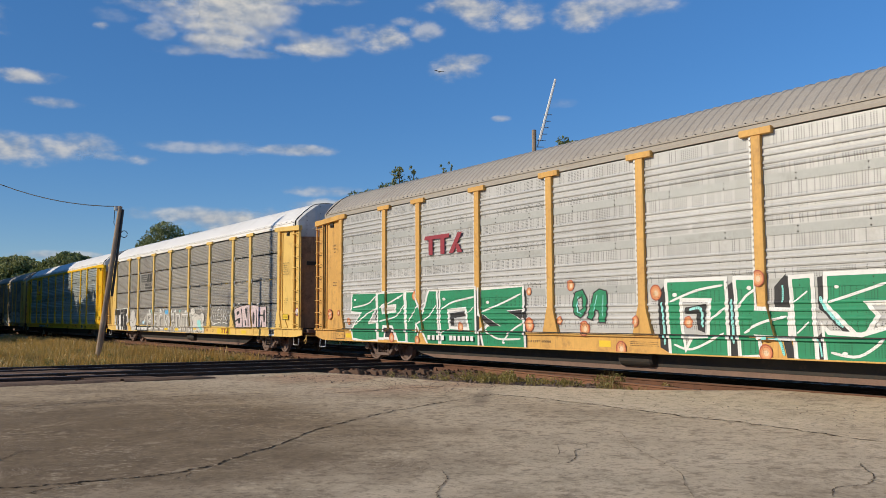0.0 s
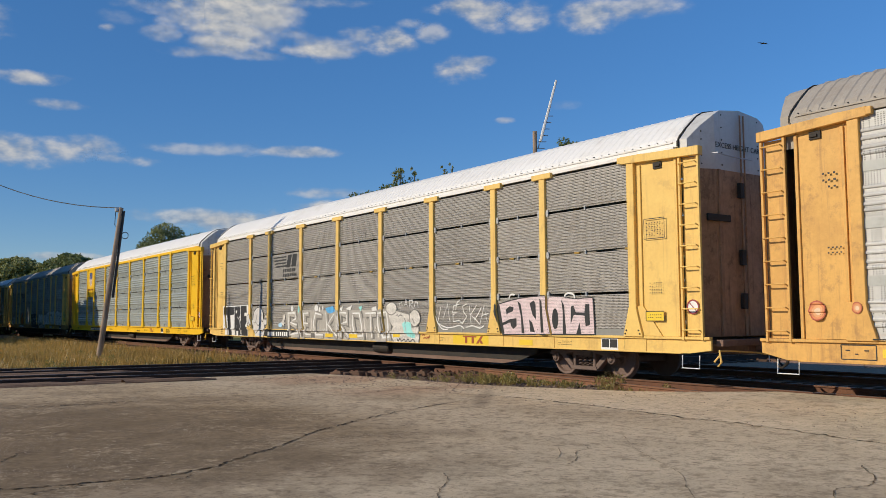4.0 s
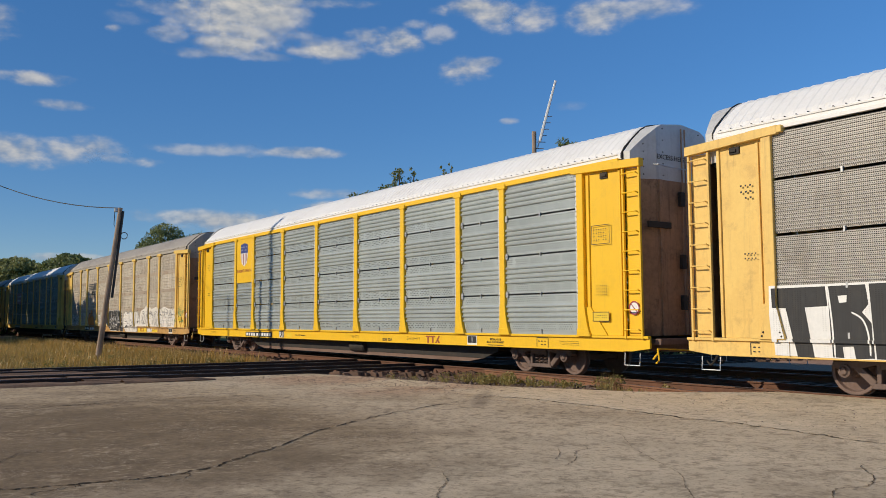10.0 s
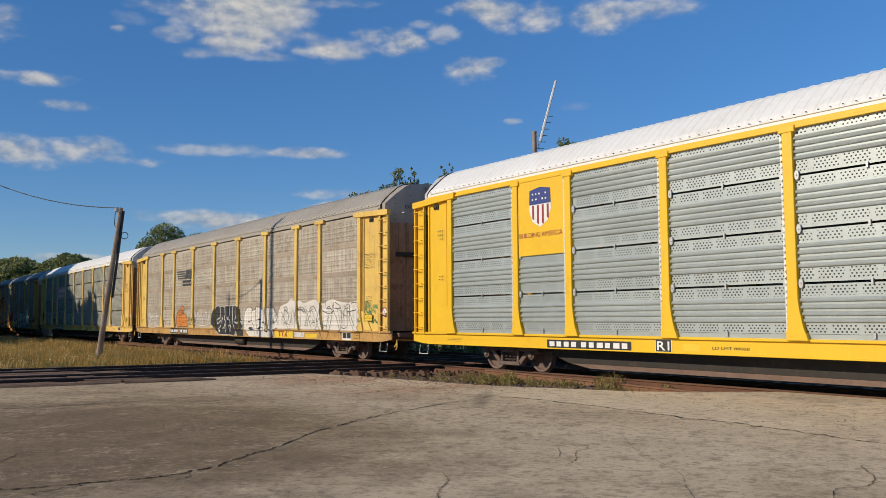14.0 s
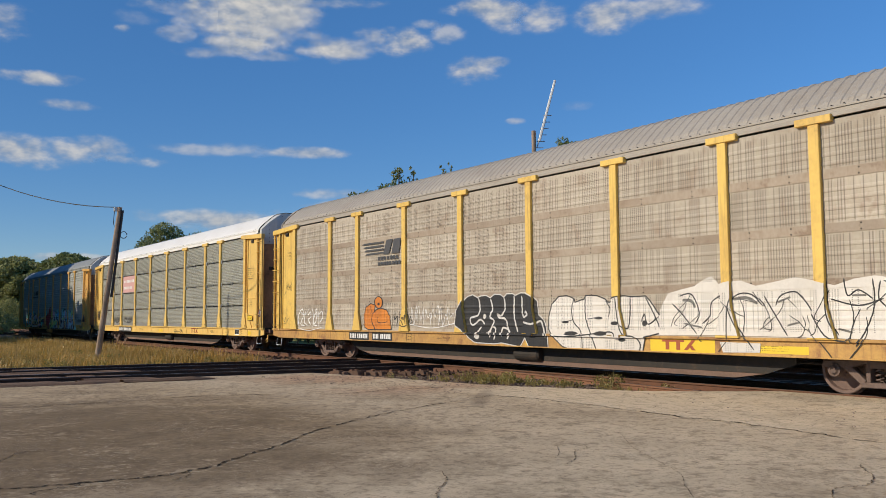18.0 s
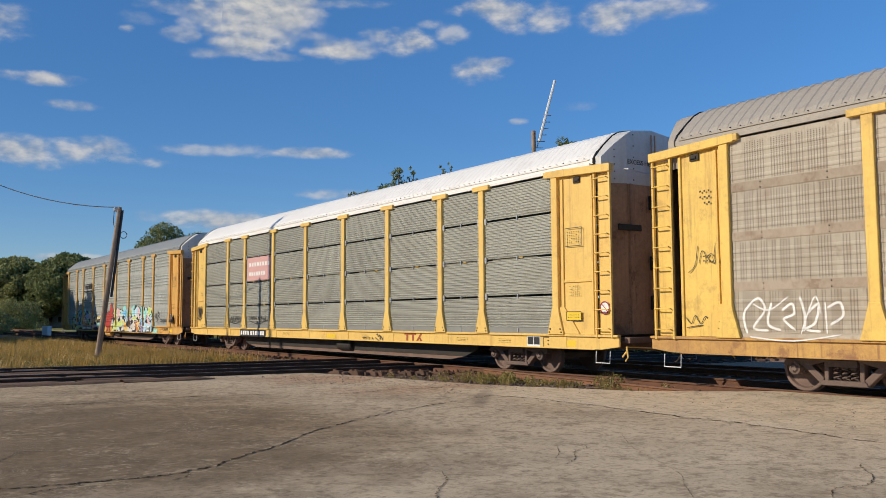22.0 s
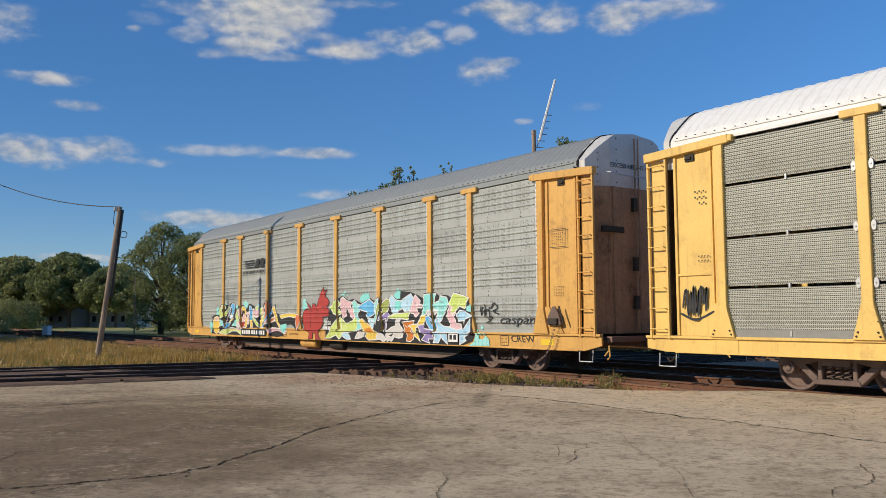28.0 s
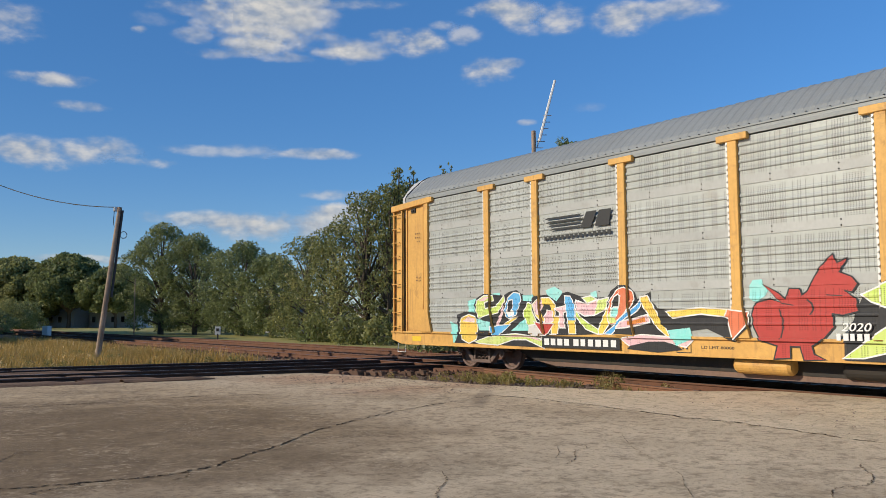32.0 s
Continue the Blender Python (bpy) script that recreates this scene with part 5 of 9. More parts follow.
make_track("main line track with rusty rails on brown ballast", pose(-330, MID, 0), 400, 285, 330)
make_track("second track with rusty rails beyond the main line", pose(-330, MID + 4.3, 0), 400, 300, 318)
SKEW = math.tan(radians(8.5))     # the crossing tracks run a little askew
for x in (-21.55, -25.1):
    make_track("crossing track with rusty rails and dark ties", pose(x - SKEW * 52.4, -40, 0, 0, 0, 81.5), 132, 44, 80, RAIL_SHADED, BALLAST_DARK)

# leaning wooden pole with its cable
POLE_FOOT, POLE_TOP = Vector((-34.36, 8.14, -0.3)), Vector((-33.93, 8.75, 5.72))
pole = thing("utility_pole", "leaning grey weathered wooden pole with a cable", "pole")
bm = bmesh.new()
tube(bm, [POLE_FOOT + (POLE_TOP - POLE_FOOT) * k / 6 for k in range(7)], [0.115 - 0.006 * k for k in range(7)], 12)
part("shaft", bm, WOOD_POLE, pole, smooth=False)
bm = bmesh.new()
far_end = bearing(-260, 151, 46)
pts = [POLE_TOP.lerp(far_end, k / 20) - Vector((0, 0, 1.4 * 4 * (k / 20) * (1 - k / 20))) for k in range(21)]
tube(bm, pts, 0.018, 5)
part("cable", bm, WIRE, pole, "sagging black cable")
bm = bmesh.new()
side = RIGHT * 0.17
tube(bm, [POLE_FOOT.lerp(POLE_TOP, 0.42) + side * 1.1, POLE_FOOT.lerp(POLE_TOP, 0.98) + side * 0.7], 0.05, 8)
part("conduit", bm, WIRE, pole, "dark conduit pipe")
bm = bmesh.new()
loop_at = POLE_FOOT.lerp(POLE_TOP, 0.82) + RIGHT * 0.30
tube(bm, [loop_at + RIGHT * (0.13 * math.cos(q * 0.5)) + UP * (0.13 * math.sin(q * 0.5)) for q in range(13)], 0.016, 5)
part("wire_loop", bm, WIRE, pole)
bm = bmesh.new()
tube(bm, [POLE_TOP - RIGHT * 0.22 - UP * 0.10, POLE_TOP - RIGHT * 0.26 - UP * 0.65, POLE_TOP - RIGHT * 0.18 - UP * 0.8], 0.014, 5)
part("wire_drop", bm, WIRE, pole)
bm = bmesh.new()
box(bm, -0.07, 0.07, -0.07, 0.07, -0.08, 0.08)
part("insulator", bm, GALV, pole, at=Matrix.Translation(POLE_TOP - RIGHT * 0.17 - UP * 0.08), bevel=0.02)

# tall thin mast and tilted antenna behind the train
mast = thing("antenna_mast", "grey mast with a tilted white whip antenna", "antenna")
bm = bmesh.new()
m0, m1 = bearing(945, 232, 42), bearing(945, 232, 42)
tube(bm, [(m0.x, m0.y, -0.3), m0], 0.11, 10)
part("post", bm, WOOD_POLE, mast)
a0, a1 = bearing(955, 250, 42), bearing(983, 142, 42)
bm = bmesh.new()
tube(bm, [a0, a1], [0.075, 0.06], 6)
part("whip", bm, PAINT_WHITE, mast, "white tilted whip")

side_a, side_b = bearing(951, 262, 42), bearing(966, 205, 42)
bm = bmesh.new()
tube(bm, [side_a, side_b], 0.03, 5)
part("side_rail", bm, GALV, mast)
for k in range(6):
    bm = bmesh.new()
    tube(bm, [side_a.lerp(side_b, k / 5) - RIGHT * 0.10, side_a.lerp(side_b, k / 5) + RIGHT * 0.32], 0.022, 5)
    part("rung", bm, GALV, mast)

# old rail lying beside the main line
old = thing("old_rail", "orange brown rusted rail beside the main line", "rail")
L0, L1 = Vector((-18.3, 14.42, -0.02)), Vector((-10.3, 13.84, -0.085))
part("rail", rail_mesh((L1 - L0).length, "old_rail", RAIL_OLD), None, old, at=Matrix.Translation(L0) @ (L1 - L0).to_track_quat("X", "Z").to_matrix().to_4x4())
# joint bars, bolts and scrap iron where the tracks meet
rd = random.Random(31)
for x, y, ln, turn in ((-19.9, 14.25, 1.1, 4), (-18.6, 14.2, 0.9, -3), (-20.6, 13.7, 0.8, 81), (-20.4, 12.6, 0.8, 82), (-17.4, 13.55, 1.5, 24), (-18.1, 13.35, 1.2, 12), (-16.9, 13.95, 0.9, -14)):
    scrap = thing("joint_bar", "rusty iron joint bar lying by the rail", "rail part", "joint bars by the crossing", at=pose(x, y, -0.17, rd.uniform(-12, 12), 0, turn))
    bm = bmesh.new()
    slab(bm, [(-ln / 2, -0.05), (ln / 2, -0.05), (ln / 2, 0.06), (ln / 2 - 0.05, 0.09), (-ln / 2 + 0.05, 0.09), (-ln / 2, 0.06)], -0.035, 0.035)
    part("bar", bm, RAIL_RUST, scrap, bevel=0.012)
    for k in range(4):
        bm = bmesh.new()
        lathe(bm, [(0.0, -0.075), (0.028, -0.07), (0.028, -0.03), (0.0, -0.03)], "y", (-ln * 0.36 + ln * 0.24 * k, 0, 0.02), seg=6)
        part("bolt", bm, RAIL_RUST, scrap)
for x, y, ln, turn in ((-17.7, 13.2, 1.9, 33), (-18.9, 12.9, 1.4, 8), (-19.2, 12.2, 1.0, 60)):
    old_tie = thing("old_tie", "broken weathered tie lying in the ballast", "tie", "old ties by the crossing", at=pose(x, y, -0.19, rd.uniform(-8, 8), rd.uniform(-3, 3), turn))
    bm = bmesh.new()
    slab(bm, [(-ln / 2, -0.07), (ln / 2, -0.08), (ln / 2 - 0.1, 0.07), (0.1, 0.085), (-ln / 2 + 0.06, 0.06)], -0.1, 0.1)
    part("timber", bm, TIE_WOOD, old_tie, bevel=0.015)

# stubs of ties and clips that stick out of the ballast beside the crossing rail
for k in range(20):
    f = k / 19
    x, y = -20.35 + 2.4 * f + rd.uniform(-0.08, 0.08), 10.95 + 2.75 * f + rd.uniform(-0.05, 0.05)
    stub = thing("tie_stub", "broken rust-brown tie end beside the rail", "tie", "tie ends at the crossing", at=pose(x, y, -0.12 + rd.uniform(-0.02, 0.03), rd.uniform(-6, 6), rd.uniform(-8, 8), 8 + rd.uniform(-10, 10)))
    bm = bmesh.new()
    ln = rd.uniform(0.16, 0.34)
    slab(bm, [(-ln, -0.08), (ln, -0.08), (ln - 0.04, 0.05), (0.03, 0.07), (-ln + 0.03, 0.045)], -0.075, 0.075)
    part("timber", bm, TIE_WOOD, stub, bevel=0.012)
    bm = bmesh.new()
    box(bm, -0.05, 0.05, -0.04, 0.04, 0.05, 0.10)
    part("clip", bm, RAIL_RUST, stub, bevel=0.008)

# timbers laid along the rails where the street crosses
def plank(parent, x0, x1, ya, yb, seed):
    """A worn timber with a wavy, sagging top and ragged end, along the crossing rails."""
    r = random.Random(seed)
    bm = bmesh.new()
    n_ = max(4, int((yb - ya) / 0.6))
    rows = []
    tilt = r.uniform(-0.025, 0.012)
    for k in range(n_ + 1):
        y = ya + (yb - ya) * k / n_
        end = 1.0 if k < n_ else 0.55
        xs = SKEW * (y - 12.4)
        w0, w1 = x0 + 0.02 * noise.noise(Vector((seed, y * 0.9, 0))), x1 + 0.03 * noise.noise(Vector((seed, y * 1.1, 5)))
        h = 0.035 * noise.noise(Vector((seed * 3.1, y * 0.5, 3))) + tilt - 0.045 - (0.05 if k == n_ else 0)
        mid = (w0 + w1) / 2
        rows.append([bm.verts.new((xs + mid + (c - mid) * end, y, z)) for c, z in ((w0, -0.25), (w0, h - 0.03), (w0 + 0.04, h), (mid, h + 0.008), (w1 - 0.05, h - 0.004), (w1, h - 0.045), (w1, -0.25))])
    for a_, b_ in zip(rows, rows[1:]):
        for k in range(6):
            bm.faces.new((a_[k], a_[k + 1], b_[k + 1], b_[k]))
    bm.faces.new(rows[-1])
    bm.normal_update()
    return part("plank", bm, CROSS_WOOD, parent)


crossing = thing("street_crossing", "weathered brown timbers laid along the rails at a street crossing", "crossing", kind="structure")
seed_ = 0
for x0, x1, y1, cnt in ((-20.72, -19.5, 7.2, 3), (-22.20, -20.95, 6.3, 4), (-24.28, -22.42, 6.9, 5), (-25.74, -24.50, 5.2, 4), (-27.4, -25.97, 5.6, 4)):
    w = (x1 - x0) / cnt
    for k in range(cnt):
        ya = -14.0
        while ya < y1 - 1:
            seed_ += 1
            yb = min(ya + random.uniform(4.0, 5.5), y1 + random.uniform(-0.9, 0.5))
            plank(crossing, x0 + w * k + 0.015, x0 + w * (k + 1) - 0.015, ya, yb, seed_)
            ya = yb + random.uniform(0.02, 0.15)

# poles and trees on the camera's side, out of view, that shade the passing cars
for (sx, sz, rad), nm in zip(((-31.1, 16.0, 0.17), (-35.55, 12.9, 0.09)), ("street_pole", "street_pole")):
    k_ = 20.0
    bx_, by_ = sx - k_ * math.sin(radians(SUN_AZ)), SIDE - k_ * math.cos(radians(SUN_AZ))
    po = thing(nm, "tall wooden pole beside the street", "pole", at=pose(bx_, by_, -0.25))
    bm = bmesh.new()
    tube(bm, [(0, 0, 0), (0, 0, sz * 0.5), (0, 0, sz)], [rad, rad * 0.9, rad * 0.8], 12)
    part("shaft", bm, WOOD_POLE, po)
for i, (tx, ty, th) in enumerate(((-69, -1.5, 10.5), (-75, 1.0, 13.5), (-78, -1.0, 14.5), (-85, 0.0, 15.5), (-94, 1.0, 16), (-104, 2.0, 16), (-115, 2.5, 16))):
    tree("tree", "broad street tree with dense green leaves", (tx, ty, -0.25), th, 5.4, LEAF_OLIVE, 60 + i, low=0.04, leaf=0.34, per=62, clumps=52, group="street trees")

# second row, unseen, added to block the sky and deepen the cars' shade
for i, (tx, ty, th) in enumerate(((-64.5, 2.4, 9.4), (-70.5, 3.4, 9.4), (-79, 4.4, 10.2), (-86, 5.2, 12.5), (-93, 6.0, 14), (-101, 7.0, 14.5), (-110, 8.0, 15), (-120, 9.0, 15))):
    tree("tree", "unseen dense tree with leaves down to the ground, added for shade", (tx, ty, -0.25), th, 3.9, LEAF_DARK, 80 + i, low=0.0, leaf=0.32, per=66, clumps=60, group="street trees")

TREES = (
    # bearing, distance, height, spread, leaves, seed
    (30, 172, 13.6, 7.8, LEAF_OLIVE, 1), (122, 165, 13.9, 7.0, LEAF_DARK, 2), (-60, 178, 14.2, 8.0, LEAF_OLIVE, 3), (205, 158, 11.6, 5.8, LEAF_DARK, 4),
    (285, 92, 12.4, 4.6, LEAF_DARK, 5), (345, 88, 10.8, 4.2, LEAF_DARK, 6), (430, 80, 9.3, 4.2, LEAF_DARK, 7), (480, 74, 7.6, 3.4, LEAF_DARK, 8),
    (545, 64, 8.4, 3.2, LEAF_AUTUMN, 9), (600, 58, 8.8, 3.2, LEAF_AUTUMN, 10), (648, 54, 10.6, 2.9, LEAF_AUTUMN, 11), (690, 53, 11.0, 2.4, LEAF_AUTUMN, 19), (704, 54, 12.35, 1.15, LEAF_AUTUMN, 12), (731, 54, 12.45, 1.0, LEAF_AUTUMN, 20), (718, 55, 11.3, 2.4, LEAF_OLIVE, 21),
    (770, 54, 11.2, 3.0, LEAF_OLIVE, 13), (786, 54, 12.55, 0.9, LEAF_OLIVE, 22), (799, 54, 12.75, 0.6, LEAF_OLIVE, 23), (850, 55, 10.8, 3.8, LEAF_DARK, 14), (1008, 55, 14.5, 2.6, LEAF_DARK, 15), (1120, 56, 12, 4.2, LEAF_OLIVE, 16), (1300, 58, 12, 4.4, LEAF_DARK, 17), (1480, 60, 12, 4.6, LEAF_OLIVE, 18))
for px, dist, h, sp_, mt, sd in TREES:
    p = bearing(px, 580, dist)
    tree("tree", "broad leafy tree with green summer foliage", (p.x, p.y, -0.25), h * 0.95, sp_, mt, sd, low=0.03 if 500 < px < 720 else ((0.36 if px > 100 else 0.20) if px < 240 else 0.12), per=120 if dist > 150 else (330 if px < 700 else 520), leaf=0.30 if dist > 150 else (0.12 if px < 500 else 0.10), clumps=170 if dist > 150 else (78 if px < 720 else 50),
         clump=(0.13, 0.27) if dist > 150 else ((0.13, 0.27) if px < 720 else (0.10, 0.22)))

for i, (px, dist, h, sp_) in enumerate(((-50, 108, 3.2, 2.6), (-10, 104, 2.6, 2.4), (12, 150, 4.6, 4.2), (40, 152, 4.6, 3.6), (300, 112, 3.2, 2.6), (345, 104, 3.0, 2.4), (400, 96, 3.4, 2.6), (440, 84, 2.6, 2.2), (505, 70, 2.4, 1.8), (560, 58, 2.0, 1.5), (620, 52, 1.9, 1.5), (670, 50, 1.7, 1.3),
                                          # added row, not known to grow here: darkens the gaps under the cars
                                          *((800 + 62 * k, 36 + 3 * (k % 3), 2.3 + 0.3 * (k % 2), 2.1) for k in range(14)))):
    p = bearing(px, 580, dist)
    tree("shrub", "dense green shrub at the edge of the trees", (p.x, p.y, -0.25), h, sp_, (LEAF_DARK, LEAF_OLIVE, LEAF_AUTUMN)[i % 3], 90 + i, low=0.02, per=230, leaf=0.13, clumps=22, group="shrubs")

# the train
STYLE = (
    ("autorack car with tan roof, galvanised panels and green graffiti", YELLOW_ORANGE, ROOF_TAN, PANEL_SILVER, "ridge", True),
    ("autorack car with white roof, grey mesh panels and white tags", YELLOW_OLD, ROOF_WHITE, PANEL_FINE, "fine", True),
    ("bright yellow autorack car with white roof and new galvanised panels", YELLOW_NEW, ROOF_WHITE, PANEL_BRIGHT, "bright", False),
    ("dirty beige autorack car with tan roof and white tags", YELLOW_DIRTY, ROOF_TAN, PANEL_DIRTY, "flat", True),
    ("yellow framed autorack car with white roof and clean grey mesh panels", YELLOW_OLD, ROOF_WHITE, PANEL_FINE_COOL, "fine", True),
    ("last autorack car with grey roof and colourful graffiti", YELLOW_ORANGE, ROOF_GREY, PANEL_GREY, "split", True))
CENTRES = [129.15, 100.6, 72.17, 43.5, 15.15, -13.6]
CARS = [autorack(*st) for st in STYLE]


# ---- markings and graffiti on the near sides ----
PAINT_Y = NEAR - 0.098


def lines(car, mt, rows, width, y, name="spray_line", smooth=True):
    for k, pts in enumerate(rows):
        bm = bmesh.new()
        stroke(bm, curve_pts(pts, 5) if smooth and len(pts) > 2 else pts, width, y - 0.0003 * k)
        part(name, bm, mt, car)


def placard(car, x0, x1, z0, z1, back, ink, rows, cols, y=NEAR - 0.035, border=True):
    """A framed stencil block with unreadable rows."""
    if back:
        patch(car, [(x0, z0), (x1, z0), (x1, z1), (x0, z1)], back, y, "placard")
    y -= 0.004
    if border:
        lines(car, ink, [[(x0, z0), (x1, z0)], [(x1, z0), (x1, z1)], [(x1, z1), (x0, z1)], [(x0, z1), (x0, z0)]], 0.025, y, "placard_border", False)
    if rows:
        m = (x1 - x0) * 0.1
        bars(car, ink, x0 + m, x1 - m, z0 + m, z1 - m, cols, y, rows, "placard_text")


def number_board(car, x0, x1, z0, z1, back=PAINT_BLACK, lift=PAINT_Y - 0.055):
    z1 = min(z1, 0.925) if lift > NEAR else z1
    patch(car, [(x0, z0), (x1, z0), (x1, z1), (x0, z1)], back, lift, "number_board")
    h = (z1 - z0) * 0.10
    m = x0 + (x1 - x0) * 0.42
    bars(car, PAINT_WHITE, x0 + 0.06, m - 0.08, z0 + h, z1 - h, 4, lift - 0.004)
    bars(car, PAINT_WHITE, m, x1 - 0.05, z0 + h, z1 - h, 6, lift - 0.004)


def horse_logo(car, x0, x1, z0, z1, mt, y=NEAR - 0.055, name_rows=2):
    """Railway emblem as plain shapes: a fan of bars and a dark block, with bars for the name."""
    w, h = x1 - x0, z1 - z0
    top = z0 + h * 0.45
    for k in range(4):
        z = top + (z1 - top) * (k + 0.25) / 4
        patch(car, [(x0 + w * 0.03 * (3 - k), z), (x0 + w * 0.56, z), (x0 + w * 0.58, z + h * 0.065), (x0 + w * 0.06 + w * 0.03 * (3 - k), z + h * 0.065)], mt, y, "emblem_bar")
    a = x0 + w * 0.56
    patch(car, [(a, top), (a + w * 0.15, top), (a + w * 0.24, z1), (a + w * 0.09, z1)], mt, y, "emblem_block")
    patch(car, [(a + w * 0.21, top), (a + w * 0.40, top), (a + w * 0.44, z1), (a + w * 0.27, z1)], mt, y, "emblem_block")
    if name_rows == 2:
        bars(car, mt, x0 + w * 0.42, x1 - w * 0.05, z0 + h * 0.20, z0 + h * 0.40, 7, y, name="name_bar")
        bars(car, mt, x0 + w * 0.42, x1, z0, z0 + h * 0.19, 8, y, name="name_bar")
    else:
        bars(car, mt, x0, x1, z0 + h * 0.10, z0 + h * 0.30, 15, y, name="name_bar")


def leasing_mark(car, x0, x1, z0, z1, mt, y=NEAR - 0.055):
    """Owner's mark as plain red shapes."""
    w, h = x1 - x0, z1 - z0
    t = h * 0.20
    patch(car, [(x0, z1 - t), (x0 + w * 0.66, z1 - t), (x0 + w * 0.68, z1), (x0 + w * 0.02, z1)], mt, y, "mark")
    for a in (0.12, 0.44):
        patch(car, [(x0 + w * a, z0), (x0 + w * (a + 0.11), z0), (x0 + w * (a + 0.11), z1 - t), (x0 + w * a, z1 - t)], mt, y, "mark")
    patch(car, [(x0 + w * 0.66, z0), (x0 + w * 0.77, z0), (x0 + w, z1), (x0 + w * 0.89, z1)], mt, y, "mark")
    patch(car, [(x0 + w * 0.88, z0), (x0 + w, z0), (x0 + w * 0.90, z0 + h * 0.45), (x0 + w * 0.83, z0 + h * 0.38)], mt, y, "mark")


def end_stencils(car, side, square=True):
    """Door stencils, clearance block, yellow placard and ban sign on an end bay; side -1 or 1."""
    if side > 0:
        placard(car, 12.14, 12.68, 3.02, 3.44, None, PAINT_BLACK, 4, 6)
        bars(car, PAINT_BLACK, 12.25, 12.6, 1.85, 2.12, 6, NEAR - 0.035, 4)
        if not square:
            return
        placard(car, 12.14, 12.62, 1.30, 1.50, SIGN_YELLOW, PAINT_BLACK, 2, 7)
        patch(car, blob(13.32, 1.58, 0.15, 0.15, 20), PAINT_WHITE, NEAR - 0.0, "ban_sign")
        bm = bmesh.new()
        stroke(bm, blob(13.32, 1.58, 0.135, 0.135, 20) + [(13.455, 1.58)], 0.03, NEAR - 0.006)
        stroke(bm, [(13.23, 1.67), (13.41, 1.49)], 0.03, NEAR - 0.006)
        part("ban_ring", bm, PAINT_RED, car)
    else:
        bars(car, PAINT_BLACK, -12.35, -12.05, 2.42, 2.60, 4, NEAR - 0.035, 2)
        bars(car, PAINT_BLACK, -12.40, -12.1, 3.55, 3.9, 3, NEAR - 0.035, 3)


def sill_stencils(car, items, y=NEAR + 0.002):
    """Small blocks of stencil rows along the sill: (x, width, kind)."""
    for x, w, kind in items:
        if kind == "rows":
            bars(car, PAINT_BLACK, x, x + w * 0.8, 0.73, 0.85, max(6, int(w / 0.028)), y, 3)
        elif kind == "board":
            patch(car, [(x, 0.66), (x + w, 0.66), (x + w, 0.92), (x, 0.92)], PAINT_WHITE, y, "test_board")
            for k in (0, 1):
                patch(car, [(x + w * (0.05 + 0.48 * k), 0.72), (x + w * (0.47 + 0.48 * k), 0.72), (x + w * (0.47 + 0.48 * k), 0.90), (x + w * (0.05 + 0.48 * k), 0.90)], PAINT_BLACK, y - 0.004, "test_field")
        elif kind == "yellow":
            patch(car, [(x, 0.70), (x + w, 0.70), (x + w, 0.84), (x, 0.84)], SIGN_YELLOW, y, "yellow_patch")
        elif kind == "plate":
            placard(car, x, x + w, 0.66, 0.90, None, PAINT_BLACK, 2, 3, y)
        else:
            write(car, kind, PAINT_BLACK, x, x + w * 0.75, 0.75, 0.805, y)


def end_words(car):
    """EXCESS HEIGHT CAR on the leading end's bright sheet."""
    me = text_mesh("EXCESS HEIGHT CAR", PAINT_BLACK)
    co = np.empty(len(me.vertices) * 3)
    me.vertices.foreach_get("co", co)
    co = co.reshape(-1, 3)
    lo, hi = co.min(0), co.max(0)
    u, v = (co[:, 0] - lo[0]) / (hi[0] - lo[0]), (co[:, 1] - lo[1]) / (hi[1] - lo[1])
    me.vertices.foreach_set("co", np.stack([13.468 + co[:, 2], -0.82 + 1.5 * u, 4.86 + 0.11 * v], 1).ravel())
    ob = new("lettering", me)
    ob.parent = car


(car_a, _), (car_b, _), (car_c, _), (car_d, _), (car_e, _), (car_f, _) = CARS
for cr in (car_a, car_b, car_c, car_d, car_e, car_f):
    end_stencils(cr, 1, cr is not car_f)
    end_stencils(cr, -1)
    end_words(cr)

PAINT_SKY = spray("pale blue spray paint", (0.38, 0.66, 0.88), (0.66, 0.84, 0.90))
PAINT_VERMILION = spray("orange red spray paint", (0.72, 0.16, 0.06), (0.80, 0.38, 0.22))
PAINT_OLIVE = spray("olive green spray paint", (0.30, 0.38, 0.08), (0.45, 0.5, 0.14))
PAINT_BLUSH = spray("washed pink spray paint", (0.82, 0.68, 0.68), (0.74, 0.52, 0.54), kind="fine")
PAINT_EMBER = spray("dark red sprayed rim", (0.46, 0.10, 0.05), kind="ridge")
PAINT_GLOW = spray("orange sprayed disc", (0.72, 0.26, 0.10), kind="ridge")
PAINT_APRICOT = spray("apricot sprayed disc", (0.80, 0.40, 0.18), kind="ridge")
PAINT_PEACH = spray("peach sprayed disc", (0.86, 0.62, 0.40), kind="ridge")
PAINT_CHALK = spray("chalky white spray paint", (0.86, 0.81, 0.73), (0.70, 0.66, 0.60), kind="fine", dots=0.85)
PAINT_ASH = spray("ash grey spray paint", (0.56, 0.52, 0.455), (0.42, 0.39, 0.34), kind="fine", dots=0.75)
PAINT_WASH = spray("thin white spray paint", (0.80, 0.75, 0.68), (0.66, 0.61, 0.54), kind="flat", dots=0.85)
coats = {}


def next_coat(car):
    """Each coat of paint lies a little over those before it."""
    coats[car.name] = coats.get(car.name, 0) + 1
    return PAINT_Y - 0.00022 * coats[car.name]


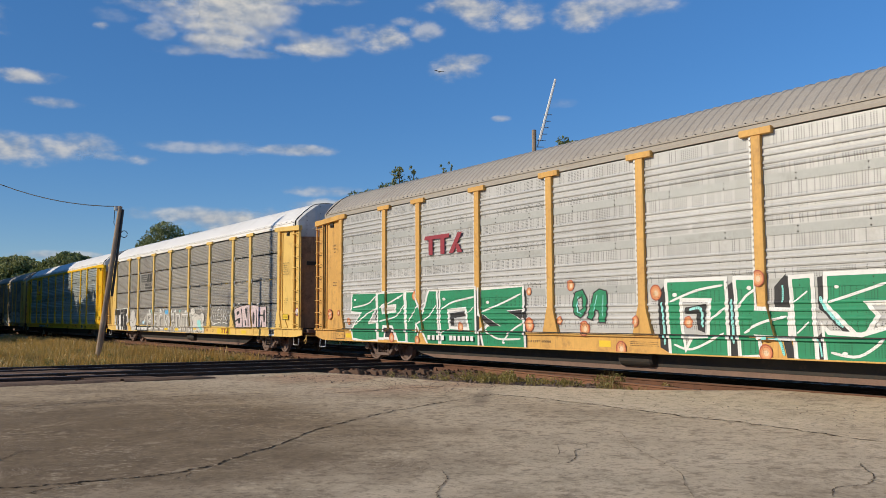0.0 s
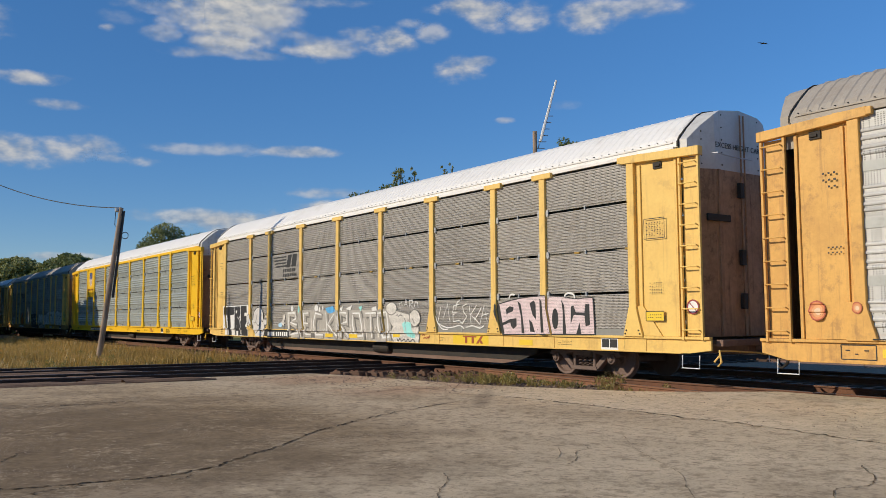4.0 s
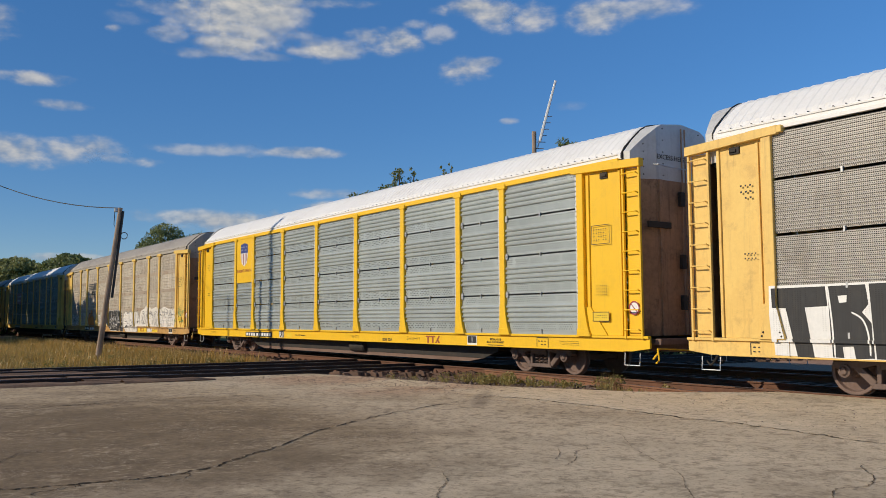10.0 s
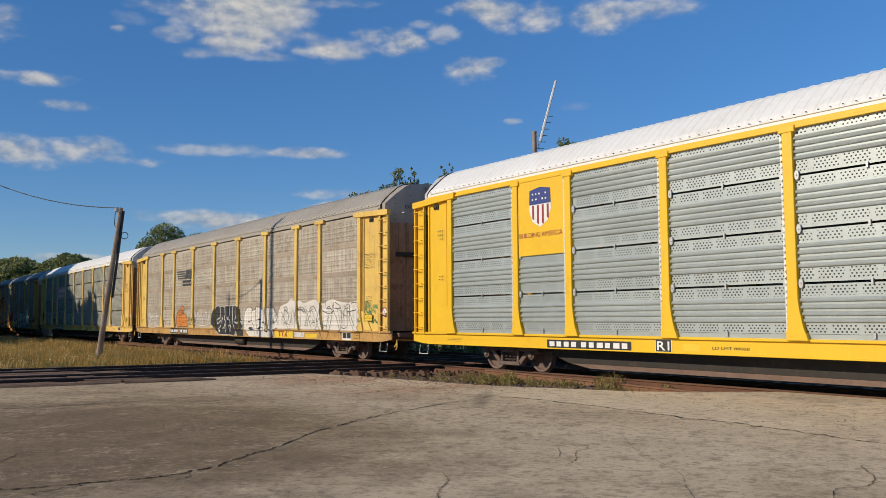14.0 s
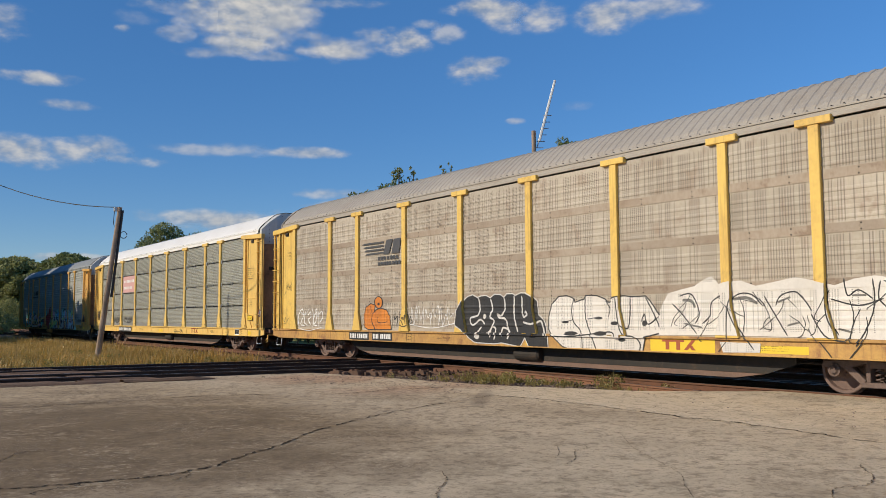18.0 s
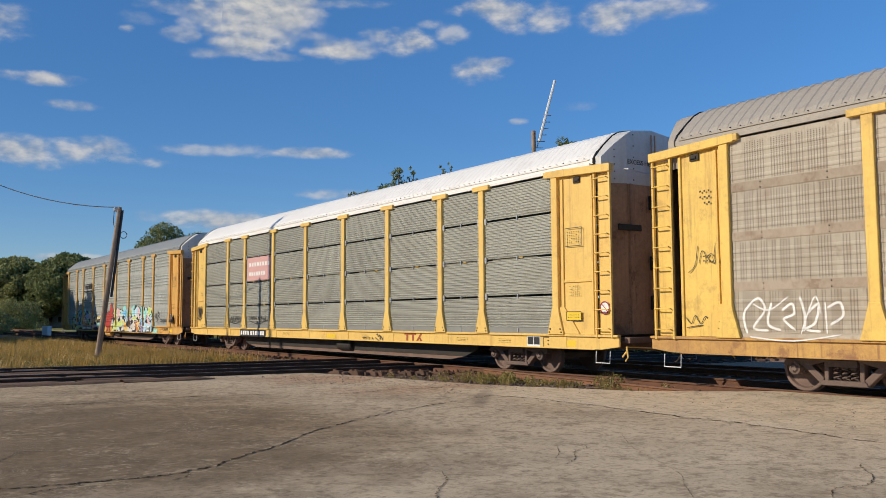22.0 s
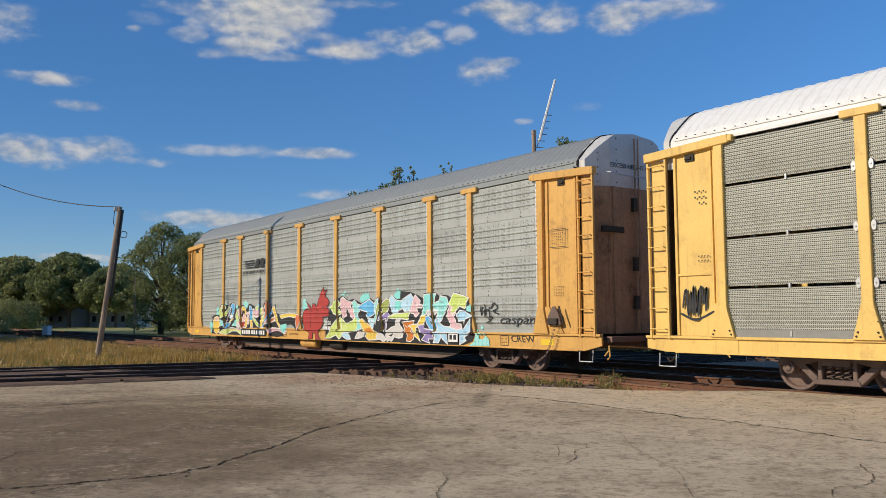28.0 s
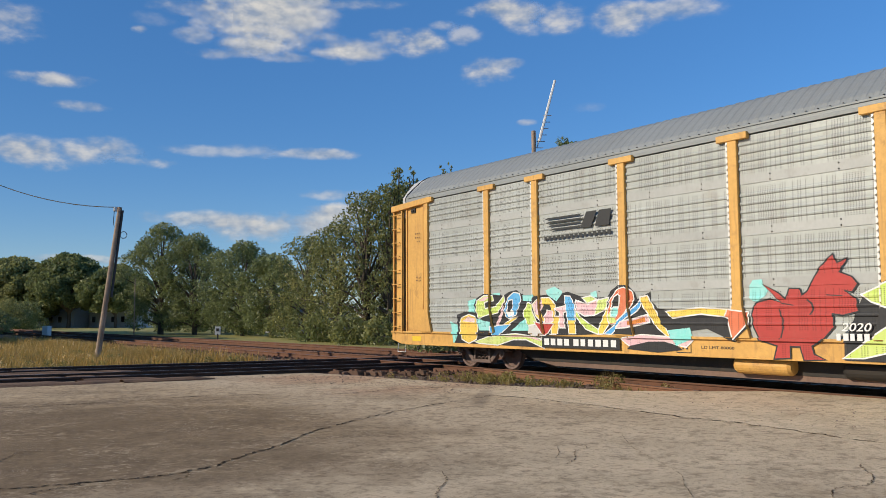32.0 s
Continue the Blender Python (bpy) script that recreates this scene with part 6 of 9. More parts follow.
def field(car, pts, mt, line=SPRAY_WHITE):
    """One field of spray paint over those before it, with a thin painted edge."""
    pts = list(pts)
    patch(car, pts, mt, next_coat(car), "paint_field")
    if line:
        bm = bmesh.new()
        outline(bm, pts, 0.155 if car is car_a and line is SPRAY_WHITE else 0.055, next_coat(car))
        part("paint_edge", bm, line, car)


def over(car, mt, rows, width, smooth=True):
    """Sprayed lines over the fields."""
    for pts in rows:
        bm = bmesh.new()
        stroke(bm, curve_pts(pts, 5) if smooth and len(pts) > 2 else pts, width, next_coat(car))
        part("spray_line", bm, mt, car)


# first car: large green block letters with white outline, small green pair, orange dots
field(car_a, ((-9.55, 2.12), (-9.41, 2.08), (-9.37, 0.7), (-9.54, 0.69)), SPRAY_BLACK, None)
field(car_a, ((-7.93, 2.11), (-7.74, 2.07), (-7.68, 0.66), (-7.87, 0.66)), SPRAY_BLACK, None)
field(car_a, ((-6.21, 2.11), (-6.01, 2.08), (-5.97, 0.6), (-6.16, 0.63)), SPRAY_BLACK, None)
field(car_a, ((-4.34, 2.11), (-4.14, 2.03), (-4.12, 0.62), (-4.31, 0.61)), SPRAY_BLACK, None)
field(car_a, ((-2.48, 2.11), (-2.33, 2.01), (-2.32, 0.59), (-2.46, 0.59)), SPRAY_BLACK, None)
field(car_a, ((1.81, 1.84), (2.06, 2.06), (2.13, 0.6), (1.84, 0.73)), SPRAY_BLACK, None)
field(car_a, ((3.47, 1.93), (3.72, 2.07), (3.79, 0.64), (3.49, 0.6)), SPRAY_BLACK, None)
field(car_a, ((4.5, 1.89), (4.71, 2.1), (4.87, 2.04), (4.85, 1.44), (4.49, 1.44)), SPRAY_BLACK, None)
field(car_a, ((4.09, 1.03), (4.75, 1), (4.92, 0.62), (4.72, 0.56), (4.64, 0.91), (4.12, 0.95)), SPRAY_BLACK, None)
field(car_a, ((5.34, 2.04), (5.53, 2.07), (5.51, 1.55), (6.09, 1), (5.84, 1.02), (5.34, 1.51)), SPRAY_BLACK, None)
field(car_a, ((5.26, 0.97), (5.43, 1.12), (5.47, 0.57), (5.28, 0.56)), SPRAY_BLACK, None)
field(car_a, ((-11.03, 2.13), (-9.55, 2.12), (-9.55, 1.65), (-10.04, 1.15), (-9.54, 1.19), (-9.51, 0.68), (-10.21, 0.64), (-10.99, 0.7), (-11.07, 0.96), (-10.4, 1.53), (-11.07, 1.57)), PAINT_GREEN, SPRAY_WHITE)
field(car_a, ((-9.41, 2.09), (-7.93, 2.11), (-7.84, 0.66), (-8.22, 0.65), (-8.44, 0.99), (-8.87, 1.1), (-9.1, 0.74), (-9.37, 0.75)), PAINT_GREEN, SPRAY_WHITE)
field(car_a, ((-7.77, 2.11), (-7.37, 2.1), (-6.87, 1.44), (-6.57, 2.11), (-6.21, 2.1), (-6.13, 0.61), (-6.61, 0.6), (-7.14, 1.23), (-7.26, 0.62), (-7.71, 0.64)), PAINT_GREEN, SPRAY_WHITE)
field(car_a, ((-6.01, 2.11), (-4.34, 2.11), (-4.31, 0.61), (-5.97, 0.62)), PAINT_GREEN, SPRAY_WHITE)
field(car_a, ((-4.14, 2.07), (-2.48, 2.11), (-2.47, 1.56), (-3.08, 1.53), (-2.47, 1.27), (-2.44, 0.59), (-4.04, 0.6), (-4.14, 0.94), (-3.85, 1.12), (-3.31, 1.13), (-4.13, 1.46)), PAINT_GREEN, SPRAY_WHITE)
field(car_a, ((2.06, 2.06), (3.43, 2.05), (3.46, 0.59), (2.13, 0.6)), PAINT_GREEN, SPRAY_WHITE)
field(car_a, ((3.7, 2.05), (4.07, 2.04), (4.11, 1.47), (4.75, 1.44), (4.74, 1), (4.1, 1.03), (4.15, 0.66), (3.77, 0.63)), PAINT_GREEN, SPRAY_WHITE)
field(car_a, ((4.86, 2.02), (5.2, 2.03), (5.24, 0.58), (4.92, 0.62)), PAINT_GREEN, SPRAY_WHITE)
field(car_a, ((5.52, 2.05), (6.82, 2.05), (6.8, 1.62), (6.13, 1.61), (6.33, 1.36), (6.08, 1.01), (5.51, 1.57)), PAINT_GREEN, SPRAY_WHITE)
field(car_a, ((5.43, 1.12), (5.49, 1.04), (6.08, 1.01), (6.78, 1.22), (6.75, 0.53), (5.47, 0.57)), PAINT_GREEN, SPRAY_WHITE)
field(car_a, ((-9, 1.66), (-8.41, 1.69), (-8.41, 1.59), (-8.97, 1.54)), PAINT_FADED, SPRAY_WHITE)
field(car_a, ((-8.93, 1.05), (-8.6, 1.04), (-8.44, 0.76), (-9, 0.76)), SPRAY_BLACK, SPRAY_WHITE)
field(car_a, ((-5.58, 1.52), (-4.85, 1.56), (-4.75, 1.09), (-5.53, 1.11)), PANEL_SILVER, SPRAY_WHITE)
field(car_a, ((-5.53, 1.47), (-4.85, 1.53), (-4.82, 1.39), (-5.32, 1.34), (-5.34, 1.13), (-5.5, 1.13)), SPRAY_BLACK, None)
field(car_a, ((-4.08, 1.43), (-3.36, 1.13), (-3.78, 1.12), (-4.08, 1.3)), SPRAY_BLACK, None)
field(car_a, ((-3.04, 1.51), (-2.49, 1.54), (-2.49, 1.3)), SPRAY_BLACK, None)
field(car_a, ((2.44, 1.66), (3.05, 1.64), (2.99, 1.02), (2.62, 1), (2.5, 0.78), (2.45, 1.14)), PANEL_SILVER, SPRAY_WHITE)
field(car_a, ((2.49, 1.54), (3.02, 1.61), (2.96, 1.04), (2.79, 1.1), (2.77, 1.41), (2.5, 1.41)), SPRAY_BLACK, None)
over(car_a, PAINT_CYAN, ([(1.9, 1.66), (1.95, 1.25), (1.96, 0.79)], [(2.6, 1.5), (2.88, 1.51), (2.91, 1.15)], [(3.58, 1.69), (3.6, 1.26), (3.6, 0.85)], [(4.67, 1.92), (4.66, 1.61)], [(5.37, 1.7), (5.48, 1.48), (5.77, 1.17)], [(5.32, 0.97), (5.37, 0.66)], [(4.24, 0.95), (4.53, 0.96), (4.65, 0.66)],), 0.055)
over(car_a, SPRAY_WHITE, ([(-10.99, 1.69), (-10.04, 1.8), (-9.55, 2.03)], [(-10.84, 1.13), (-10.04, 1.49), (-9.55, 1.62)], [(-9.34, 1.67), (-8.67, 1.83), (-7.96, 2.04)], [(-9.27, 1.23), (-8.34, 1.4), (-7.9, 1.74)], [(-7.65, 1.23), (-7.25, 1.59), (-6.75, 1.8)], [(-7.17, 1.15), (-6.58, 1.39), (-6.21, 1.71)], [(-5.96, 1.58), (-5.42, 1.78), (-4.37, 1.91)], [(-4.75, 1.46), (-4.35, 1.69)], [(-5.97, 0.92), (-5.42, 1.08)], [(-4.1, 1.51), (-3.44, 1.67), (-2.52, 1.94)], [(-3.27, 0.74), (-2.89, 1.03), (-2.47, 1.21)], [(-3.97, 1.02), (-3.46, 0.81), (-2.57, 0.82)], [(2.11, 1.66), (2.76, 1.87), (3.4, 1.96)], [(3.03, 1.26), (3.28, 1.42), (3.45, 1.53)], [(2.19, 0.8), (2.65, 0.72), (3.39, 1.04)], [(3.73, 1.52), (3.89, 1.73), (4.1, 1.86)], [(3.84, 1.05), (4.25, 1.24), (4.73, 1.36)], [(4.88, 1.61), (5.14, 1.8)], [(4.92, 1.06), (5.16, 1.26)], [(5.53, 1.6), (5.97, 1.73), (6.53, 1.9)], [(5.53, 0.74), (6.02, 0.69), (6.48, 0.99)],), 0.048)
field(car_a, blob(-10.84, 1.94, 0.07, 0.04, 14), SPRAY_WHITE, None)
field(car_a, blob(-8.21, 1.96, 0.06, 0.04, 14), SPRAY_WHITE, None)
field(car_a, blob(-5.82, 1.87, 0.08, 0.04, 14), SPRAY_WHITE, None)
field(car_a, blob(-3.86, 1.75, 0.07, 0.04, 14), SPRAY_WHITE, None)
field(car_a, blob(2.24, 1.8, 0.06, 0.04, 14), SPRAY_WHITE, None)
field(car_a, blob(3.98, 1.89, 0.05, 0.04, 14), SPRAY_WHITE, None)
field(car_a, blob(4.64, 1.34, 0.05, 0.03, 14), SPRAY_WHITE, None)
field(car_a, blob(5.78, 0.73, 0.05, 0.03, 14), SPRAY_WHITE, None)
field(car_a, blob(6.38, 1.2, 0.04, 0.04, 14), SPRAY_WHITE, None)
field(car_a, blob(-3.23, 0.71, 0.05, 0.03, 14), SPRAY_WHITE, None)
field(car_a, blob(5.68, 1.86, 0.04, 0.03, 14), SPRAY_WHITE, None)
field(car_a, ((-0.69, 1.7), (-0.59, 1.92), (-0.37, 1.97), (-0.25, 1.76), (-0.28, 1.5), (-0.44, 1.35), (-0.63, 1.42)), PAINT_GREEN, SPRAY_BLACK)
field(car_a, ((-0.21, 1.35), (-0.02, 1.88), (0.16, 1.97), (0.36, 1.92), (0.37, 1.56), (0.31, 1.25), (0.14, 1.25), (0.14, 1.5), (0.02, 1.53), (-0.07, 1.3)), PAINT_GREEN, SPRAY_BLACK)
over(car_a, PAINT_CYAN, ([(-0.52, 1.83), (-0.55, 1.53), (-0.42, 1.43)], [(0.08, 1.85), (-0.03, 1.5)], [(0.26, 1.85), (0.24, 1.37)],), 0.04)
field(car_a, ((-0.52, 1.76), (-0.41, 1.8), (-0.38, 1.57), (-0.48, 1.51)), PANEL_SILVER, SPRAY_BLACK)
for x, z, rr in ((-0.75, 2.09, 0.12), (-1.13, 1.28, 0.09), (-0.32, 1.10, 0.16), (1.76, 1.86, 0.15), (1.23, 1.27, 0.12), (4.22, 2.06, 0.14), (0.76, 0.68, 0.15), (2.58, 1.25, 0.11), (4.28, 0.70, 0.14), (-2.21, 1.18, 0.16), (-2.21, 1.99, 0.09),
                 (-12.59, 1.48, 0.16), (-11.84, 1.52, 0.09), (-11.25, 1.24, 0.11), (-7.3, 2.0, 0.13), (-5.05, 1.1, 0.12), (-8.6, 0.75, 0.14), (-7.2, 0.70, 0.12)):
    for k, mt in ((1.0, PAINT_EMBER), (0.86, PAINT_GLOW), (0.62, PAINT_APRICOT), (0.36, PAINT_PEACH)):
        field(car_a, blob(x + rr * 0.12 * (1 - k), z - rr * 0.12 * (1 - k), rr * k, rr * 1.12 * k, 16), mt, None)
leasing_mark(car_a, -6.74, -4.90, 3.14, 3.70, PAINT_RED)
bars(car_a, PAINT_WHITE, -6.62, -5.75, 0.70, 0.88, 4, NEAR - 0.05)
bars(car_a, PAINT_WHITE, -5.55, -4.40, 0.70, 0.88, 6, NEAR - 0.05)
sill_stencils(car_a, ((-12.2, 0.6, "plate"), (-11.5, 0.5, "yellow"), (-2.3, 1.1, "LD LMT 80000"), (0.1, 0.35, "yellow"), (1.0, 1.0, "rows"), (-10.7, 0.4, "rows"), (8.0, 0.5, "board"), (9.0, 0.8, "rows")))
lines(car_a, BLACK_STEEL, [[(-11.6, 1.0), (11.6, 1.0)]], 0.035, NEAR - 0.105, "trim_line", False)

# second car: black and white block tag, faded silver letters, thin white scribble, pink letters
number_board(car_b, -7.27, -5.28, 0.66, 0.925, lift=NEAR - 0.03)
field(car_b, ((-11.82, 1.94), (-10.74, 1.94), (-9.14, 1.96), (-9.12, 1.4), (-9.21, 0.65), (-11.78, 0.69), (-11.83, 1.41)), SPRAY_WHITE, None)
field(car_b, ((-11.78, 1.89), (-10.78, 1.9), (-10.75, 1.56), (-11.17, 1.54), (-11.03, 0.66), (-11.35, 0.67), (-11.54, 1.53), (-11.77, 1.54)), SPRAY_BLACK, None)
field(car_b, ((-10.74, 1.9), (-10.08, 1.91), (-10.03, 1.59), (-10.15, 1.45), (-10, 1.27), (-9.98, 0.69), (-10.3, 0.67), (-10.33, 0.88), (-10.52, 0.87), (-10.5, 0.68), (-10.7, 0.69)), SPRAY_BLACK, None)
field(car_b, ((-10.56, 1.73), (-10.4, 1.74), (-10.41, 1.62), (-10.54, 1.61)), SPRAY_WHITE, None)
over(car_b, SPRAY_WHITE, ([(-10.33, 1.45), (-10.15, 1.33), (-10.06, 1.08), (-10.05, 0.73)], [(-10.74, 1.91), (-10.68, 1.27), (-10.66, 0.69)], [(-10.06, 1.89), (-10, 1.27)],), 0.03)
field(car_b, ((-10.02, 1.92), (-9.38, 1.93), (-9.35, 1.64), (-9.6, 1.63), (-9.6, 1.5), (-9.37, 1.5), (-9.36, 1.25), (-9.54, 1.07), (-9.27, 1.02), (-9.24, 0.67), (-9.95, 0.68)), SPRAY_BLACK, None)
field(car_b, ((-9.15, 1.4), (-9.05, 1.56), (-8.95, 1.54), (-8.92, 1.37), (-8.66, 1.32), (-8.63, 1.54), (-8.52, 1.7), (-8.29, 1.81), (-8.01, 1.84), (-7.8, 1.74), (-7.68, 1.57), (-7.66, 1.37), (-7.39, 1.33), (-7.46, 1.48), (-7.39, 1.56), (-7.28, 1.41), (-7.16, 1.37), (-7.17, 1.18), (-7.32, 1.09), (-7.55, 1.16), (-7.52, 0.93), (-7.71, 0.67), (-8.48, 0.67), (-8.6, 0.91), (-8.66, 1.13), (-8.92, 1.17), (-8.96, 1.07), (-9.13, 1.15)), PAINT_BUFF, SPRAY_BLACK)
over(car_b, SPRAY_BLACK, ([(-8.4, 1.66), (-8.33, 1.37), (-8.47, 1.21), (-8.61, 1.25)], [(-7.86, 1.6), (-7.87, 1.37), (-7.72, 1.27), (-7.63, 1.39)], [(-8.34, 1.25), (-8.23, 1.13), (-8.03, 1.13), (-7.92, 1.27)], [(-8.45, 0.77), (-8.16, 0.92), (-7.7, 0.87)], [(-8.92, 1.37), (-8.99, 1.21), (-9.13, 1.17)], [(-7.33, 1.39), (-7.37, 1.2), (-7.26, 1.14)],), 0.03)
field(car_b, ((-7.58, 0.96), (-7.12, 0.97), (-6.44, 0.95), (-5.26, 0.96), (-4.63, 0.95), (-4.64, 0.68), (-5.81, 0.64), (-7.13, 0.69), (-7.59, 0.69)), SPRAY_BLACK, None)
field(car_b, ((-5.59, 1.62), (-4.48, 1.69), (-2.39, 1.66), (-1.39, 1.66), (-0.58, 1.65), (1.12, 1.64), (1.74, 1.67), (1.94, 1.57), (1.93, 1.02), (2.02, 0.585), (0.8, 0.585), (-1.25, 0.585), (-3.8, 0.585), (-4.63, 0.76), (-4.71, 0.97), (-5.41, 1.12)), PAINT_ASH, None)
field(car_b, ((-4.66, 1), (-4.32, 0.94), (-3.94, 0.91), (-3.54, 0.89), (-3.02, 0.83), (-3.15, 0.7), (-3.67, 0.7), (-4.63, 0.74)), PAINT_SLATE, None)
field(car_b, blob(-5.70, 1.42, 0.11, 0.13, 14, 0.3, 1), PAINT_CHALK, None)
field(car_b, blob(-5.80, 1.22, 0.14, 0.11, 14, 0.3, 2), PAINT_CHALK, None)
field(car_b, blob(-4.99, 1.74, 0.11, 0.12, 14), SPRAY_WHITE, None)
field(car_b, blob(-3.01, 1.75, 0.15, 0.12, 14), SPRAY_WHITE, None)
field(car_b, blob(-2.76, 1.7, 0.07, 0.09, 14), SPRAY_WHITE, None)
field(car_b, blob(-2.51, 1.75, 0.05, 0.09, 14), SPRAY_WHITE, None)
field(car_b, blob(-6.02, 1.13, 0.17, 0.09, 14, 0.35, 3), PAINT_SKY, None)
field(car_b, blob(-4.37, 1.72, 0.14, 0.14, 14), PAINT_CYAN, None)
field(car_b, ((-2.32, 1.74), (-1.77, 1.81), (-1.57, 1.62), (-1.96, 1.55), (-2.2, 1.59)), PAINT_BLUE, None)
field(car_b, ((-1.3, 1.69), (-1.05, 1.82), (-1.12, 1.62)), SPRAY_WHITE, None)
field(car_b, ((-0.9, 1.69), (-0.41, 1.82), (-0.54, 1.65)), SPRAY_WHITE, None)
field(car_b, ((0, 1.74), (0.25, 1.8), (0.16, 1.6)), PAINT_CYAN, None)
field(car_b, ((0.83, 1.71), (1.13, 1.76), (1.16, 1.63), (0.86, 1.61)), SPRAY_WHITE, None)
over(car_b, PAINT_SLATE, ([(-5.16, 0.7), (-5.22, 1.52), (-4.64, 1.51), (-4.55, 1.31), (-5.04, 1.17), (-4.47, 1.07), (-4.42, 0.78), (-5.05, 0.72)], [(-3.54, 1.51), (-3.92, 1.49), (-3.87, 0.76), (-3.4, 0.74)], [(-3.89, 1.15), (-3.55, 1.13)], [(-2.53, 1.44), (-2.98, 1.5), (-3.13, 1.15), (-2.99, 0.74), (-2.44, 0.74)], [(-2.19, 1.53), (-2.06, 0.7)], [(-1.58, 1.48), (-2.05, 1.11), (-1.41, 0.72)], [(-1.15, 0.7), (-1.22, 1.5), (-0.74, 1.5), (-0.7, 1.21), (-1.18, 1.12), (-0.63, 0.71)], [(-0.32, 1.48), (0.13, 1.48), (0.28, 1.1), (0.31, 0.76), (-0.13, 0.73), (-0.31, 1.1), (-0.32, 1.43)], [(0.52, 1.48), (1.16, 1.49)], [(0.83, 1.48), (0.89, 0.72)], [(1.38, 1.47), (1.81, 1.52), (1.9, 1.12), (1.93, 0.74), (1.58, 0.72), (1.43, 1.05), (1.38, 1.42)],), 0.36, False)
over(car_b, PAINT_ASH, ([(-5.24, 0.73), (-5.29, 1.55), (-4.71, 1.55), (-4.62, 1.34), (-5.11, 1.21), (-4.54, 1.1), (-4.49, 0.81), (-5.12, 0.75)], [(-3.61, 1.54), (-3.98, 1.53), (-3.94, 0.79), (-3.46, 0.77)], [(-3.96, 1.18), (-3.61, 1.17)], [(-2.59, 1.47), (-3.04, 1.53), (-3.2, 1.18), (-3.05, 0.77), (-2.5, 0.77)], [(-2.25, 1.56), (-2.12, 0.73)], [(-1.64, 1.51), (-2.11, 1.14), (-1.47, 0.75)], [(-1.2, 0.72), (-1.28, 1.53), (-0.79, 1.53), (-0.76, 1.24), (-1.24, 1.15), (-0.68, 0.74)], [(-0.37, 1.51), (0.08, 1.51), (0.23, 1.13), (0.26, 0.78), (-0.18, 0.76), (-0.36, 1.13), (-0.37, 1.46)], [(0.47, 1.51), (1.12, 1.51)], [(0.78, 1.5), (0.84, 0.74)], [(1.34, 1.5), (1.77, 1.55), (1.86, 1.14), (1.88, 0.77), (1.53, 0.75), (1.38, 1.08), (1.34, 1.45)],), 0.27, False)
over(car_b, SPRAY_WHITE, ([(-5.28, 0.77), (-5.34, 1.59), (-4.75, 1.59), (-4.67, 1.38), (-5.16, 1.25), (-4.59, 1.14), (-4.53, 0.85), (-5.16, 0.79)], [(-3.65, 1.58), (-4.03, 1.57), (-3.98, 0.83), (-3.5, 0.8)], [(-4, 1.22), (-3.66, 1.2)], [(-2.63, 1.51), (-3.08, 1.57), (-3.24, 1.22), (-3.09, 0.81), (-2.54, 0.81)], [(-2.29, 1.59), (-2.16, 0.77)], [(-1.68, 1.54), (-2.15, 1.18), (-1.51, 0.78)], [(-1.24, 0.76), (-1.31, 1.57), (-0.83, 1.57), (-0.79, 1.27), (-1.27, 1.18), (-0.71, 0.77)], [(-0.4, 1.55), (0.05, 1.54), (0.2, 1.16), (0.23, 0.82), (-0.21, 0.79), (-0.39, 1.16), (-0.4, 1.49)], [(0.44, 1.54), (1.09, 1.55)], [(0.75, 1.54), (0.81, 0.77)], [(1.31, 1.53), (1.74, 1.58), (1.83, 1.17), (1.86, 0.8), (1.51, 0.78), (1.35, 1.11), (1.31, 1.48)],), 0.075, False)
over(car_b, PAINT_CHALK, ([(-4.38, 0.91), (-4.24, 0.72)], [(-3.4, 1.41), (-3.38, 0.86)], [(-2.4, 1.04), (-2.33, 0.76)], [(-1.41, 1.46), (-1.38, 0.78)], [(-0.58, 1.4), (-0.51, 0.79)], [(0.35, 1.4), (0.5, 0.76)], [(1.15, 1.2), (1.25, 0.78)],), 0.13, False)
field(car_b, ((1.84, 1.57), (2.33, 1.6), (2.66, 1.54), (2.93, 1.5), (3.11, 1.44), (3.17, 1.09), (3.55, 1.13), (3.53, 0.585), (2.05, 0.585), (1.99, 0.96), (2.13, 1.12), (1.97, 1.27)), PAINT_CHALK, None)
field(car_b, blob(2.03, 1.68, 0.29, 0.18, 20, 0.06), PAINT_CHALK, PAINT_SLATE)
field(car_b, blob(3.33, 1.38, 0.27, 0.23, 20, 0.06), PAINT_CHALK, PAINT_SLATE)
field(car_b, ((2.63, 1.21), (2.79, 1.28), (3.11, 1.25), (3.16, 1.03), (3.34, 0.92), (3.28, 0.78), (2.91, 0.84), (2.72, 1.03)), PAINT_CYAN, None)
field(car_b, ((2.09, 0.9), (2.49, 0.89), (2.47, 0.81), (2.09, 0.81)), SIGN_YELLOW, None)
over(car_b, PAINT_SLATE, ([(2.29, 1.44), (2.38, 1.49), (2.44, 1.43), (2.54, 1.48), (2.67, 1.44)], [(2.77, 1.37), (2.83, 1.29), (2.81, 1.21)], [(2.95, 1.32), (3.08, 1.29)], [(3.2, 1.37), (3.29, 1.25), (3.38, 1.24)],), 0.03)
over(car_b, SPRAY_BLACK, ([(2.31, 0.78), (2.39, 0.69), (2.49, 0.77), (2.58, 0.69), (2.72, 0.76), (2.81, 0.68), (2.94, 0.76), (3.03, 0.68), (3.19, 0.75), (3.33, 0.66)],), 0.035)
over(car_b, PAINT_SLATE, ([(1.89, 1.02), (1.99, 0.79), (2.12, 0.67)], [(3.55, 1.13), (3.55, 0.86), (3.5, 0.62)],), 0.045)
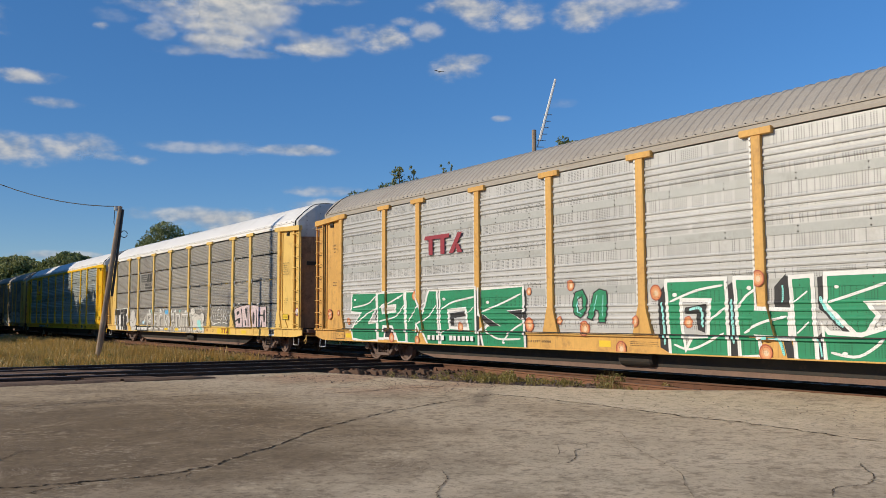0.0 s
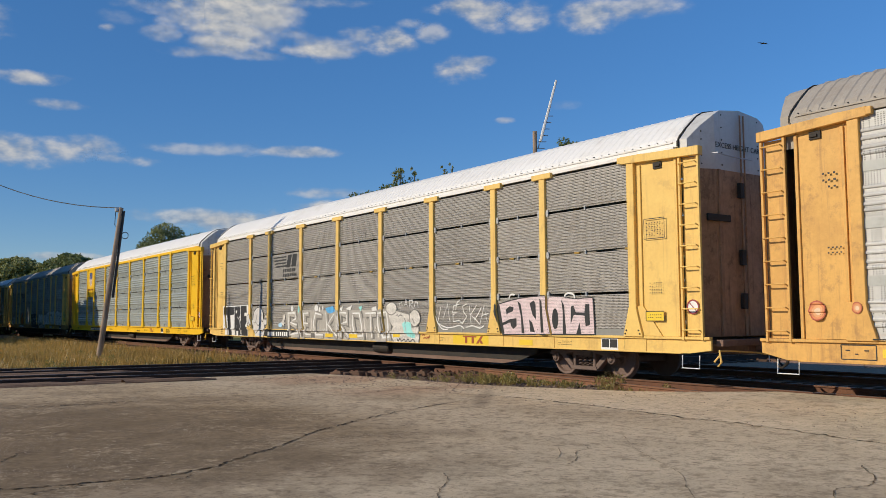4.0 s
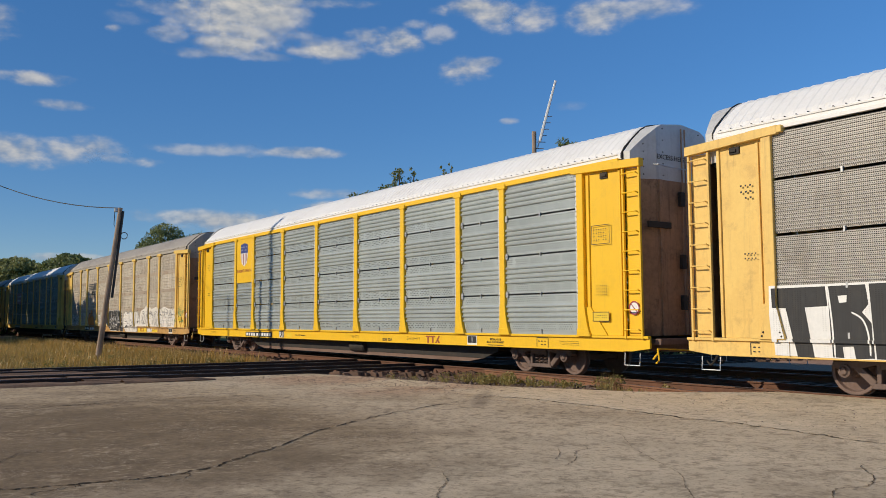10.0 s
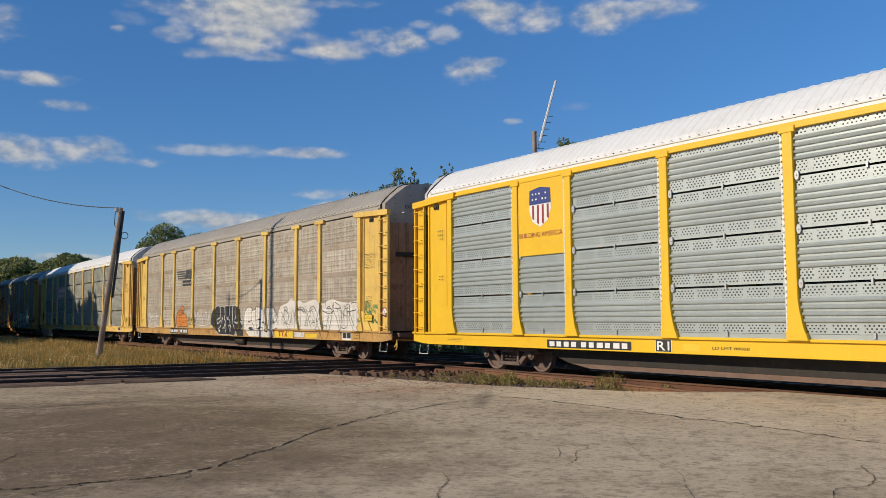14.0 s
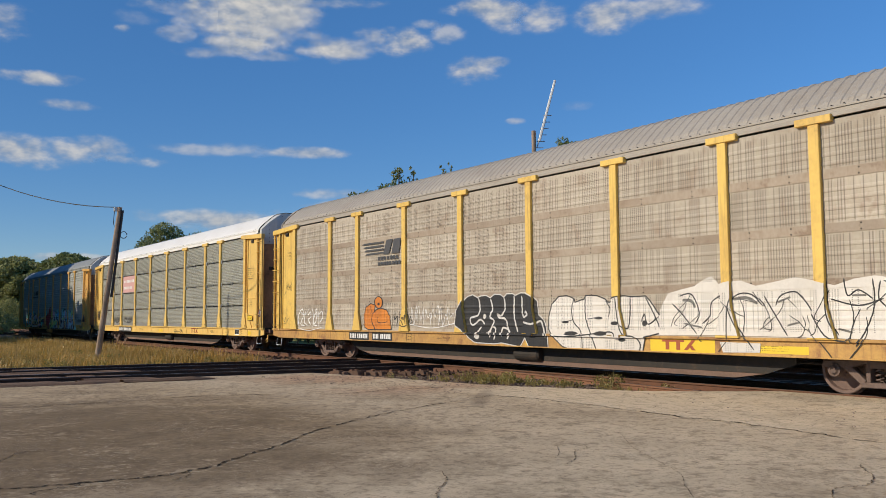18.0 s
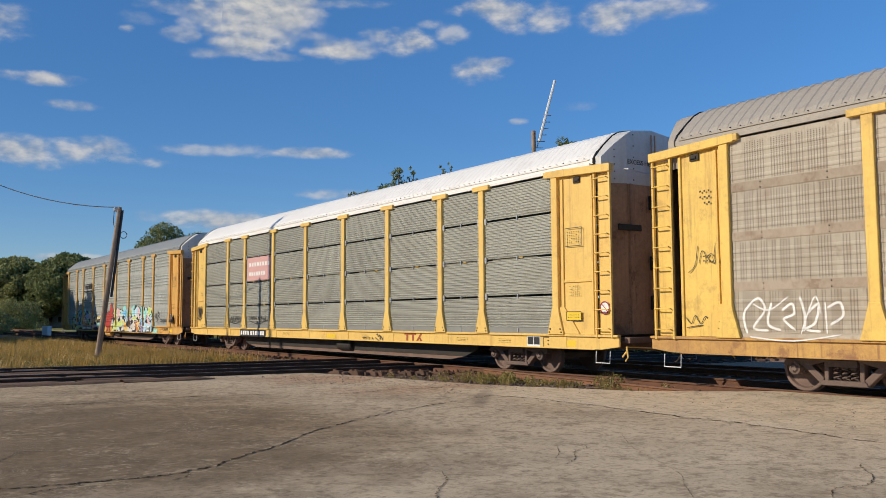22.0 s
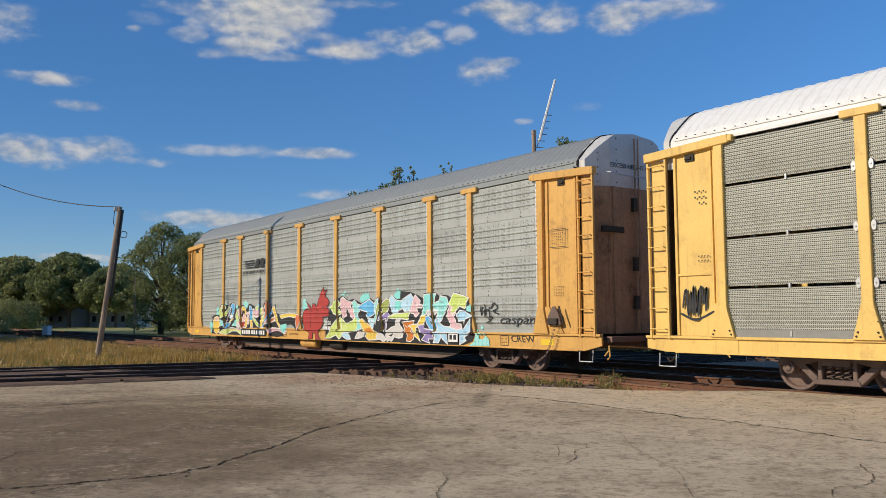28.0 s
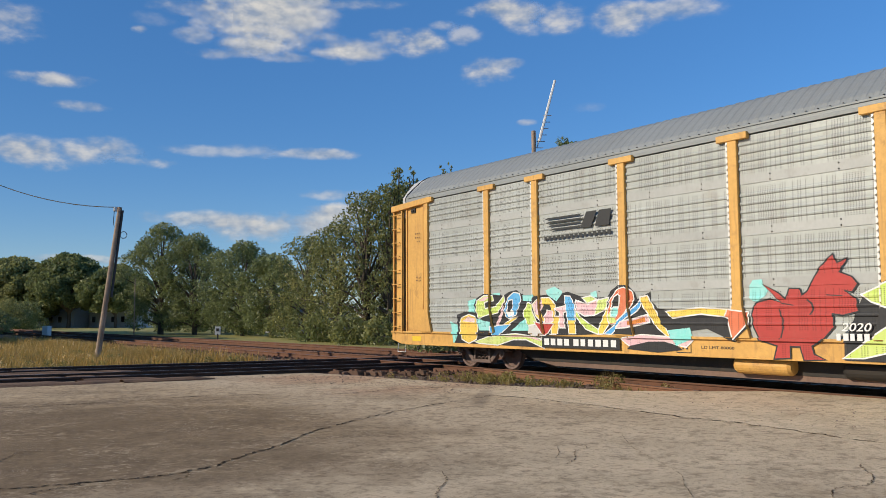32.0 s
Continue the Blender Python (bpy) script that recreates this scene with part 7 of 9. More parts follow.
over(car_b, SPRAY_WHITE, ([(2.55, 1.68), (2.5, 1.81), (2.64, 1.87), (2.65, 1.71)], [(2.74, 1.72), (2.88, 1.92), (2.94, 1.71)], [(2.78, 1.79), (2.94, 1.8)], [(3.06, 1.7), (3.04, 1.9), (3.22, 1.91), (3.23, 1.83), (3.06, 1.8), (3.28, 1.67)], [(3.31, 1.7), (3.37, 1.86), (3.49, 1.84), (3.52, 1.69)],), 0.038, False)
over(car_b, SPRAY_WHITE, ([(4.51, 1.23), (4.67, 1.69), (4.8, 1.39), (4.99, 1.77), (5.09, 1.31)],), 0.04, False)
over(car_b, SPRAY_WHITE, ([(5.54, 1.75), (5.29, 1.71), (5.23, 1.52), (5.45, 1.53), (5.25, 1.47), (5.26, 1.28), (5.56, 1.31)],), 0.04, False)
over(car_b, SPRAY_WHITE, ([(5.9, 1.76), (5.7, 1.7), (5.73, 1.55), (5.89, 1.42), (5.68, 1.23), (5.57, 1.28)],), 0.04, False)
over(car_b, SPRAY_WHITE, ([(5.99, 1.74), (6.07, 1.24)],), 0.04, False)
over(car_b, SPRAY_WHITE, ([(6.33, 1.72), (6.05, 1.46), (6.25, 1.36), (6.46, 1.2)],), 0.04, False)
over(car_b, SPRAY_WHITE, ([(6.46, 1.22), (6.65, 1.71), (6.76, 1.31)],), 0.04, False)
over(car_b, SPRAY_WHITE, ([(6.54, 1.44), (6.82, 1.49)],), 0.04, False)
over(car_b, SPRAY_WHITE, ([(4.41, 1.44), (4.55, 1.23), (5.02, 1.11), (5.55, 1.17), (5.77, 1.08)],), 0.032)
over(car_b, SPRAY_WHITE, ([(4.45, 1.31), (4.73, 1.08), (5.02, 1.07)],), 0.032)
over(car_b, SPRAY_WHITE, ([(5.82, 1.11), (6.12, 1.17), (6.46, 1.11), (6.63, 1.18)],), 0.032)
over(car_b, SPRAY_WHITE, ([(5.38, 1.6), (5.45, 1.8), (5.58, 1.85)],), 0.032)
over(car_b, SPRAY_WHITE, ([(6.21, 1.31), (6.41, 1.51), (6.53, 1.66)],), 0.032)
over(car_b, PAINT_MARK, ([(3.7, 0.86), (3.76, 0.93), (3.82, 0.86)], [(3.75, 0.79), (3.84, 0.82), (3.93, 0.78)], [(3.93, 0.86), (4.01, 0.81), (4.1, 0.89)],), 0.03)
field(car_b, ((7.16, 1.7), (7.66, 1.79), (8.03, 1.84), (8.38, 1.87), (8.94, 1.89), (9.57, 1.86), (9.97, 1.8), (10.59, 1.81), (10.63, 1.01), (9.64, 1), (7.44, 0.97), (7.33, 1.17), (7.16, 1.49)), PAINT_BLUSH, SPRAY_BLACK)
field(car_b, ((7.16, 1.7), (7.28, 1.72), (7.48, 0.97), (7.41, 0.97), (7.21, 1.38), (7.11, 1.55)), SPRAY_BLACK, None)
field(car_b, ((7.53, 1.58), (7.69, 1.67), (7.85, 1.64), (7.81, 1.54), (7.65, 1.5), (7.57, 1.45)), SPRAY_BLACK, None)
field(car_b, ((7.36, 1.24), (7.68, 1.34), (7.95, 1.37), (7.95, 1.17), (7.83, 1.1), (7.73, 1.17), (7.71, 1.26), (7.38, 1.18)), SPRAY_BLACK, None)
field(car_b, ((8, 1.8), (8.12, 1.72), (8.19, 1.38), (8.25, 0.99), (8.14, 0.99), (8.12, 1.4)), SPRAY_BLACK, None)
field(car_b, ((8.45, 1.73), (8.61, 1.8), (8.67, 1.7), (8.68, 1.32), (8.55, 1.46)), SPRAY_BLACK, None)
field(car_b, ((8.43, 1.33), (8.54, 1.26), (8.64, 1.02), (8.46, 1.04)), SPRAY_BLACK, None)
field(car_b, ((8.88, 1.84), (8.96, 1.77), (9.02, 1.02), (8.92, 1.02), (8.9, 1.43)), SPRAY_BLACK, None)
field(car_b, ((9.57, 1.81), (9.67, 1.66), (9.73, 0.99), (9.61, 1), (9.62, 1.52)), SPRAY_BLACK, None)
field(car_b, ((9.89, 1.63), (9.98, 1.66), (10.05, 1.5), (10.33, 1.49), (10.36, 1.68), (10.49, 1.68), (10.5, 1.21), (10.36, 1.17), (10.33, 1.42), (9.99, 1.44), (9.88, 1.22)), SPRAY_BLACK, None)
field(car_b, ((10.05, 1), (10.17, 1.27), (10.22, 1)), SPRAY_BLACK, None)
field(car_b, blob(9.36, 1.35, 0.11, 0.25, 14), SPRAY_BLACK, None)
over(car_b, SPRAY_WHITE, ([(7.66, 1.86), (7.74, 1.96), (7.89, 1.95)], [(9.68, 1.87), (9.78, 1.94), (9.97, 1.92), (10.03, 1.82)],), 0.045)
patch(car_b, [(5.20, 0.64), (7.0, 0.64), (7.0, 0.925), (5.20, 0.925)], SIGN_YELLOW, NEAR + 0.002, "mark_field")
leasing_mark(car_b, 5.65, 6.55, 0.70, 0.90, PAINT_MARK, NEAR - 0.002)
patch(car_b, [(-6.9, 2.92), (-4.42, 2.92), (-4.42, 3.86), (-6.9, 3.86)], PANEL_FINE, NEAR - 0.028, "emblem_panel")
horse_logo(car_b, -6.75, -4.6, 2.95, 3.80, PAINT_BLACK, NEAR - 0.034)
sill_stencils(car_b, ((-5.25, 0.5, "yellow"), (-2.4, 0.5, "yellow"), (-0.7, 0.5, "yellow"), (8.0, 0.5, "yellow"), (9.4, 0.6, "rows"), (10.8, 0.5, "board"), (11.5, 0.35, "plate"), (4.2, 0.8, "rows"), (-12.3, 0.4, "plate")))

for x in (-2.35, -0.65):
    field(car_b, ((x, 0.74), (x + 0.55, 0.74), (x + 0.55, 0.86), (x, 0.86)), SIGN_YELLOW, None)

# third car: shield plate, slogan, owner's mark
patch(car_c, [(-8.86, 2.90), (-7.2, 2.90), (-7.2, 4.78), (-8.86, 4.78)], YELLOW_NEW, NEAR - 0.045, "shield_plate")
sh = [(-8.42, 4.50), (-8.05, 4.56), (-7.68, 4.50), (-7.66, 4.0), (-7.78, 3.72), (-8.05, 3.58), (-8.32, 3.72), (-8.44, 4.0)]
patch(car_c, sh, PAINT_WHITE, NEAR - 0.049, "shield")
patch(car_c, [(-8.42, 4.50), (-8.05, 4.56), (-7.68, 4.50), (-7.665, 4.14), (-8.435, 4.14)], plain("navy paint", (0.03, 0.05, 0.22)), NEAR - 0.053, "shield_head")
bars(car_c, PAINT_WHITE, -8.34, -7.76, 4.20, 4.46, 5, NEAR - 0.057, 2)
for k in range(4):
    x = -8.33 + 0.175 * k
    patch(car_c, [(x, 3.80 - 0.12 * (k in (1, 2))), (x + 0.07, 3.76 - 0.12 * (k in (1, 2))), (x + 0.07, 4.12), (x, 4.12)], PAINT_RED, NEAR - 0.053, "shield_stripe")
write(car_c, "BUILDING AMERICA", PAINT_RED, -8.82, -7.28, 3.34, 3.46, NEAR - 0.05)
number_board(car_c, -7.92, -5.27, 0.66, 0.86, lift=NEAR + 0.002)
leasing_mark(car_c, 5.4, 6.12, 0.68, 0.88, PAINT_MARK, NEAR + 0.002)
patch(car_c, [(-4.62, 0.66), (-4.18, 0.66), (-4.18, 0.925), (-4.62, 0.925)], PAINT_WHITE, NEAR + 0.002, "route_board")
patch(car_c, [(-4.60, 0.675), (-4.20, 0.675), (-4.20, 0.91), (-4.60, 0.91)], PAINT_BLACK, NEAR - 0.002, "route_field")
write(car_c, "R1", PAINT_WHITE, -4.56, -4.24, 0.70, 0.885, NEAR - 0.006, grow=0.012)
write(car_c, "BSH-20A", PAINT_BLACK, 3.02, 3.58, 0.69, 0.775, NEAR + 0.002, grow=0.006)
sill_stencils(car_c, ((-3.9, 0.4, "yellow"), (-3.2, 1.1, "LD LMT 80000"), (4.4, 0.9, "rows"), (7.40, 0.42, "board"), (10.2, 0.4, "plate"), (11.0, 0.8, "rows"), (-12.0, 0.8, "rows"), (1.0, 0.7, "rows")))

write(car_c, "SPECIAL NO. 18", PAINT_BLACK, 8.37, 8.82, 0.80, 0.86, NEAR + 0.002)
write(car_c, "BRAKE BEAM REQUIRED", PAINT_BLACK, 8.24, 8.95, 0.725, 0.785, NEAR + 0.002)
bars(car_c, PAINT_BLACK, 8.28, 8.92, 0.65, 0.70, 14, NEAR + 0.002)

# fourth car: orange round, dark letters, fat white letters, long white field with loose black lines
def scribble(car, x0, x1, z0, z1, mt, count, seed, width=0.028, y=PAINT_Y - 0.003):
    """A quick tag: overlapping loops and long strokes."""
    r = random.Random(seed)
    rows = []
    for k in range(count):
        x = x0 + (x1 - x0) * (k + 0.5) / count
        w = (x1 - x0) / count
        rows.append([(x - w * r.uniform(0.3, 0.8), r.uniform(z0, z0 + 0.2)), (x - w * 0.3, z1 - r.uniform(0, 0.15)), (x, r.uniform(z0, (z0 + z1) / 2)), (x + w * 0.4, z1 - r.uniform(0, 0.3)), (x + w * r.uniform(0.2, 0.9), z0 + r.uniform(0, 0.15))])
    rows.append([(x0 - 0.1, z0 + 0.08), ((x0 + x1) / 2, z0 - 0.04), (x1 + 0.15, z0 + 0.12)])
    lines(car, mt, rows, width, y)


over(car_d, SPRAY_WHITE, ([(-11.42, 1.06), (-11.48, 1.43), (-11.18, 1.71), (-11.04, 1.49), (-11.28, 1.17), (-10.97, 1.12)], [(-10.9, 1.63), (-10.98, 1.24), (-10.73, 1.13)], [(-10.69, 1.48), (-10.5, 1.6), (-10.46, 1.42), (-10.66, 1.32), (-10.44, 1.13)], [(-10.34, 1.72), (-10.25, 1.39), (-10.28, 1.11)], [(-10.2, 1.43), (-9.99, 1.59), (-10.06, 1.27), (-10.24, 1.15), (-9.97, 1.11)], [(-9.87, 1.61), (-9.85, 1.08)], [(-9.83, 1.52), (-9.61, 1.61), (-9.56, 1.38), (-9.79, 1.23)],), 0.045)
over(car_d, SPRAY_WHITE, ([(-11.37, 1), (-10.48, 0.94), (-9.61, 1.06)], [(-11.29, 1.61), (-10.96, 1.49), (-10.57, 1.72)], [(-10.34, 1.06), (-10.06, 1.71), (-9.95, 1.42)],), 0.026)
over(car_d, SPRAY_BLACK, ([(-12.72, 2.25), (-12.56, 2.4), (-12.49, 2.77)], [(-12.46, 2.42), (-12.4, 2.66), (-12.31, 2.6), (-12.3, 2.41)], [(-12.15, 2.61), (-12.26, 2.54), (-12.16, 2.42)], [(-12.07, 2.82), (-12.11, 2.4), (-12.02, 2.55), (-11.98, 2.4)], [(-12.82, 1.37), (-12.69, 1.24), (-12.59, 1.4), (-12.47, 1.24), (-12.34, 1.38), (-12.22, 1.24), (-12.06, 1.37), (-11.97, 1.27)], [(-12.79, 1.16), (-12.37, 1.21), (-11.98, 1.15)],), 0.016)
scribble(car_d, -3.95, -1.75, 1.12, 1.75, SPRAY_WHITE, 6, 4, 0.022)
scribble(car_d, -4.5, -3.95, 1.15, 1.5, SPRAY_BLACK, 3, 5, 0.025)
field(car_d, ((-6.63, 1.09), (-6.66, 1.46), (-6.54, 1.71), (-6.26, 1.82), (-6.02, 1.77), (-6.02, 1.62), (-6.14, 1.49), (-6.23, 1.29), (-6.02, 1.02), (-6.42, 1.02)), PAINT_ORANGE, SPRAY_BLACK)
field(car_d, ((-5.96, 1.02), (-6.2, 1.29), (-6.14, 1.49), (-5.87, 1.63), (-5.58, 1.66), (-5.29, 1.6), (-5.12, 1.42), (-5.04, 1.03)), PAINT_ORANGE, SPRAY_BLACK)
field(car_d, blob(-5.77, 1.86, 0.27, 0.20, 14), SPRAY_BLACK, None)
field(car_d, blob(-5.77, 1.86, 0.22, 0.17, 14), PAINT_ORANGE, None)
field(car_d, blob(-5.78, 1.81, 0.07, 0.04, 14), SPRAY_BLACK, None)
over(car_d, SPRAY_BLACK, ([(-6.29, 1.76), (-6.23, 1.62), (-6.26, 1.49)], [(-5.84, 1.4), (-5.84, 1.26), (-5.64, 1.22), (-5.29, 1.26), (-5.29, 1.42)], [(-5.87, 1.17), (-5.88, 1.03)],), 0.02)
over(car_d, SPRAY_BLACK, ([(-4.92, 1.54), (-4.93, 1.13)], [(-4.78, 1.54), (-4.84, 1.32), (-4.65, 1.42), (-4.71, 1.1)], [(-4.56, 1.57), (-4.51, 1.18)], [(-4.57, 1.38), (-4.35, 1.48)],), 0.03)
field(car_d, ((-1.66, 1.19), (-1.67, 1.58), (-1.5, 1.63), (-1.32, 1.82), (-1.11, 1.93), (-0.9, 1.97), (-0.69, 1.89), (-0.55, 1.93), (-0.33, 1.94), (-0.15, 1.87), (0.03, 1.96), (0.26, 1.95), (0.41, 1.87), (0.52, 1.96), (0.74, 1.96), (0.85, 1.91), (1.06, 1.97), (1.29, 1.96), (1.48, 1.89), (1.65, 1.76), (1.7, 1.42), (1.87, 1.32), (1.96, 1.15), (2.01, 0.64), (1.34, 0.64), (1.18, 0.89), (0.99, 0.66), (0.27, 0.74), (-0.02, 0.71), (-0.72, 0.72), (-0.88, 0.74), (-1.13, 0.85), (-1.34, 1.05)), SPRAY_BLACK, PAINT_BUFF)
over(car_d, PAINT_BUFF, ([(-0.65, 1.89), (-0.59, 1.6), (-0.7, 1.43), (-0.99, 1.37), (-1.01, 1.24), (-0.87, 1.18), (-0.58, 1.32), (-0.4, 1.2)], [(-0.15, 1.85), (-0.06, 1.6), (-0.18, 1.4), (-0.01, 1.29), (-0.15, 1.07), (-0.27, 0.97)], [(0.41, 1.87), (0.44, 1.59), (0.28, 1.42), (0.13, 1.46), (0.21, 1.37), (0.47, 1.32), (0.57, 1.01)], [(0.81, 1.91), (0.8, 1.4), (0.93, 1.01)], [(1.1, 1.9), (1.12, 1.46), (1.22, 1.37), (1.37, 1.44), (1.3, 1.52), (1.19, 1.44)], [(1.19, 1.27), (1.5, 1.21), (1.8, 1.27), (1.92, 0.9)], [(-0.21, 0.86), (-0.11, 1.13), (0.05, 1.07), (-0.04, 0.8)], [(0.27, 0.9), (0.35, 1.11), (0.61, 1.03), (0.49, 0.83)], [(-0.88, 0.85), (-0.71, 0.99), (-0.54, 1.13)],), 0.05)
field(car_d, blob(-0.4, 1.4, 0.06, 0.07, 14), PAINT_BUFF, None)
field(car_d, blob(-0.75, 0.88, 0.10, 0.08, 14), PAINT_BUFF, None)
field(car_d, ((2.21, 0.91), (2.07, 1.09), (2.08, 1.39), (2.2, 1.68), (2.43, 1.85), (2.71, 1.86), (2.92, 1.79), (2.95, 1.7), (3.25, 1.77), (3.32, 1.85), (3.65, 1.84), (3.9, 1.76), (4.02, 1.67), (4.2, 1.79), (4.46, 1.82), (4.66, 1.79), (5.06, 1.8), (5.2, 1.67), (5.41, 1.4), (5.59, 1.5), (5.61, 1.07), (5.4, 1.05), (5.01, 0.96), (4.92, 0.62), (3.8, 0.6), (3.09, 0.58), (2.52, 0.7)), PAINT_WASH, SPRAY_BLACK)
over(car_d, SPRAY_BLACK, ([(2.92, 1.79), (2.85, 1.55), (2.9, 1.27), (3.13, 1.04), (3.16, 0.6)], [(3.29, 1.82), (3.29, 1.39), (3.42, 1.04), (3.61, 0.62)], [(4.27, 1.79), (4.34, 1.27), (4.46, 1), (4.73, 0.95), (4.88, 0.8), (4.85, 0.64)], [(4.63, 1.78), (4.63, 1.49), (4.56, 1.14), (4.38, 1.19)], [(2.25, 0.93), (2.65, 0.92), (3.25, 0.97), (4.09, 1.05), (4.22, 0.94)], [(3.92, 1.74), (4.05, 1.55), (3.99, 1.38)], [(5.06, 1.78), (5.24, 1.5), (5.46, 1.09)], [(4.94, 1.27), (5.02, 1.43), (5.11, 1.22), (5.41, 1.38)], [(3.38, 1.33), (3.72, 1.38)], [(2.66, 1.27), (2.91, 1.32)],), 0.03)
field(car_d, blob(2.63, 1.26, 0.12, 0.03, 14), SPRAY_BLACK, None)
field(car_d, blob(3.7, 1.35, 0.13, 0.03, 14), SPRAY_BLACK, None)
field(car_d, blob(2.81, 1.0, 0.22, 0.05, 14), SPRAY_BLACK, None)
field(car_d, blob(3.75, 1.01, 0.20, 0.05, 14), SPRAY_BLACK, None)
field(car_d, blob(4.25, 1.24, 0.12, 0.04, 14), SPRAY_BLACK, None)
field(car_d, blob(4.37, 0.88, 0.11, 0.04, 14), SPRAY_BLACK, None)
field(car_d, blob(5.02, 1.24, 0.07, 0.06, 14), SPRAY_BLACK, None)
field(car_d, ((5.39, 1), (5.46, 1.56), (5.66, 1.85), (5.99, 1.92), (6.33, 1.98), (6.51, 2.09), (6.73, 2.16), (6.9, 2), (7.14, 2.04), (7.38, 2.05), (7.71, 1.94), (8.16, 2.01), (8.5, 2.07), (8.8, 2.01), (9.23, 1.9), (9.58, 2), (9.92, 2.04), (10.56, 1.94), (11.04, 1.9), (11.6, 1.96), (11.72, 1.86), (11.68, 1.78), (11.87, 1.69), (11.76, 1.58), (11.92, 1.44), (11.75, 1.36), (11.83, 1.18), (11.71, 1.1), (11.78, 0.98), (10.52, 0.98), (9.2, 1), (6.84, 1.02)), PAINT_WASH, None)
field(car_d, ((6.87, 0.89), (7.76, 0.88), (7.74, 0.71), (6.94, 0.69)), PAINT_BUFF, None)
over(car_d, SPRAY_BLACK, ([(5.76, 1.64), (6.03, 1.4), (6.34, 1.04)], [(5.95, 1.79), (6.21, 1.83), (6.36, 1.65), (6.42, 1.4), (6.31, 1.24)], [(6.49, 1.24), (6.67, 1.39), (6.72, 1.65), (6.97, 1.8)], [(7.08, 0.89), (7.13, 1.58), (7.31, 1.79), (7.61, 1.78), (7.83, 1.57)], [(7.1, 1.58), (7.27, 1.21), (7.61, 0.76)], [(7.87, 1.75), (8.09, 1.39), (8.31, 1.03)], [(8.1, 1.57), (8.21, 1.75), (8.49, 1.81), (8.64, 1.68)], [(8.61, 1.74), (8.78, 1.5), (9.06, 1.04), (9.41, 0.94)], [(9.09, 1.98), (9.1, 1.39), (9.27, 1.05)], [(9.4, 2.01), (9.45, 1.72), (9.64, 1.81), (9.88, 1.66)], [(9.89, 1.99), (9.9, 1.55), (9.75, 1.16), (9.55, 0.87)], [(10.02, 1.95), (9.98, 1.66), (10.22, 1.38), (10.51, 0.8)], [(10.07, 1.95), (10.43, 1.81), (10.57, 1.54), (10.53, 1.22)], [(10.66, 1.27), (10.74, 1.64), (10.94, 1.85), (11.11, 1.81), (11.09, 1.53)], [(11.09, 1.69), (11.25, 1.38), (11.52, 0.99)], [(11.23, 1.87), (11.41, 1.91), (11.64, 1.86), (11.69, 1.53)], [(9.15, 1.67), (9.63, 1.55), (10.06, 1.66)], [(10.17, 1.71), (10.5, 1.65)], [(10.91, 1.59), (11.29, 1.63), (11.63, 1.68)], [(7.01, 0.89), (6.83, 0.7)], [(10.53, 1.11), (10.71, 1.04), (10.91, 1.09)], [(7.37, 1.7), (7.7, 1.63)], [(8.34, 1.69), (8.51, 1.53)],), 0.026)
over(car_d, PAINT_SLATE, ([(6.02, 1.71), (6.25, 1.68), (6.32, 1.55)], [(7.2, 1.7), (7.51, 1.72), (7.73, 1.61)], [(8.15, 1.63), (8.4, 1.72)], [(9.53, 1.72), (9.77, 1.72)], [(10.12, 1.73), (10.42, 1.72)], [(10.79, 1.7), (11.01, 1.74)], [(6.05, 1.24), (6.49, 1.16)], [(8.32, 1.21), (8.57, 1.27)], [(9.27, 1.16), (9.51, 1.1)],), 0.06)
rl = random.Random(77)
loose = []
for k in range(26):
    x = 5.8 + 5.4 * (k + rl.random()) / 26
    z = rl.uniform(1.35, 1.85)
    dx, dz = rl.uniform(-0.45, 0.45), rl.uniform(-0.75, -0.2)
    loose.append([(x, z), (x + dx * 0.3 + rl.uniform(-0.1, 0.1), z + dz * 0.45), (x + dx, z + dz), (x + dx * 1.1 + rl.uniform(-0.1, 0.15), z + dz * 1.15)])
over(car_d, SPRAY_BLACK, loose, 0.017)
horse_logo(car_d, -6.8, -4.45, 2.99, 3.80, PAINT_DARK, NEAR - 0.03)
number_board(car_d, -7.67, -6.4, 0.67, 0.92, lift=NEAR + 0.002)
number_board(car_d, -6.2, -5.01, 0.67, 0.92, lift=NEAR + 0.002)
patch(car_d, [(5.15, 0.66), (6.75, 0.66), (6.75, 0.925), (5.15, 0.925)], SIGN_YELLOW, NEAR + 0.002, "mark_field")
leasing_mark(car_d, 5.45, 6.3, 0.71, 0.91, PAINT_MARK, NEAR - 0.002)
over(car_d, PAINT_GREEN, ([(12.13, 1.53), (12.18, 1.89), (12.26, 1.93), (12.28, 1.79), (12.17, 1.7), (12.29, 1.55)], [(12.36, 1.85), (12.34, 1.56), (12.45, 1.63)], [(12.46, 1.87), (12.48, 1.53), (12.61, 1.79)], [(12.65, 1.84), (12.76, 1.53)], [(12.77, 1.83), (12.64, 1.56)], [(12.77, 1.82), (12.84, 1.71), (12.91, 1.84)], [(11.8, 1.36), (11.9, 1.28), (12.04, 1.37), (12.16, 1.28), (12.31, 1.37), (12.48, 1.36), (12.58, 1.24), (12.72, 1.36), (12.88, 1.24), (13.12, 1.33)],), 0.035)
sill_stencils(car_d, ((-4.2, 0.3, "plate"), (0.2, 0.5, "yellow"), (1.2, 0.4, "yellow"), (3.6, 0.5, "PSH22"), (7.4, 1.3, "yellow"), (7.6, 0.9, "rows"), (10.6, 0.6, "board"), (11.4, 0.35, "plate"), (-2.6, 0.8, "rows")))

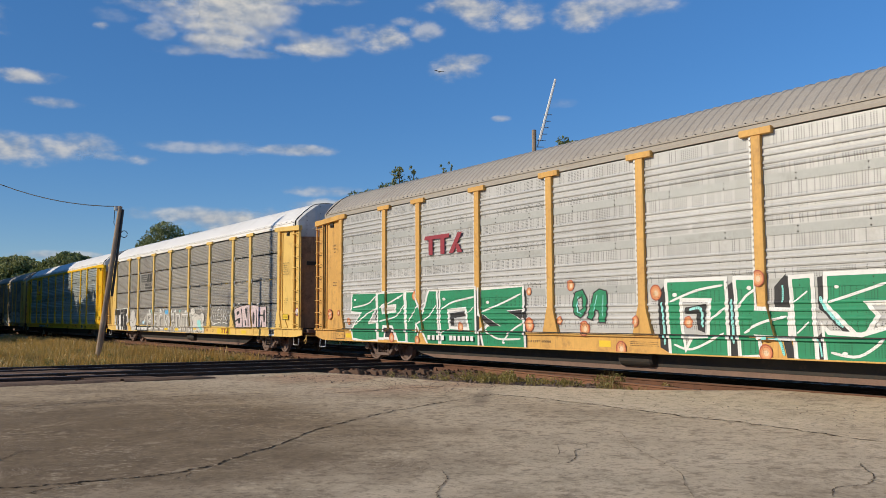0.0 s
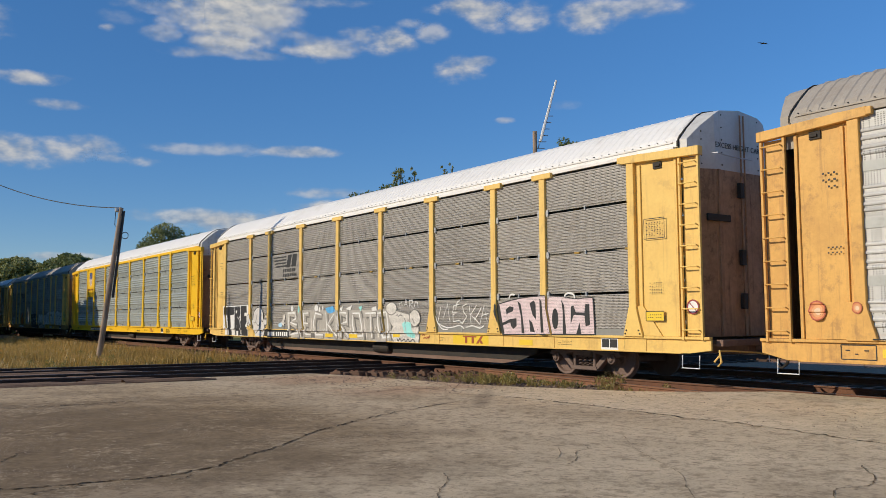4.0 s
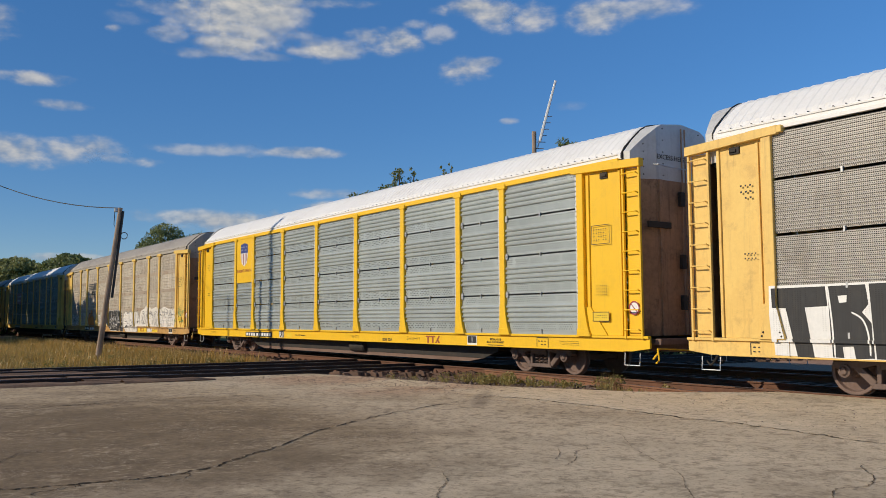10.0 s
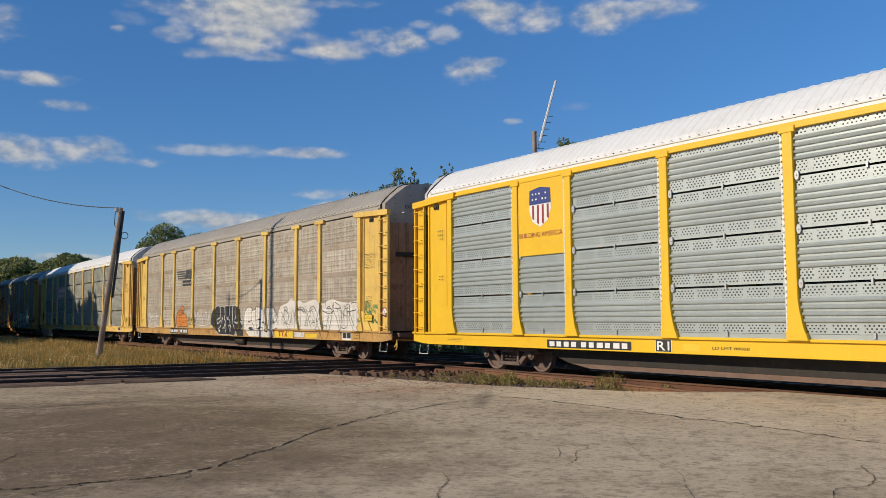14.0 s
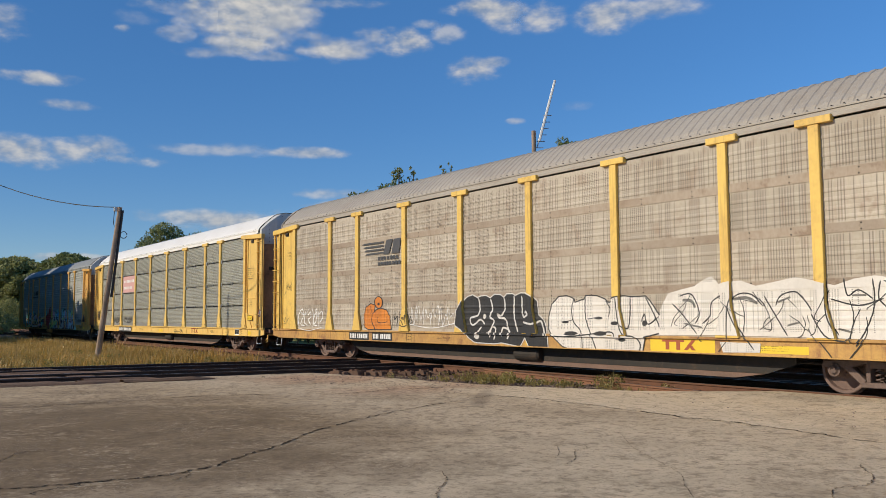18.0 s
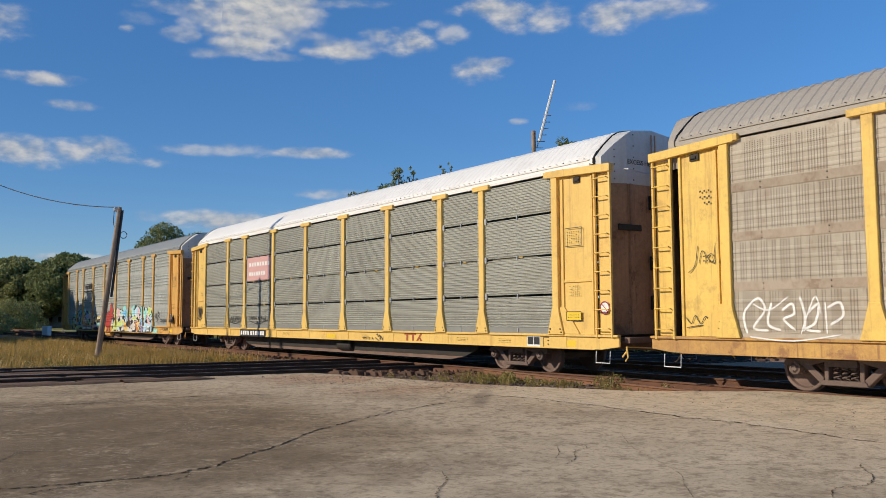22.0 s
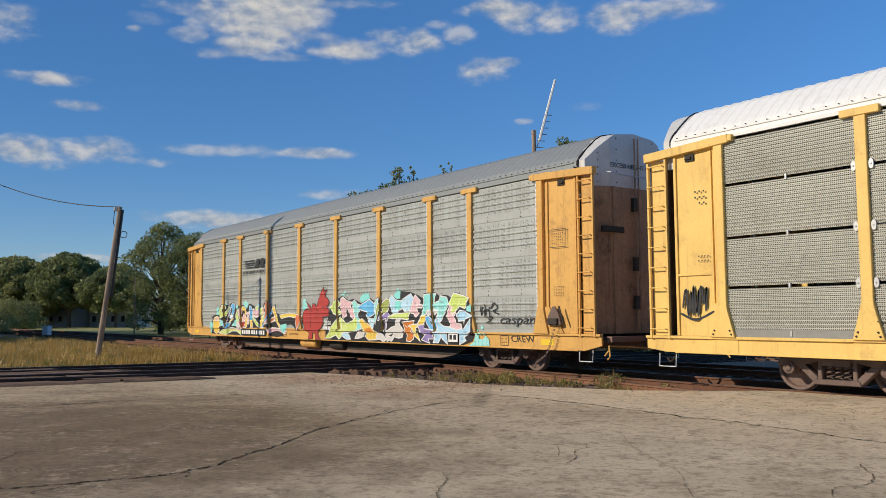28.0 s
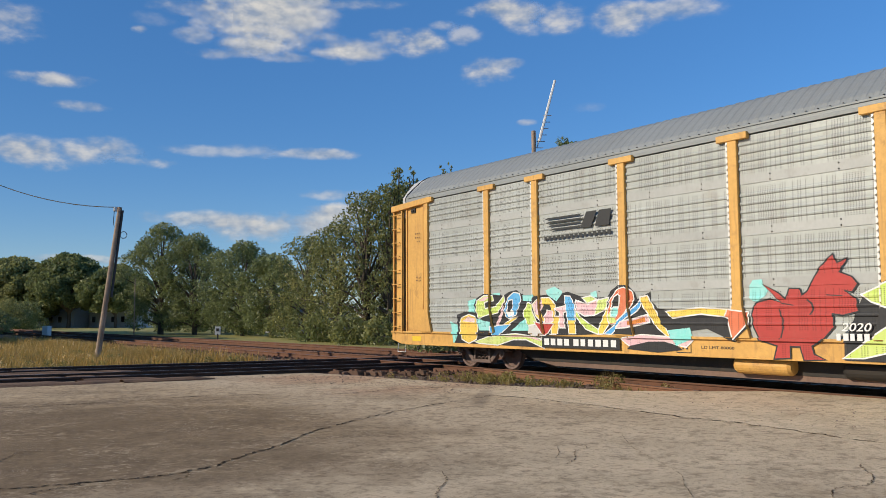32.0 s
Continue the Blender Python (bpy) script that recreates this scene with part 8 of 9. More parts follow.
# fifth car: washed red sign with white bars
patch(car_e, [(-6.86, 2.92), (-4.42, 2.92), (-4.42, 3.87), (-6.86, 3.87)], PAINT_ROSE, NEAR - 0.028, "sign_panel", "washed red sign with white bars")
bars(car_e, PAINT_WHITE, -6.66, -4.55, 3.46, 3.68, 8, NEAR - 0.033, name="name_bar")
bars(car_e, PAINT_WHITE, -6.66, -5.0, 3.08, 3.30, 7, NEAR - 0.033, name="name_bar")
number_board(car_e, -7.58, -4.99, 0.64, 0.925, lift=NEAR - 0.02)
leasing_mark(car_e, 5.13, 6.10, 0.70, 0.92, PAINT_MARK, NEAR + 0.002)
scribble(car_e, -8.72, -7.55, 1.20, 1.50, SPRAY_BLACK, 6, 21, 0.03)
scribble(car_e, -6.45, -4.95, 1.20, 1.50, SPRAY_BLACK, 6, 22, 0.034)
scribble(car_e, -12.70, -12.15, 1.35, 2.05, SPRAY_BLACK, 3, 23, 0.05, NEAR - 0.03)
scribble(car_e, 3.55, 4.15, 0.68, 0.90, SPRAY_BLACK, 3, 24, 0.03, NEAR - 0.004)
write(car_e, "BSH21A", PAINT_BLACK, 2.70, 3.36, 0.69, 0.77, NEAR + 0.002, grow=0.006)
sill_stencils(car_e, ((-4.4, 0.3, "plate"), (-3.4, 0.8, "rows"), (0.2, 0.6, "yellow"), (2.6, 0.6, "rows"), (7.8, 0.6, "rows"), (9.6, 0.6, "rows"), (10.7, 0.48, "board"), (11.3, 0.35, "plate"), (11.7, 0.7, "yellow"), (8.9, 0.35, "yellow")))

# last car: two colourful pieces, a red painted shape between them, tags, emblem
# slanted overlapping shapes of the small piece, nearest the car's end
field(car_f, ((-10.65, 1.28), (-10.35, 1.18), (-10.14, 0.73), (-10.55, 0.69)), PAINT_CYAN, None)
field(car_f, ((-9.87, 1.82), (-9.5, 1.88), (-9.46, 1.51), (-9.79, 1.44)), PAINT_CYAN, None)
field(car_f, ((-8.83, 1.99), (-8.49, 2.01), (-8.45, 1.69), (-8.78, 1.67)), PAINT_CYAN, None)
field(car_f, ((-7.62, 1.92), (-7.13, 1.93), (-7.1, 1.63), (-7.56, 1.59)), PAINT_CYAN, None)
field(car_f, ((-6.76, 2.02), (-6.46, 2.1), (-6.19, 1.99), (-6.21, 1.62), (-6.53, 1.62)), PAINT_CYAN, None)
field(car_f, ((-5.28, 1.92), (-5.08, 1.97), (-5.07, 1.79), (-5.26, 1.78)), PAINT_CYAN, None)
field(car_f, ((-10.35, 1.46), (-10.04, 1.52), (-9.54, 1.51), (-9.58, 1.71), (-9.5, 1.88), (-9.17, 2.0), (-8.74, 1.97), (-8.35, 1.93), (-8.13, 2.02), (-7.83, 2.06), (-7.62, 1.94), (-7.62, 1.78), (-7.27, 1.77), (-7.13, 1.88), (-6.73, 1.92), (-6.4, 1.75), (-6.2, 1.93), (-6.01, 1.97), (-5.59, 1.85), (-5.05, 1.81), (-4.77, 1.81), (-4.65, 1.95), (-4.43, 2.07), (-4.16, 2.06), (-3.98, 1.91), (-3.9, 1.75), (-3.54, 1.9), (-3.52, 1.7), (-3.23, 1.46), (-3.11, 1.42), (-3.05, 0.97), (-4.4, 1.01), (-6.75, 0.94), (-6.79, 0.65), (-10.48, 0.69), (-10.31, 0.95)), SPRAY_BLACK, None)
field(car_f, ((-9.46, 1.34), (-8.82, 1.26), (-8.84, 1.04), (-9.38, 1.04)), PAINT_CYAN, None)
field(car_f, ((-10.22, 1.11), (-10.17, 1.34), (-9.83, 1.45), (-9.54, 1.39), (-9.44, 1.11), (-9.51, 0.81), (-9.84, 0.7), (-10.14, 0.8)), PAINT_LEMON)
field(car_f, ((-10.11, 1.28), (-9.83, 1.41), (-9.58, 1.35), (-9.55, 1.24), (-9.84, 1.26)), PAINT_PINK, None)
field(car_f, ((-9.5, 1.58), (-9.46, 1.81), (-9.17, 1.93), (-8.81, 1.93), (-8.78, 1.82), (-9.05, 1.78), (-9.02, 1.59), (-8.66, 1.65), (-8.35, 1.91), (-8.32, 1.8), (-8.59, 1.51), (-9.38, 1.37)), PAINT_LIME)
field(car_f, ((-9.41, 1.81), (-9.17, 1.9), (-8.83, 1.91), (-9.05, 1.8)), PAINT_PINK, None)
field(car_f, ((-8.25, 1.42), (-8.32, 1.55), (-8.17, 1.87), (-7.94, 1.99), (-7.73, 1.96), (-7.69, 1.81), (-7.88, 1.44), (-8.14, 1.35)), PAINT_BLUE)
field(car_f, ((-8.27, 1.5), (-8.21, 1.62), (-7.95, 1.55), (-7.95, 1.43), (-8.14, 1.38)), SPRAY_WHITE, None)
field(car_f, ((-8.19, 1.62), (-8.15, 1.79), (-8.02, 1.81), (-7.99, 1.69), (-8.08, 1.52), (-8.17, 1.52)), SPRAY_BLACK)
field(car_f, ((-8.07, 1.04), (-7.45, 1.39), (-7.34, 1.05)), PAINT_CYAN, None)
field(car_f, ((-8.37, 1.18), (-7.99, 1.35), (-7.81, 1.38), (-8.22, 1.17)), PAINT_LEMON)
field(car_f, ((-8.34, 1.79), (-8.38, 1.45), (-8.56, 1.14), (-8.67, 1.16), (-8.48, 1.48)), PAINT_PINK, None)
field(car_f, ((-8.56, 1.16), (-8.83, 1.12), (-8.72, 0.69), (-8.43, 1.01), (-8.11, 1.19)), PAINT_BLUE)
field(car_f, ((-7.59, 1.47), (-7.4, 1.73), (-7.29, 1.7), (-7.0, 1.22), (-7.39, 1.17)), PAINT_LIME)
field(car_f, ((-7.37, 1.16), (-7.0, 1.2), (-6.77, 0.98), (-6.85, 0.67), (-7.34, 1.03)), PAINT_BUFF)
field(car_f, ((-7.15, 1.68), (-6.93, 1.83), (-6.65, 1.83), (-6.45, 1.69), (-6.46, 1.39), (-6.31, 1.38), (-6.39, 0.99), (-6.58, 0.99), (-6.58, 1.22), (-6.84, 1.27), (-7.04, 1.42)), PAINT_LEMON)
field(car_f, ((-7.14, 1.67), (-6.93, 1.82), (-6.86, 1.67), (-6.94, 1.42), (-7.04, 1.45)), PAINT_PINK, None)
field(car_f, ((-6.94, 1.49), (-6.83, 1.69), (-6.63, 1.67), (-6.52, 1.49), (-6.58, 1.27), (-6.81, 1.3)), SPRAY_BLACK, None)
field(car_f, ((-6.82, 1.38), (-6.7, 1.53), (-6.54, 1.51), (-6.53, 1.29), (-6.68, 1.2), (-6.79, 1.24)), PAINT_PINK)
field(car_f, ((-7.09, 1.26), (-6.84, 1.21), (-6.53, 1.21), (-6.65, 1.08), (-6.78, 0.94)), PAINT_CRIMSON)
field(car_f, ((-6.44, 1.58), (-6.05, 1.64), (-6.02, 1.53), (-6.18, 1.49), (-6.13, 1.14), (-6.29, 1.14), (-6.28, 1.49)), PAINT_PINK)
field(car_f, ((-6.11, 1.86), (-5.94, 1.85), (-5.8, 1.66), (-5.78, 1.01), (-5.98, 1.01), (-6.04, 1.44)), PAINT_BLUE)
field(car_f, ((-6.01, 1.3), (-5.78, 1.3), (-5.78, 1.0), (-5.98, 1.0)), PAINT_LEMON, None)
field(car_f, ((-5.74, 1.75), (-5.35, 1.65), (-5.04, 1.76), (-5.15, 1.43), (-5.45, 1.41), (-5.72, 1.52)), PAINT_PINK)
field(car_f, ((-5.75, 1.5), (-5.55, 1.33), (-4.95, 1.04), (-5.08, 1.01), (-5.43, 1.11), (-5.72, 1.37)), PAINT_LIME)
field(car_f, ((-5.53, 1.81), (-5.29, 1.84), (-5.12, 1.78), (-5.35, 1.7)), PAINT_LIME)
field(car_f, ((-5.03, 1.75), (-4.74, 1.79), (-4.83, 1.55), (-5.15, 1.43)), PAINT_LIME)
field(car_f, ((-4.78, 1.56), (-4.7, 1.27), (-4.93, 1.01), (-5.03, 1.01), (-5.05, 1.08)), PAINT_LEMON)
field(car_f, ((-4.75, 1.45), (-4.67, 1.76), (-4.46, 1.96), (-4.2, 2.0), (-4.04, 1.91), (-4.0, 1.74), (-4.2, 1.48), (-4.45, 1.26), (-4.65, 1.22), (-4.75, 1.3)), PAINT_VERMILION)
field(car_f, ((-4.75, 1.41), (-4.66, 1.56), (-4.59, 1.37), (-4.48, 1.27), (-4.65, 1.23), (-4.74, 1.3)), PAINT_LIME, None)
field(car_f, ((-4.64, 1.58), (-4.57, 1.8), (-4.43, 1.87), (-4.33, 1.82), (-4.36, 1.64), (-4.47, 1.52)), SPRAY_BLACK)
field(car_f, ((-4.68, 1.47), (-4.58, 1.58), (-4.45, 1.58), (-4.43, 1.47), (-4.53, 1.38), (-4.64, 1.39)), PAINT_CYAN)
field(car_f, ((-4.86, 1.01), (-4.45, 1.26), (-3.91, 1.63), (-3.79, 1.74), (-3.85, 1.56), (-4.33, 1.27), (-4.67, 1.01)), PAINT_BLUE)
field(car_f, ((-4.33, 1.26), (-3.63, 1.41), (-3.58, 1.27), (-4.18, 1.16), (-4.44, 1.14)), PAINT_PINK)
field(car_f, ((-4.13, 1.28), (-3.71, 1.37), (-3.68, 1.27), (-4.13, 1.2)), PAINT_ORANGE, None)
field(car_f, ((-3.82, 1.78), (-3.63, 1.81), (-3.16, 1.12), (-3.05, 0.93), (-3.36, 1.15), (-3.75, 1.62)), PAINT_LEMON)
field(car_f, ((-3.28, 1.46), (-3.08, 1.5), (-3.04, 1.25), (-3.18, 1.3)), PAINT_CYAN, None)
field(car_f, ((-9.55, 0.74), (-8.99, 0.87), (-7.85, 0.96), (-7.15, 0.9), (-6.85, 0.79), (-6.85, 0.65), (-7.5, 0.84), (-8.0, 0.83), (-8.6, 0.68), (-9.39, 0.71)), PAINT_LIME)
field(car_f, ((-8.37, 0.89), (-7.85, 0.95), (-7.15, 0.89), (-6.88, 0.79), (-7.5, 0.89), (-7.93, 0.89)), PAINT_PINK, None)
field(car_f, ((-4.38, 0.9), (-3.82, 0.99), (-3.12, 0.96), (-2.51, 0.9), (-2.66, 0.78), (-3.22, 0.87), (-3.62, 0.86), (-4.14, 0.76)), PAINT_PINK)
field(car_f, ((-4.22, 0.69), (-4.14, 0.76), (-3.62, 0.86), (-3.22, 0.87), (-2.89, 0.8), (-2.75, 0.71), (-3.38, 0.64)), SPRAY_BLACK, None)
field(car_f, ((-3.4, 1.56), (-2.82, 1.48), (-2.2, 1.57), (-1.19, 1.48), (-1.16, 1.19), (-1.52, 0.89), (-2.15, 1.14), (-2.98, 1.04), (-3.26, 1.21)), SPRAY_BLACK, None)
field(car_f, ((-3.13, 1.48), (-2.27, 1.54), (-1.62, 1.5), (-1.69, 1.38), (-2.27, 1.44), (-2.97, 1.36)), PAINT_LEMON)
field(car_f, ((-1.67, 1.5), (-1.22, 1.45), (-1.23, 1.22), (-1.51, 0.96), (-1.6, 1.33), (-1.71, 1.38)), PAINT_VERMILION)
field(car_f, ((-3.12, 1.1), (-2.55, 1.16), (-2.49, 0.94), (-2.91, 0.79)), PAINT_CYAN, None)
# broad angular letters of the large piece
field(car_f, blob(3.36, 1.98, 0.32, 0.17, 14), PAINT_CYAN, None)
field(car_f, blob(5.38, 2.04, 0.27, 0.15, 14), PAINT_CYAN, None)
field(car_f, blob(1.88, 2.13, 0.12, 0.07, 14), PAINT_CYAN, None)
field(car_f, blob(2.05, 2.22, 0.06, 0.04, 14), PAINT_CYAN, None)
field(car_f, blob(2.19, 2.15, 0.05, 0.04, 14), PAINT_CYAN, None)
field(car_f, blob(3.4, 2.17, 0.05, 0.03, 14), PAINT_CYAN, None)
field(car_f, blob(3.55, 2.12, 0.05, 0.03, 14), PAINT_CYAN, None)
field(car_f, blob(5.54, 2.15, 0.05, 0.03, 14), PAINT_CYAN, None)
field(car_f, blob(5.68, 2.1, 0.04, 0.03, 14), PAINT_CYAN, None)
field(car_f, blob(5.35, 2.22, 0.04, 0.04, 14), PAINT_CYAN, None)
field(car_f, ((0.92, 1.58), (0.98, 1.73), (1.52, 2.01), (1.84, 2.12), (2.27, 1.95), (2.64, 2), (3.08, 1.84), (3.7, 1.99), (3.96, 1.89), (4.32, 2.03), (4.4, 1.86), (4.76, 1.96), (5, 2.07), (5.25, 1.94), (5.59, 1.94), (6.08, 2.1), (6.21, 2), (6.29, 2.05), (6.53, 1.86), (6.74, 1.86), (6.69, 0.64), (2.64, 0.61), (0.61, 0.63), (0.62, 0.92)), SPRAY_BLACK, None)
field(car_f, ((5.47, 2.17), (6.04, 2.12), (6.23, 2.08), (6.47, 2.01), (6.68, 1.93), (6.73, 2.08), (7.33, 2.08), (7.49, 1.99), (7.55, 1.87), (7.65, 2.01), (7.93, 1.98), (8.09, 1.91), (8.24, 2.07), (8.92, 1.92), (9, 1.73), (9.04, 1.53), (9.13, 1.38), (9.09, 1.18), (9.15, 0.98), (9.01, 0.73), (8.59, 0.62), (5.42, 0.59)), SPRAY_BLACK, None)
field(car_f, ((0.98, 1.73), (1.52, 1.96), (1.69, 1.83), (1.49, 1.72), (1.79, 1.52), (1.56, 1.47), (1.11, 1.62)), PAINT_LIME, SPRAY_WHITE)
field(car_f, ((0.61, 0.67), (0.9, 0.87), (1.32, 1.14), (1.72, 1.39), (1.99, 1.22), (1.98, 0.89), (1.59, 0.66), (1.38, 0.8), (0.95, 0.69)), PAINT_LIME, SPRAY_WHITE)
field(car_f, ((1.75, 2), (1.88, 2.05), (2.15, 1.93), (2.52, 1.87), (2.35, 1.76), (2.67, 1.57), (2.77, 1.48), (2.6, 1.32), (2.42, 1.44), (2.28, 1.62), (2.08, 1.74), (2.14, 1.44), (1.91, 1.37), (1.79, 1.58), (1.71, 1.84)), PAINT_PINK, SPRAY_WHITE)
field(car_f, ((1.82, 1.32), (2.16, 1.17), (2.5, 1.24), (2.76, 1.39), (2.89, 1.21), (2.85, 0.96), (1.98, 0.88), (1.78, 0.94)), PAINT_LIME, SPRAY_WHITE)
field(car_f, ((2.52, 1.87), (2.68, 1.94), (2.84, 1.81), (3.12, 1.75), (2.99, 1.57), (2.83, 1.5), (3.02, 1.27), (3.1, 1.03), (2.78, 0.93), (2.89, 1.25), (2.67, 1.51)), PAINT_CYAN, SPRAY_WHITE)
field(car_f, ((1.77, 0.83), (2.07, 0.89), (2.29, 0.8), (2.38, 0.67), (2.11, 0.67), (1.89, 0.74)), PAINT_SKY, SPRAY_WHITE)
field(car_f, ((2.7, 0.71), (2.84, 0.86), (3.01, 0.93), (3.31, 0.89), (3.22, 0.77), (2.9, 0.71)), PAINT_BUFF, SPRAY_WHITE)
field(car_f, ((2.88, 1.67), (3.19, 1.82), (3.65, 1.94), (4, 1.75), (3.88, 1.62), (4.05, 1.55), (3.9, 1.49), (3.6, 1.38), (3.45, 1.44), (3.55, 1.56), (3.18, 1.62)), PAINT_BLUE, SPRAY_WHITE)
field(car_f, ((2.98, 1.26), (3.14, 1.33), (3.67, 1.1), (3.95, 0.95), (4.11, 0.86), (4.02, 0.69), (3.58, 0.67), (3.36, 0.78), (3.47, 0.87), (3.2, 1.03)), PAINT_LEMON, SPRAY_WHITE)
field(car_f, ((3.29, 1.01), (3.67, 1.06), (3.94, 0.94), (3.59, 0.89)), PAINT_ORANGE, None)
field(car_f, ((3.54, 1.33), (4.05, 1.32), (4, 1.13), (3.77, 1.03), (3.71, 1.13)), PAINT_SKY, SPRAY_WHITE)
field(car_f, ((3.96, 1.85), (4.29, 1.96), (4.24, 1.78), (4.08, 1.61), (4.2, 1.48), (4.12, 1.2), (3.98, 1.36), (4.05, 1.5), (3.95, 1.62)), PAINT_CYAN, SPRAY_WHITE)
field(car_f, ((4.02, 0.69), (4.14, 0.93), (4.44, 0.83), (4.62, 0.7), (4.48, 0.63), (4.27, 0.71)), PAINT_BUFF, SPRAY_WHITE)
field(car_f, ((4.27, 1.77), (4.69, 1.94), (4.83, 1.91), (4.74, 1.55), (4.55, 1.48), (4.4, 1.55), (4.49, 1.66), (4.3, 1.6), (4.2, 1.36), (4.16, 1.56)), PAINT_OLIVE, SPRAY_WHITE)
field(car_f, ((4.29, 1.29), (4.38, 1.41), (4.74, 1.55), (4.82, 1.44), (4.68, 1.27), (4.64, 1.05), (4.56, 0.94), (4.65, 1.36)), PAINT_PURPLE, SPRAY_WHITE)
field(car_f, ((4.85, 1.95), (5, 2.04), (5.21, 1.9), (5.48, 1.86), (5.9, 2.01), (6.06, 2.06), (6.2, 1.91), (6.08, 1.79), (5.95, 1.58), (5.74, 1.56), (5.58, 1.65), (5.39, 1.6), (5.3, 1.48), (5.13, 1.46), (5.03, 1.55), (4.91, 1.71)), PAINT_SKY, SPRAY_WHITE)
field(car_f, ((5.21, 1.89), (5.48, 1.85), (5.52, 1.66), (5.37, 1.6), (5.14, 1.65)), PAINT_CYAN, None)
field(car_f, ((4.77, 1.37), (5.03, 1.46), (5.96, 1.51), (5.88, 1.31), (5.53, 1.35), (5, 1.35)), PAINT_LIME, SPRAY_WHITE)
field(car_f, ((4.61, 0.81), (4.72, 0.96), (4.92, 1.05), (5.18, 1.11), (5.25, 1.32), (5.47, 1.35), (5.38, 1.17), (5.63, 0.98), (5.56, 0.8), (5.36, 0.76), (5.11, 0.8), (4.95, 0.66), (4.82, 0.7), (4.71, 0.64)), PAINT_BUFF, SPRAY_WHITE)
field(car_f, ((4.77, 0.81), (5.09, 0.92), (4.95, 0.79)), SPRAY_BLACK, SPRAY_WHITE)
field(car_f, ((6.18, 1.93), (6.3, 2.02), (6.53, 1.85), (6.5, 1.75), (6.71, 1.71), (6.6, 1.66), (6.3, 1.66), (6.47, 1.5), (6.34, 1.39), (6.21, 1.48), (5.99, 1.53), (6.13, 1.74)), PAINT_PINK, SPRAY_WHITE)
field(car_f, ((5.6, 1.22), (6.21, 1.27), (6.12, 1.12), (6.05, 0.97), (6.2, 0.89), (6.15, 0.74), (5.97, 0.67), (5.79, 0.69), (5.86, 0.84), (5.72, 1.01)), PAINT_ORANGE, SPRAY_WHITE)
field(car_f, ((5.9, 1.12), (6.1, 1.15), (6.42, 1.17), (6.57, 1.38), (6.7, 1.46), (6.83, 1.34), (6.67, 1.2), (6.5, 1.06), (6.39, 1.11), (6.26, 1.07), (6.52, 0.69), (6.21, 0.85), (6.27, 0.92), (6.05, 1.09)), PAINT_LEMON, SPRAY_WHITE)
field(car_f, ((6.41, 1.16), (6.71, 1.19), (6.79, 1.05), (7.22, 1), (7.13, 0.84), (7.23, 0.77), (6.91, 0.77), (6.99, 0.65), (6.61, 0.73), (6.81, 0.88), (6.64, 0.93), (6.49, 1.02)), PAINT_PURPLE, SPRAY_WHITE)
field(car_f, ((6.75, 2.02), (7.33, 2.03), (7.25, 1.88), (7.21, 1.6), (6.97, 1.58), (6.85, 1.43), (6.59, 1.39), (6.69, 1.55), (6.73, 1.78)), PAINT_CYAN, SPRAY_WHITE)
field(car_f, ((6.4, 1.15), (6.48, 1.23), (6.59, 1.4), (6.85, 1.44), (6.88, 1.35), (6.69, 1.18)), PAINT_LEMON, SPRAY_WHITE)
field(car_f, ((7.22, 1.77), (7.48, 1.82), (7.58, 1.96), (7.86, 1.92), (7.93, 1.75), (7.8, 1.54), (7.59, 1.27), (7.35, 1.11), (7.46, 1.38), (7.37, 1.55), (7.21, 1.55)), PAINT_CYAN, SPRAY_WHITE)
field(car_f, ((7.35, 1.11), (7.49, 1.38), (7.63, 1.47), (7.59, 1.27)), PAINT_SKY, None)
field(car_f, ((6.97, 1.5), (7.21, 1.6), (7.42, 1.55), (7.28, 1.46), (7.03, 1.45)), PAINT_BUFF, SPRAY_WHITE)
field(car_f, ((7.22, 1.16), (7.4, 1.4), (7.48, 1.22), (7.71, 1.11), (8.03, 1.09), (8.55, 1.07), (8.62, 0.99), (8.78, 1.07), (9.03, 1.3), (9.02, 1), (8.65, 0.85), (8.72, 0.75), (8.46, 0.65), (8.45, 0.97), (7.45, 0.96), (7.24, 1)), PAINT_SKY, SPRAY_WHITE)
field(car_f, ((7.88, 1.4), (7.98, 1.64), (8.11, 1.8), (8.31, 1.9), (8.49, 1.83), (8.29, 1.54), (8.2, 1.38), (8.33, 1.19), (8.52, 1.17), (8.55, 1.08), (8.31, 1.04), (8.02, 1.11), (8.07, 1.21)), PAINT_PINK, SPRAY_WHITE)
field(car_f, ((7.96, 1.74), (8.21, 2.03), (8.97, 1.88), (8.7, 1.62), (8.46, 1.69), (8.28, 1.54), (8.09, 1.47), (8.13, 1.69)), PAINT_LIME, SPRAY_WHITE)
field(car_f, ((8.52, 1.55), (8.8, 1.51), (9.12, 1.41), (8.79, 1.33), (8.67, 1.21), (8.72, 1.3), (8.44, 1.28), (8.33, 1.45)), PAINT_SKY, SPRAY_WHITE)
field(car_f, ((6.91, 1.36), (7.07, 1.41), (7.3, 1.27), (7.4, 1.05), (7.19, 1.04), (7, 1.22)), PAINT_BLUE, SPRAY_WHITE)
field(car_f, ((7.11, 1.31), (7.26, 1.24), (7.27, 1.14)), SPRAY_BLACK, SPRAY_WHITE)
field(car_f, ((7.21, 0.94), (7.53, 0.95), (7.56, 0.82), (7.44, 0.67), (7.2, 0.67), (7.29, 0.78)), PAINT_SKY, SPRAY_WHITE)
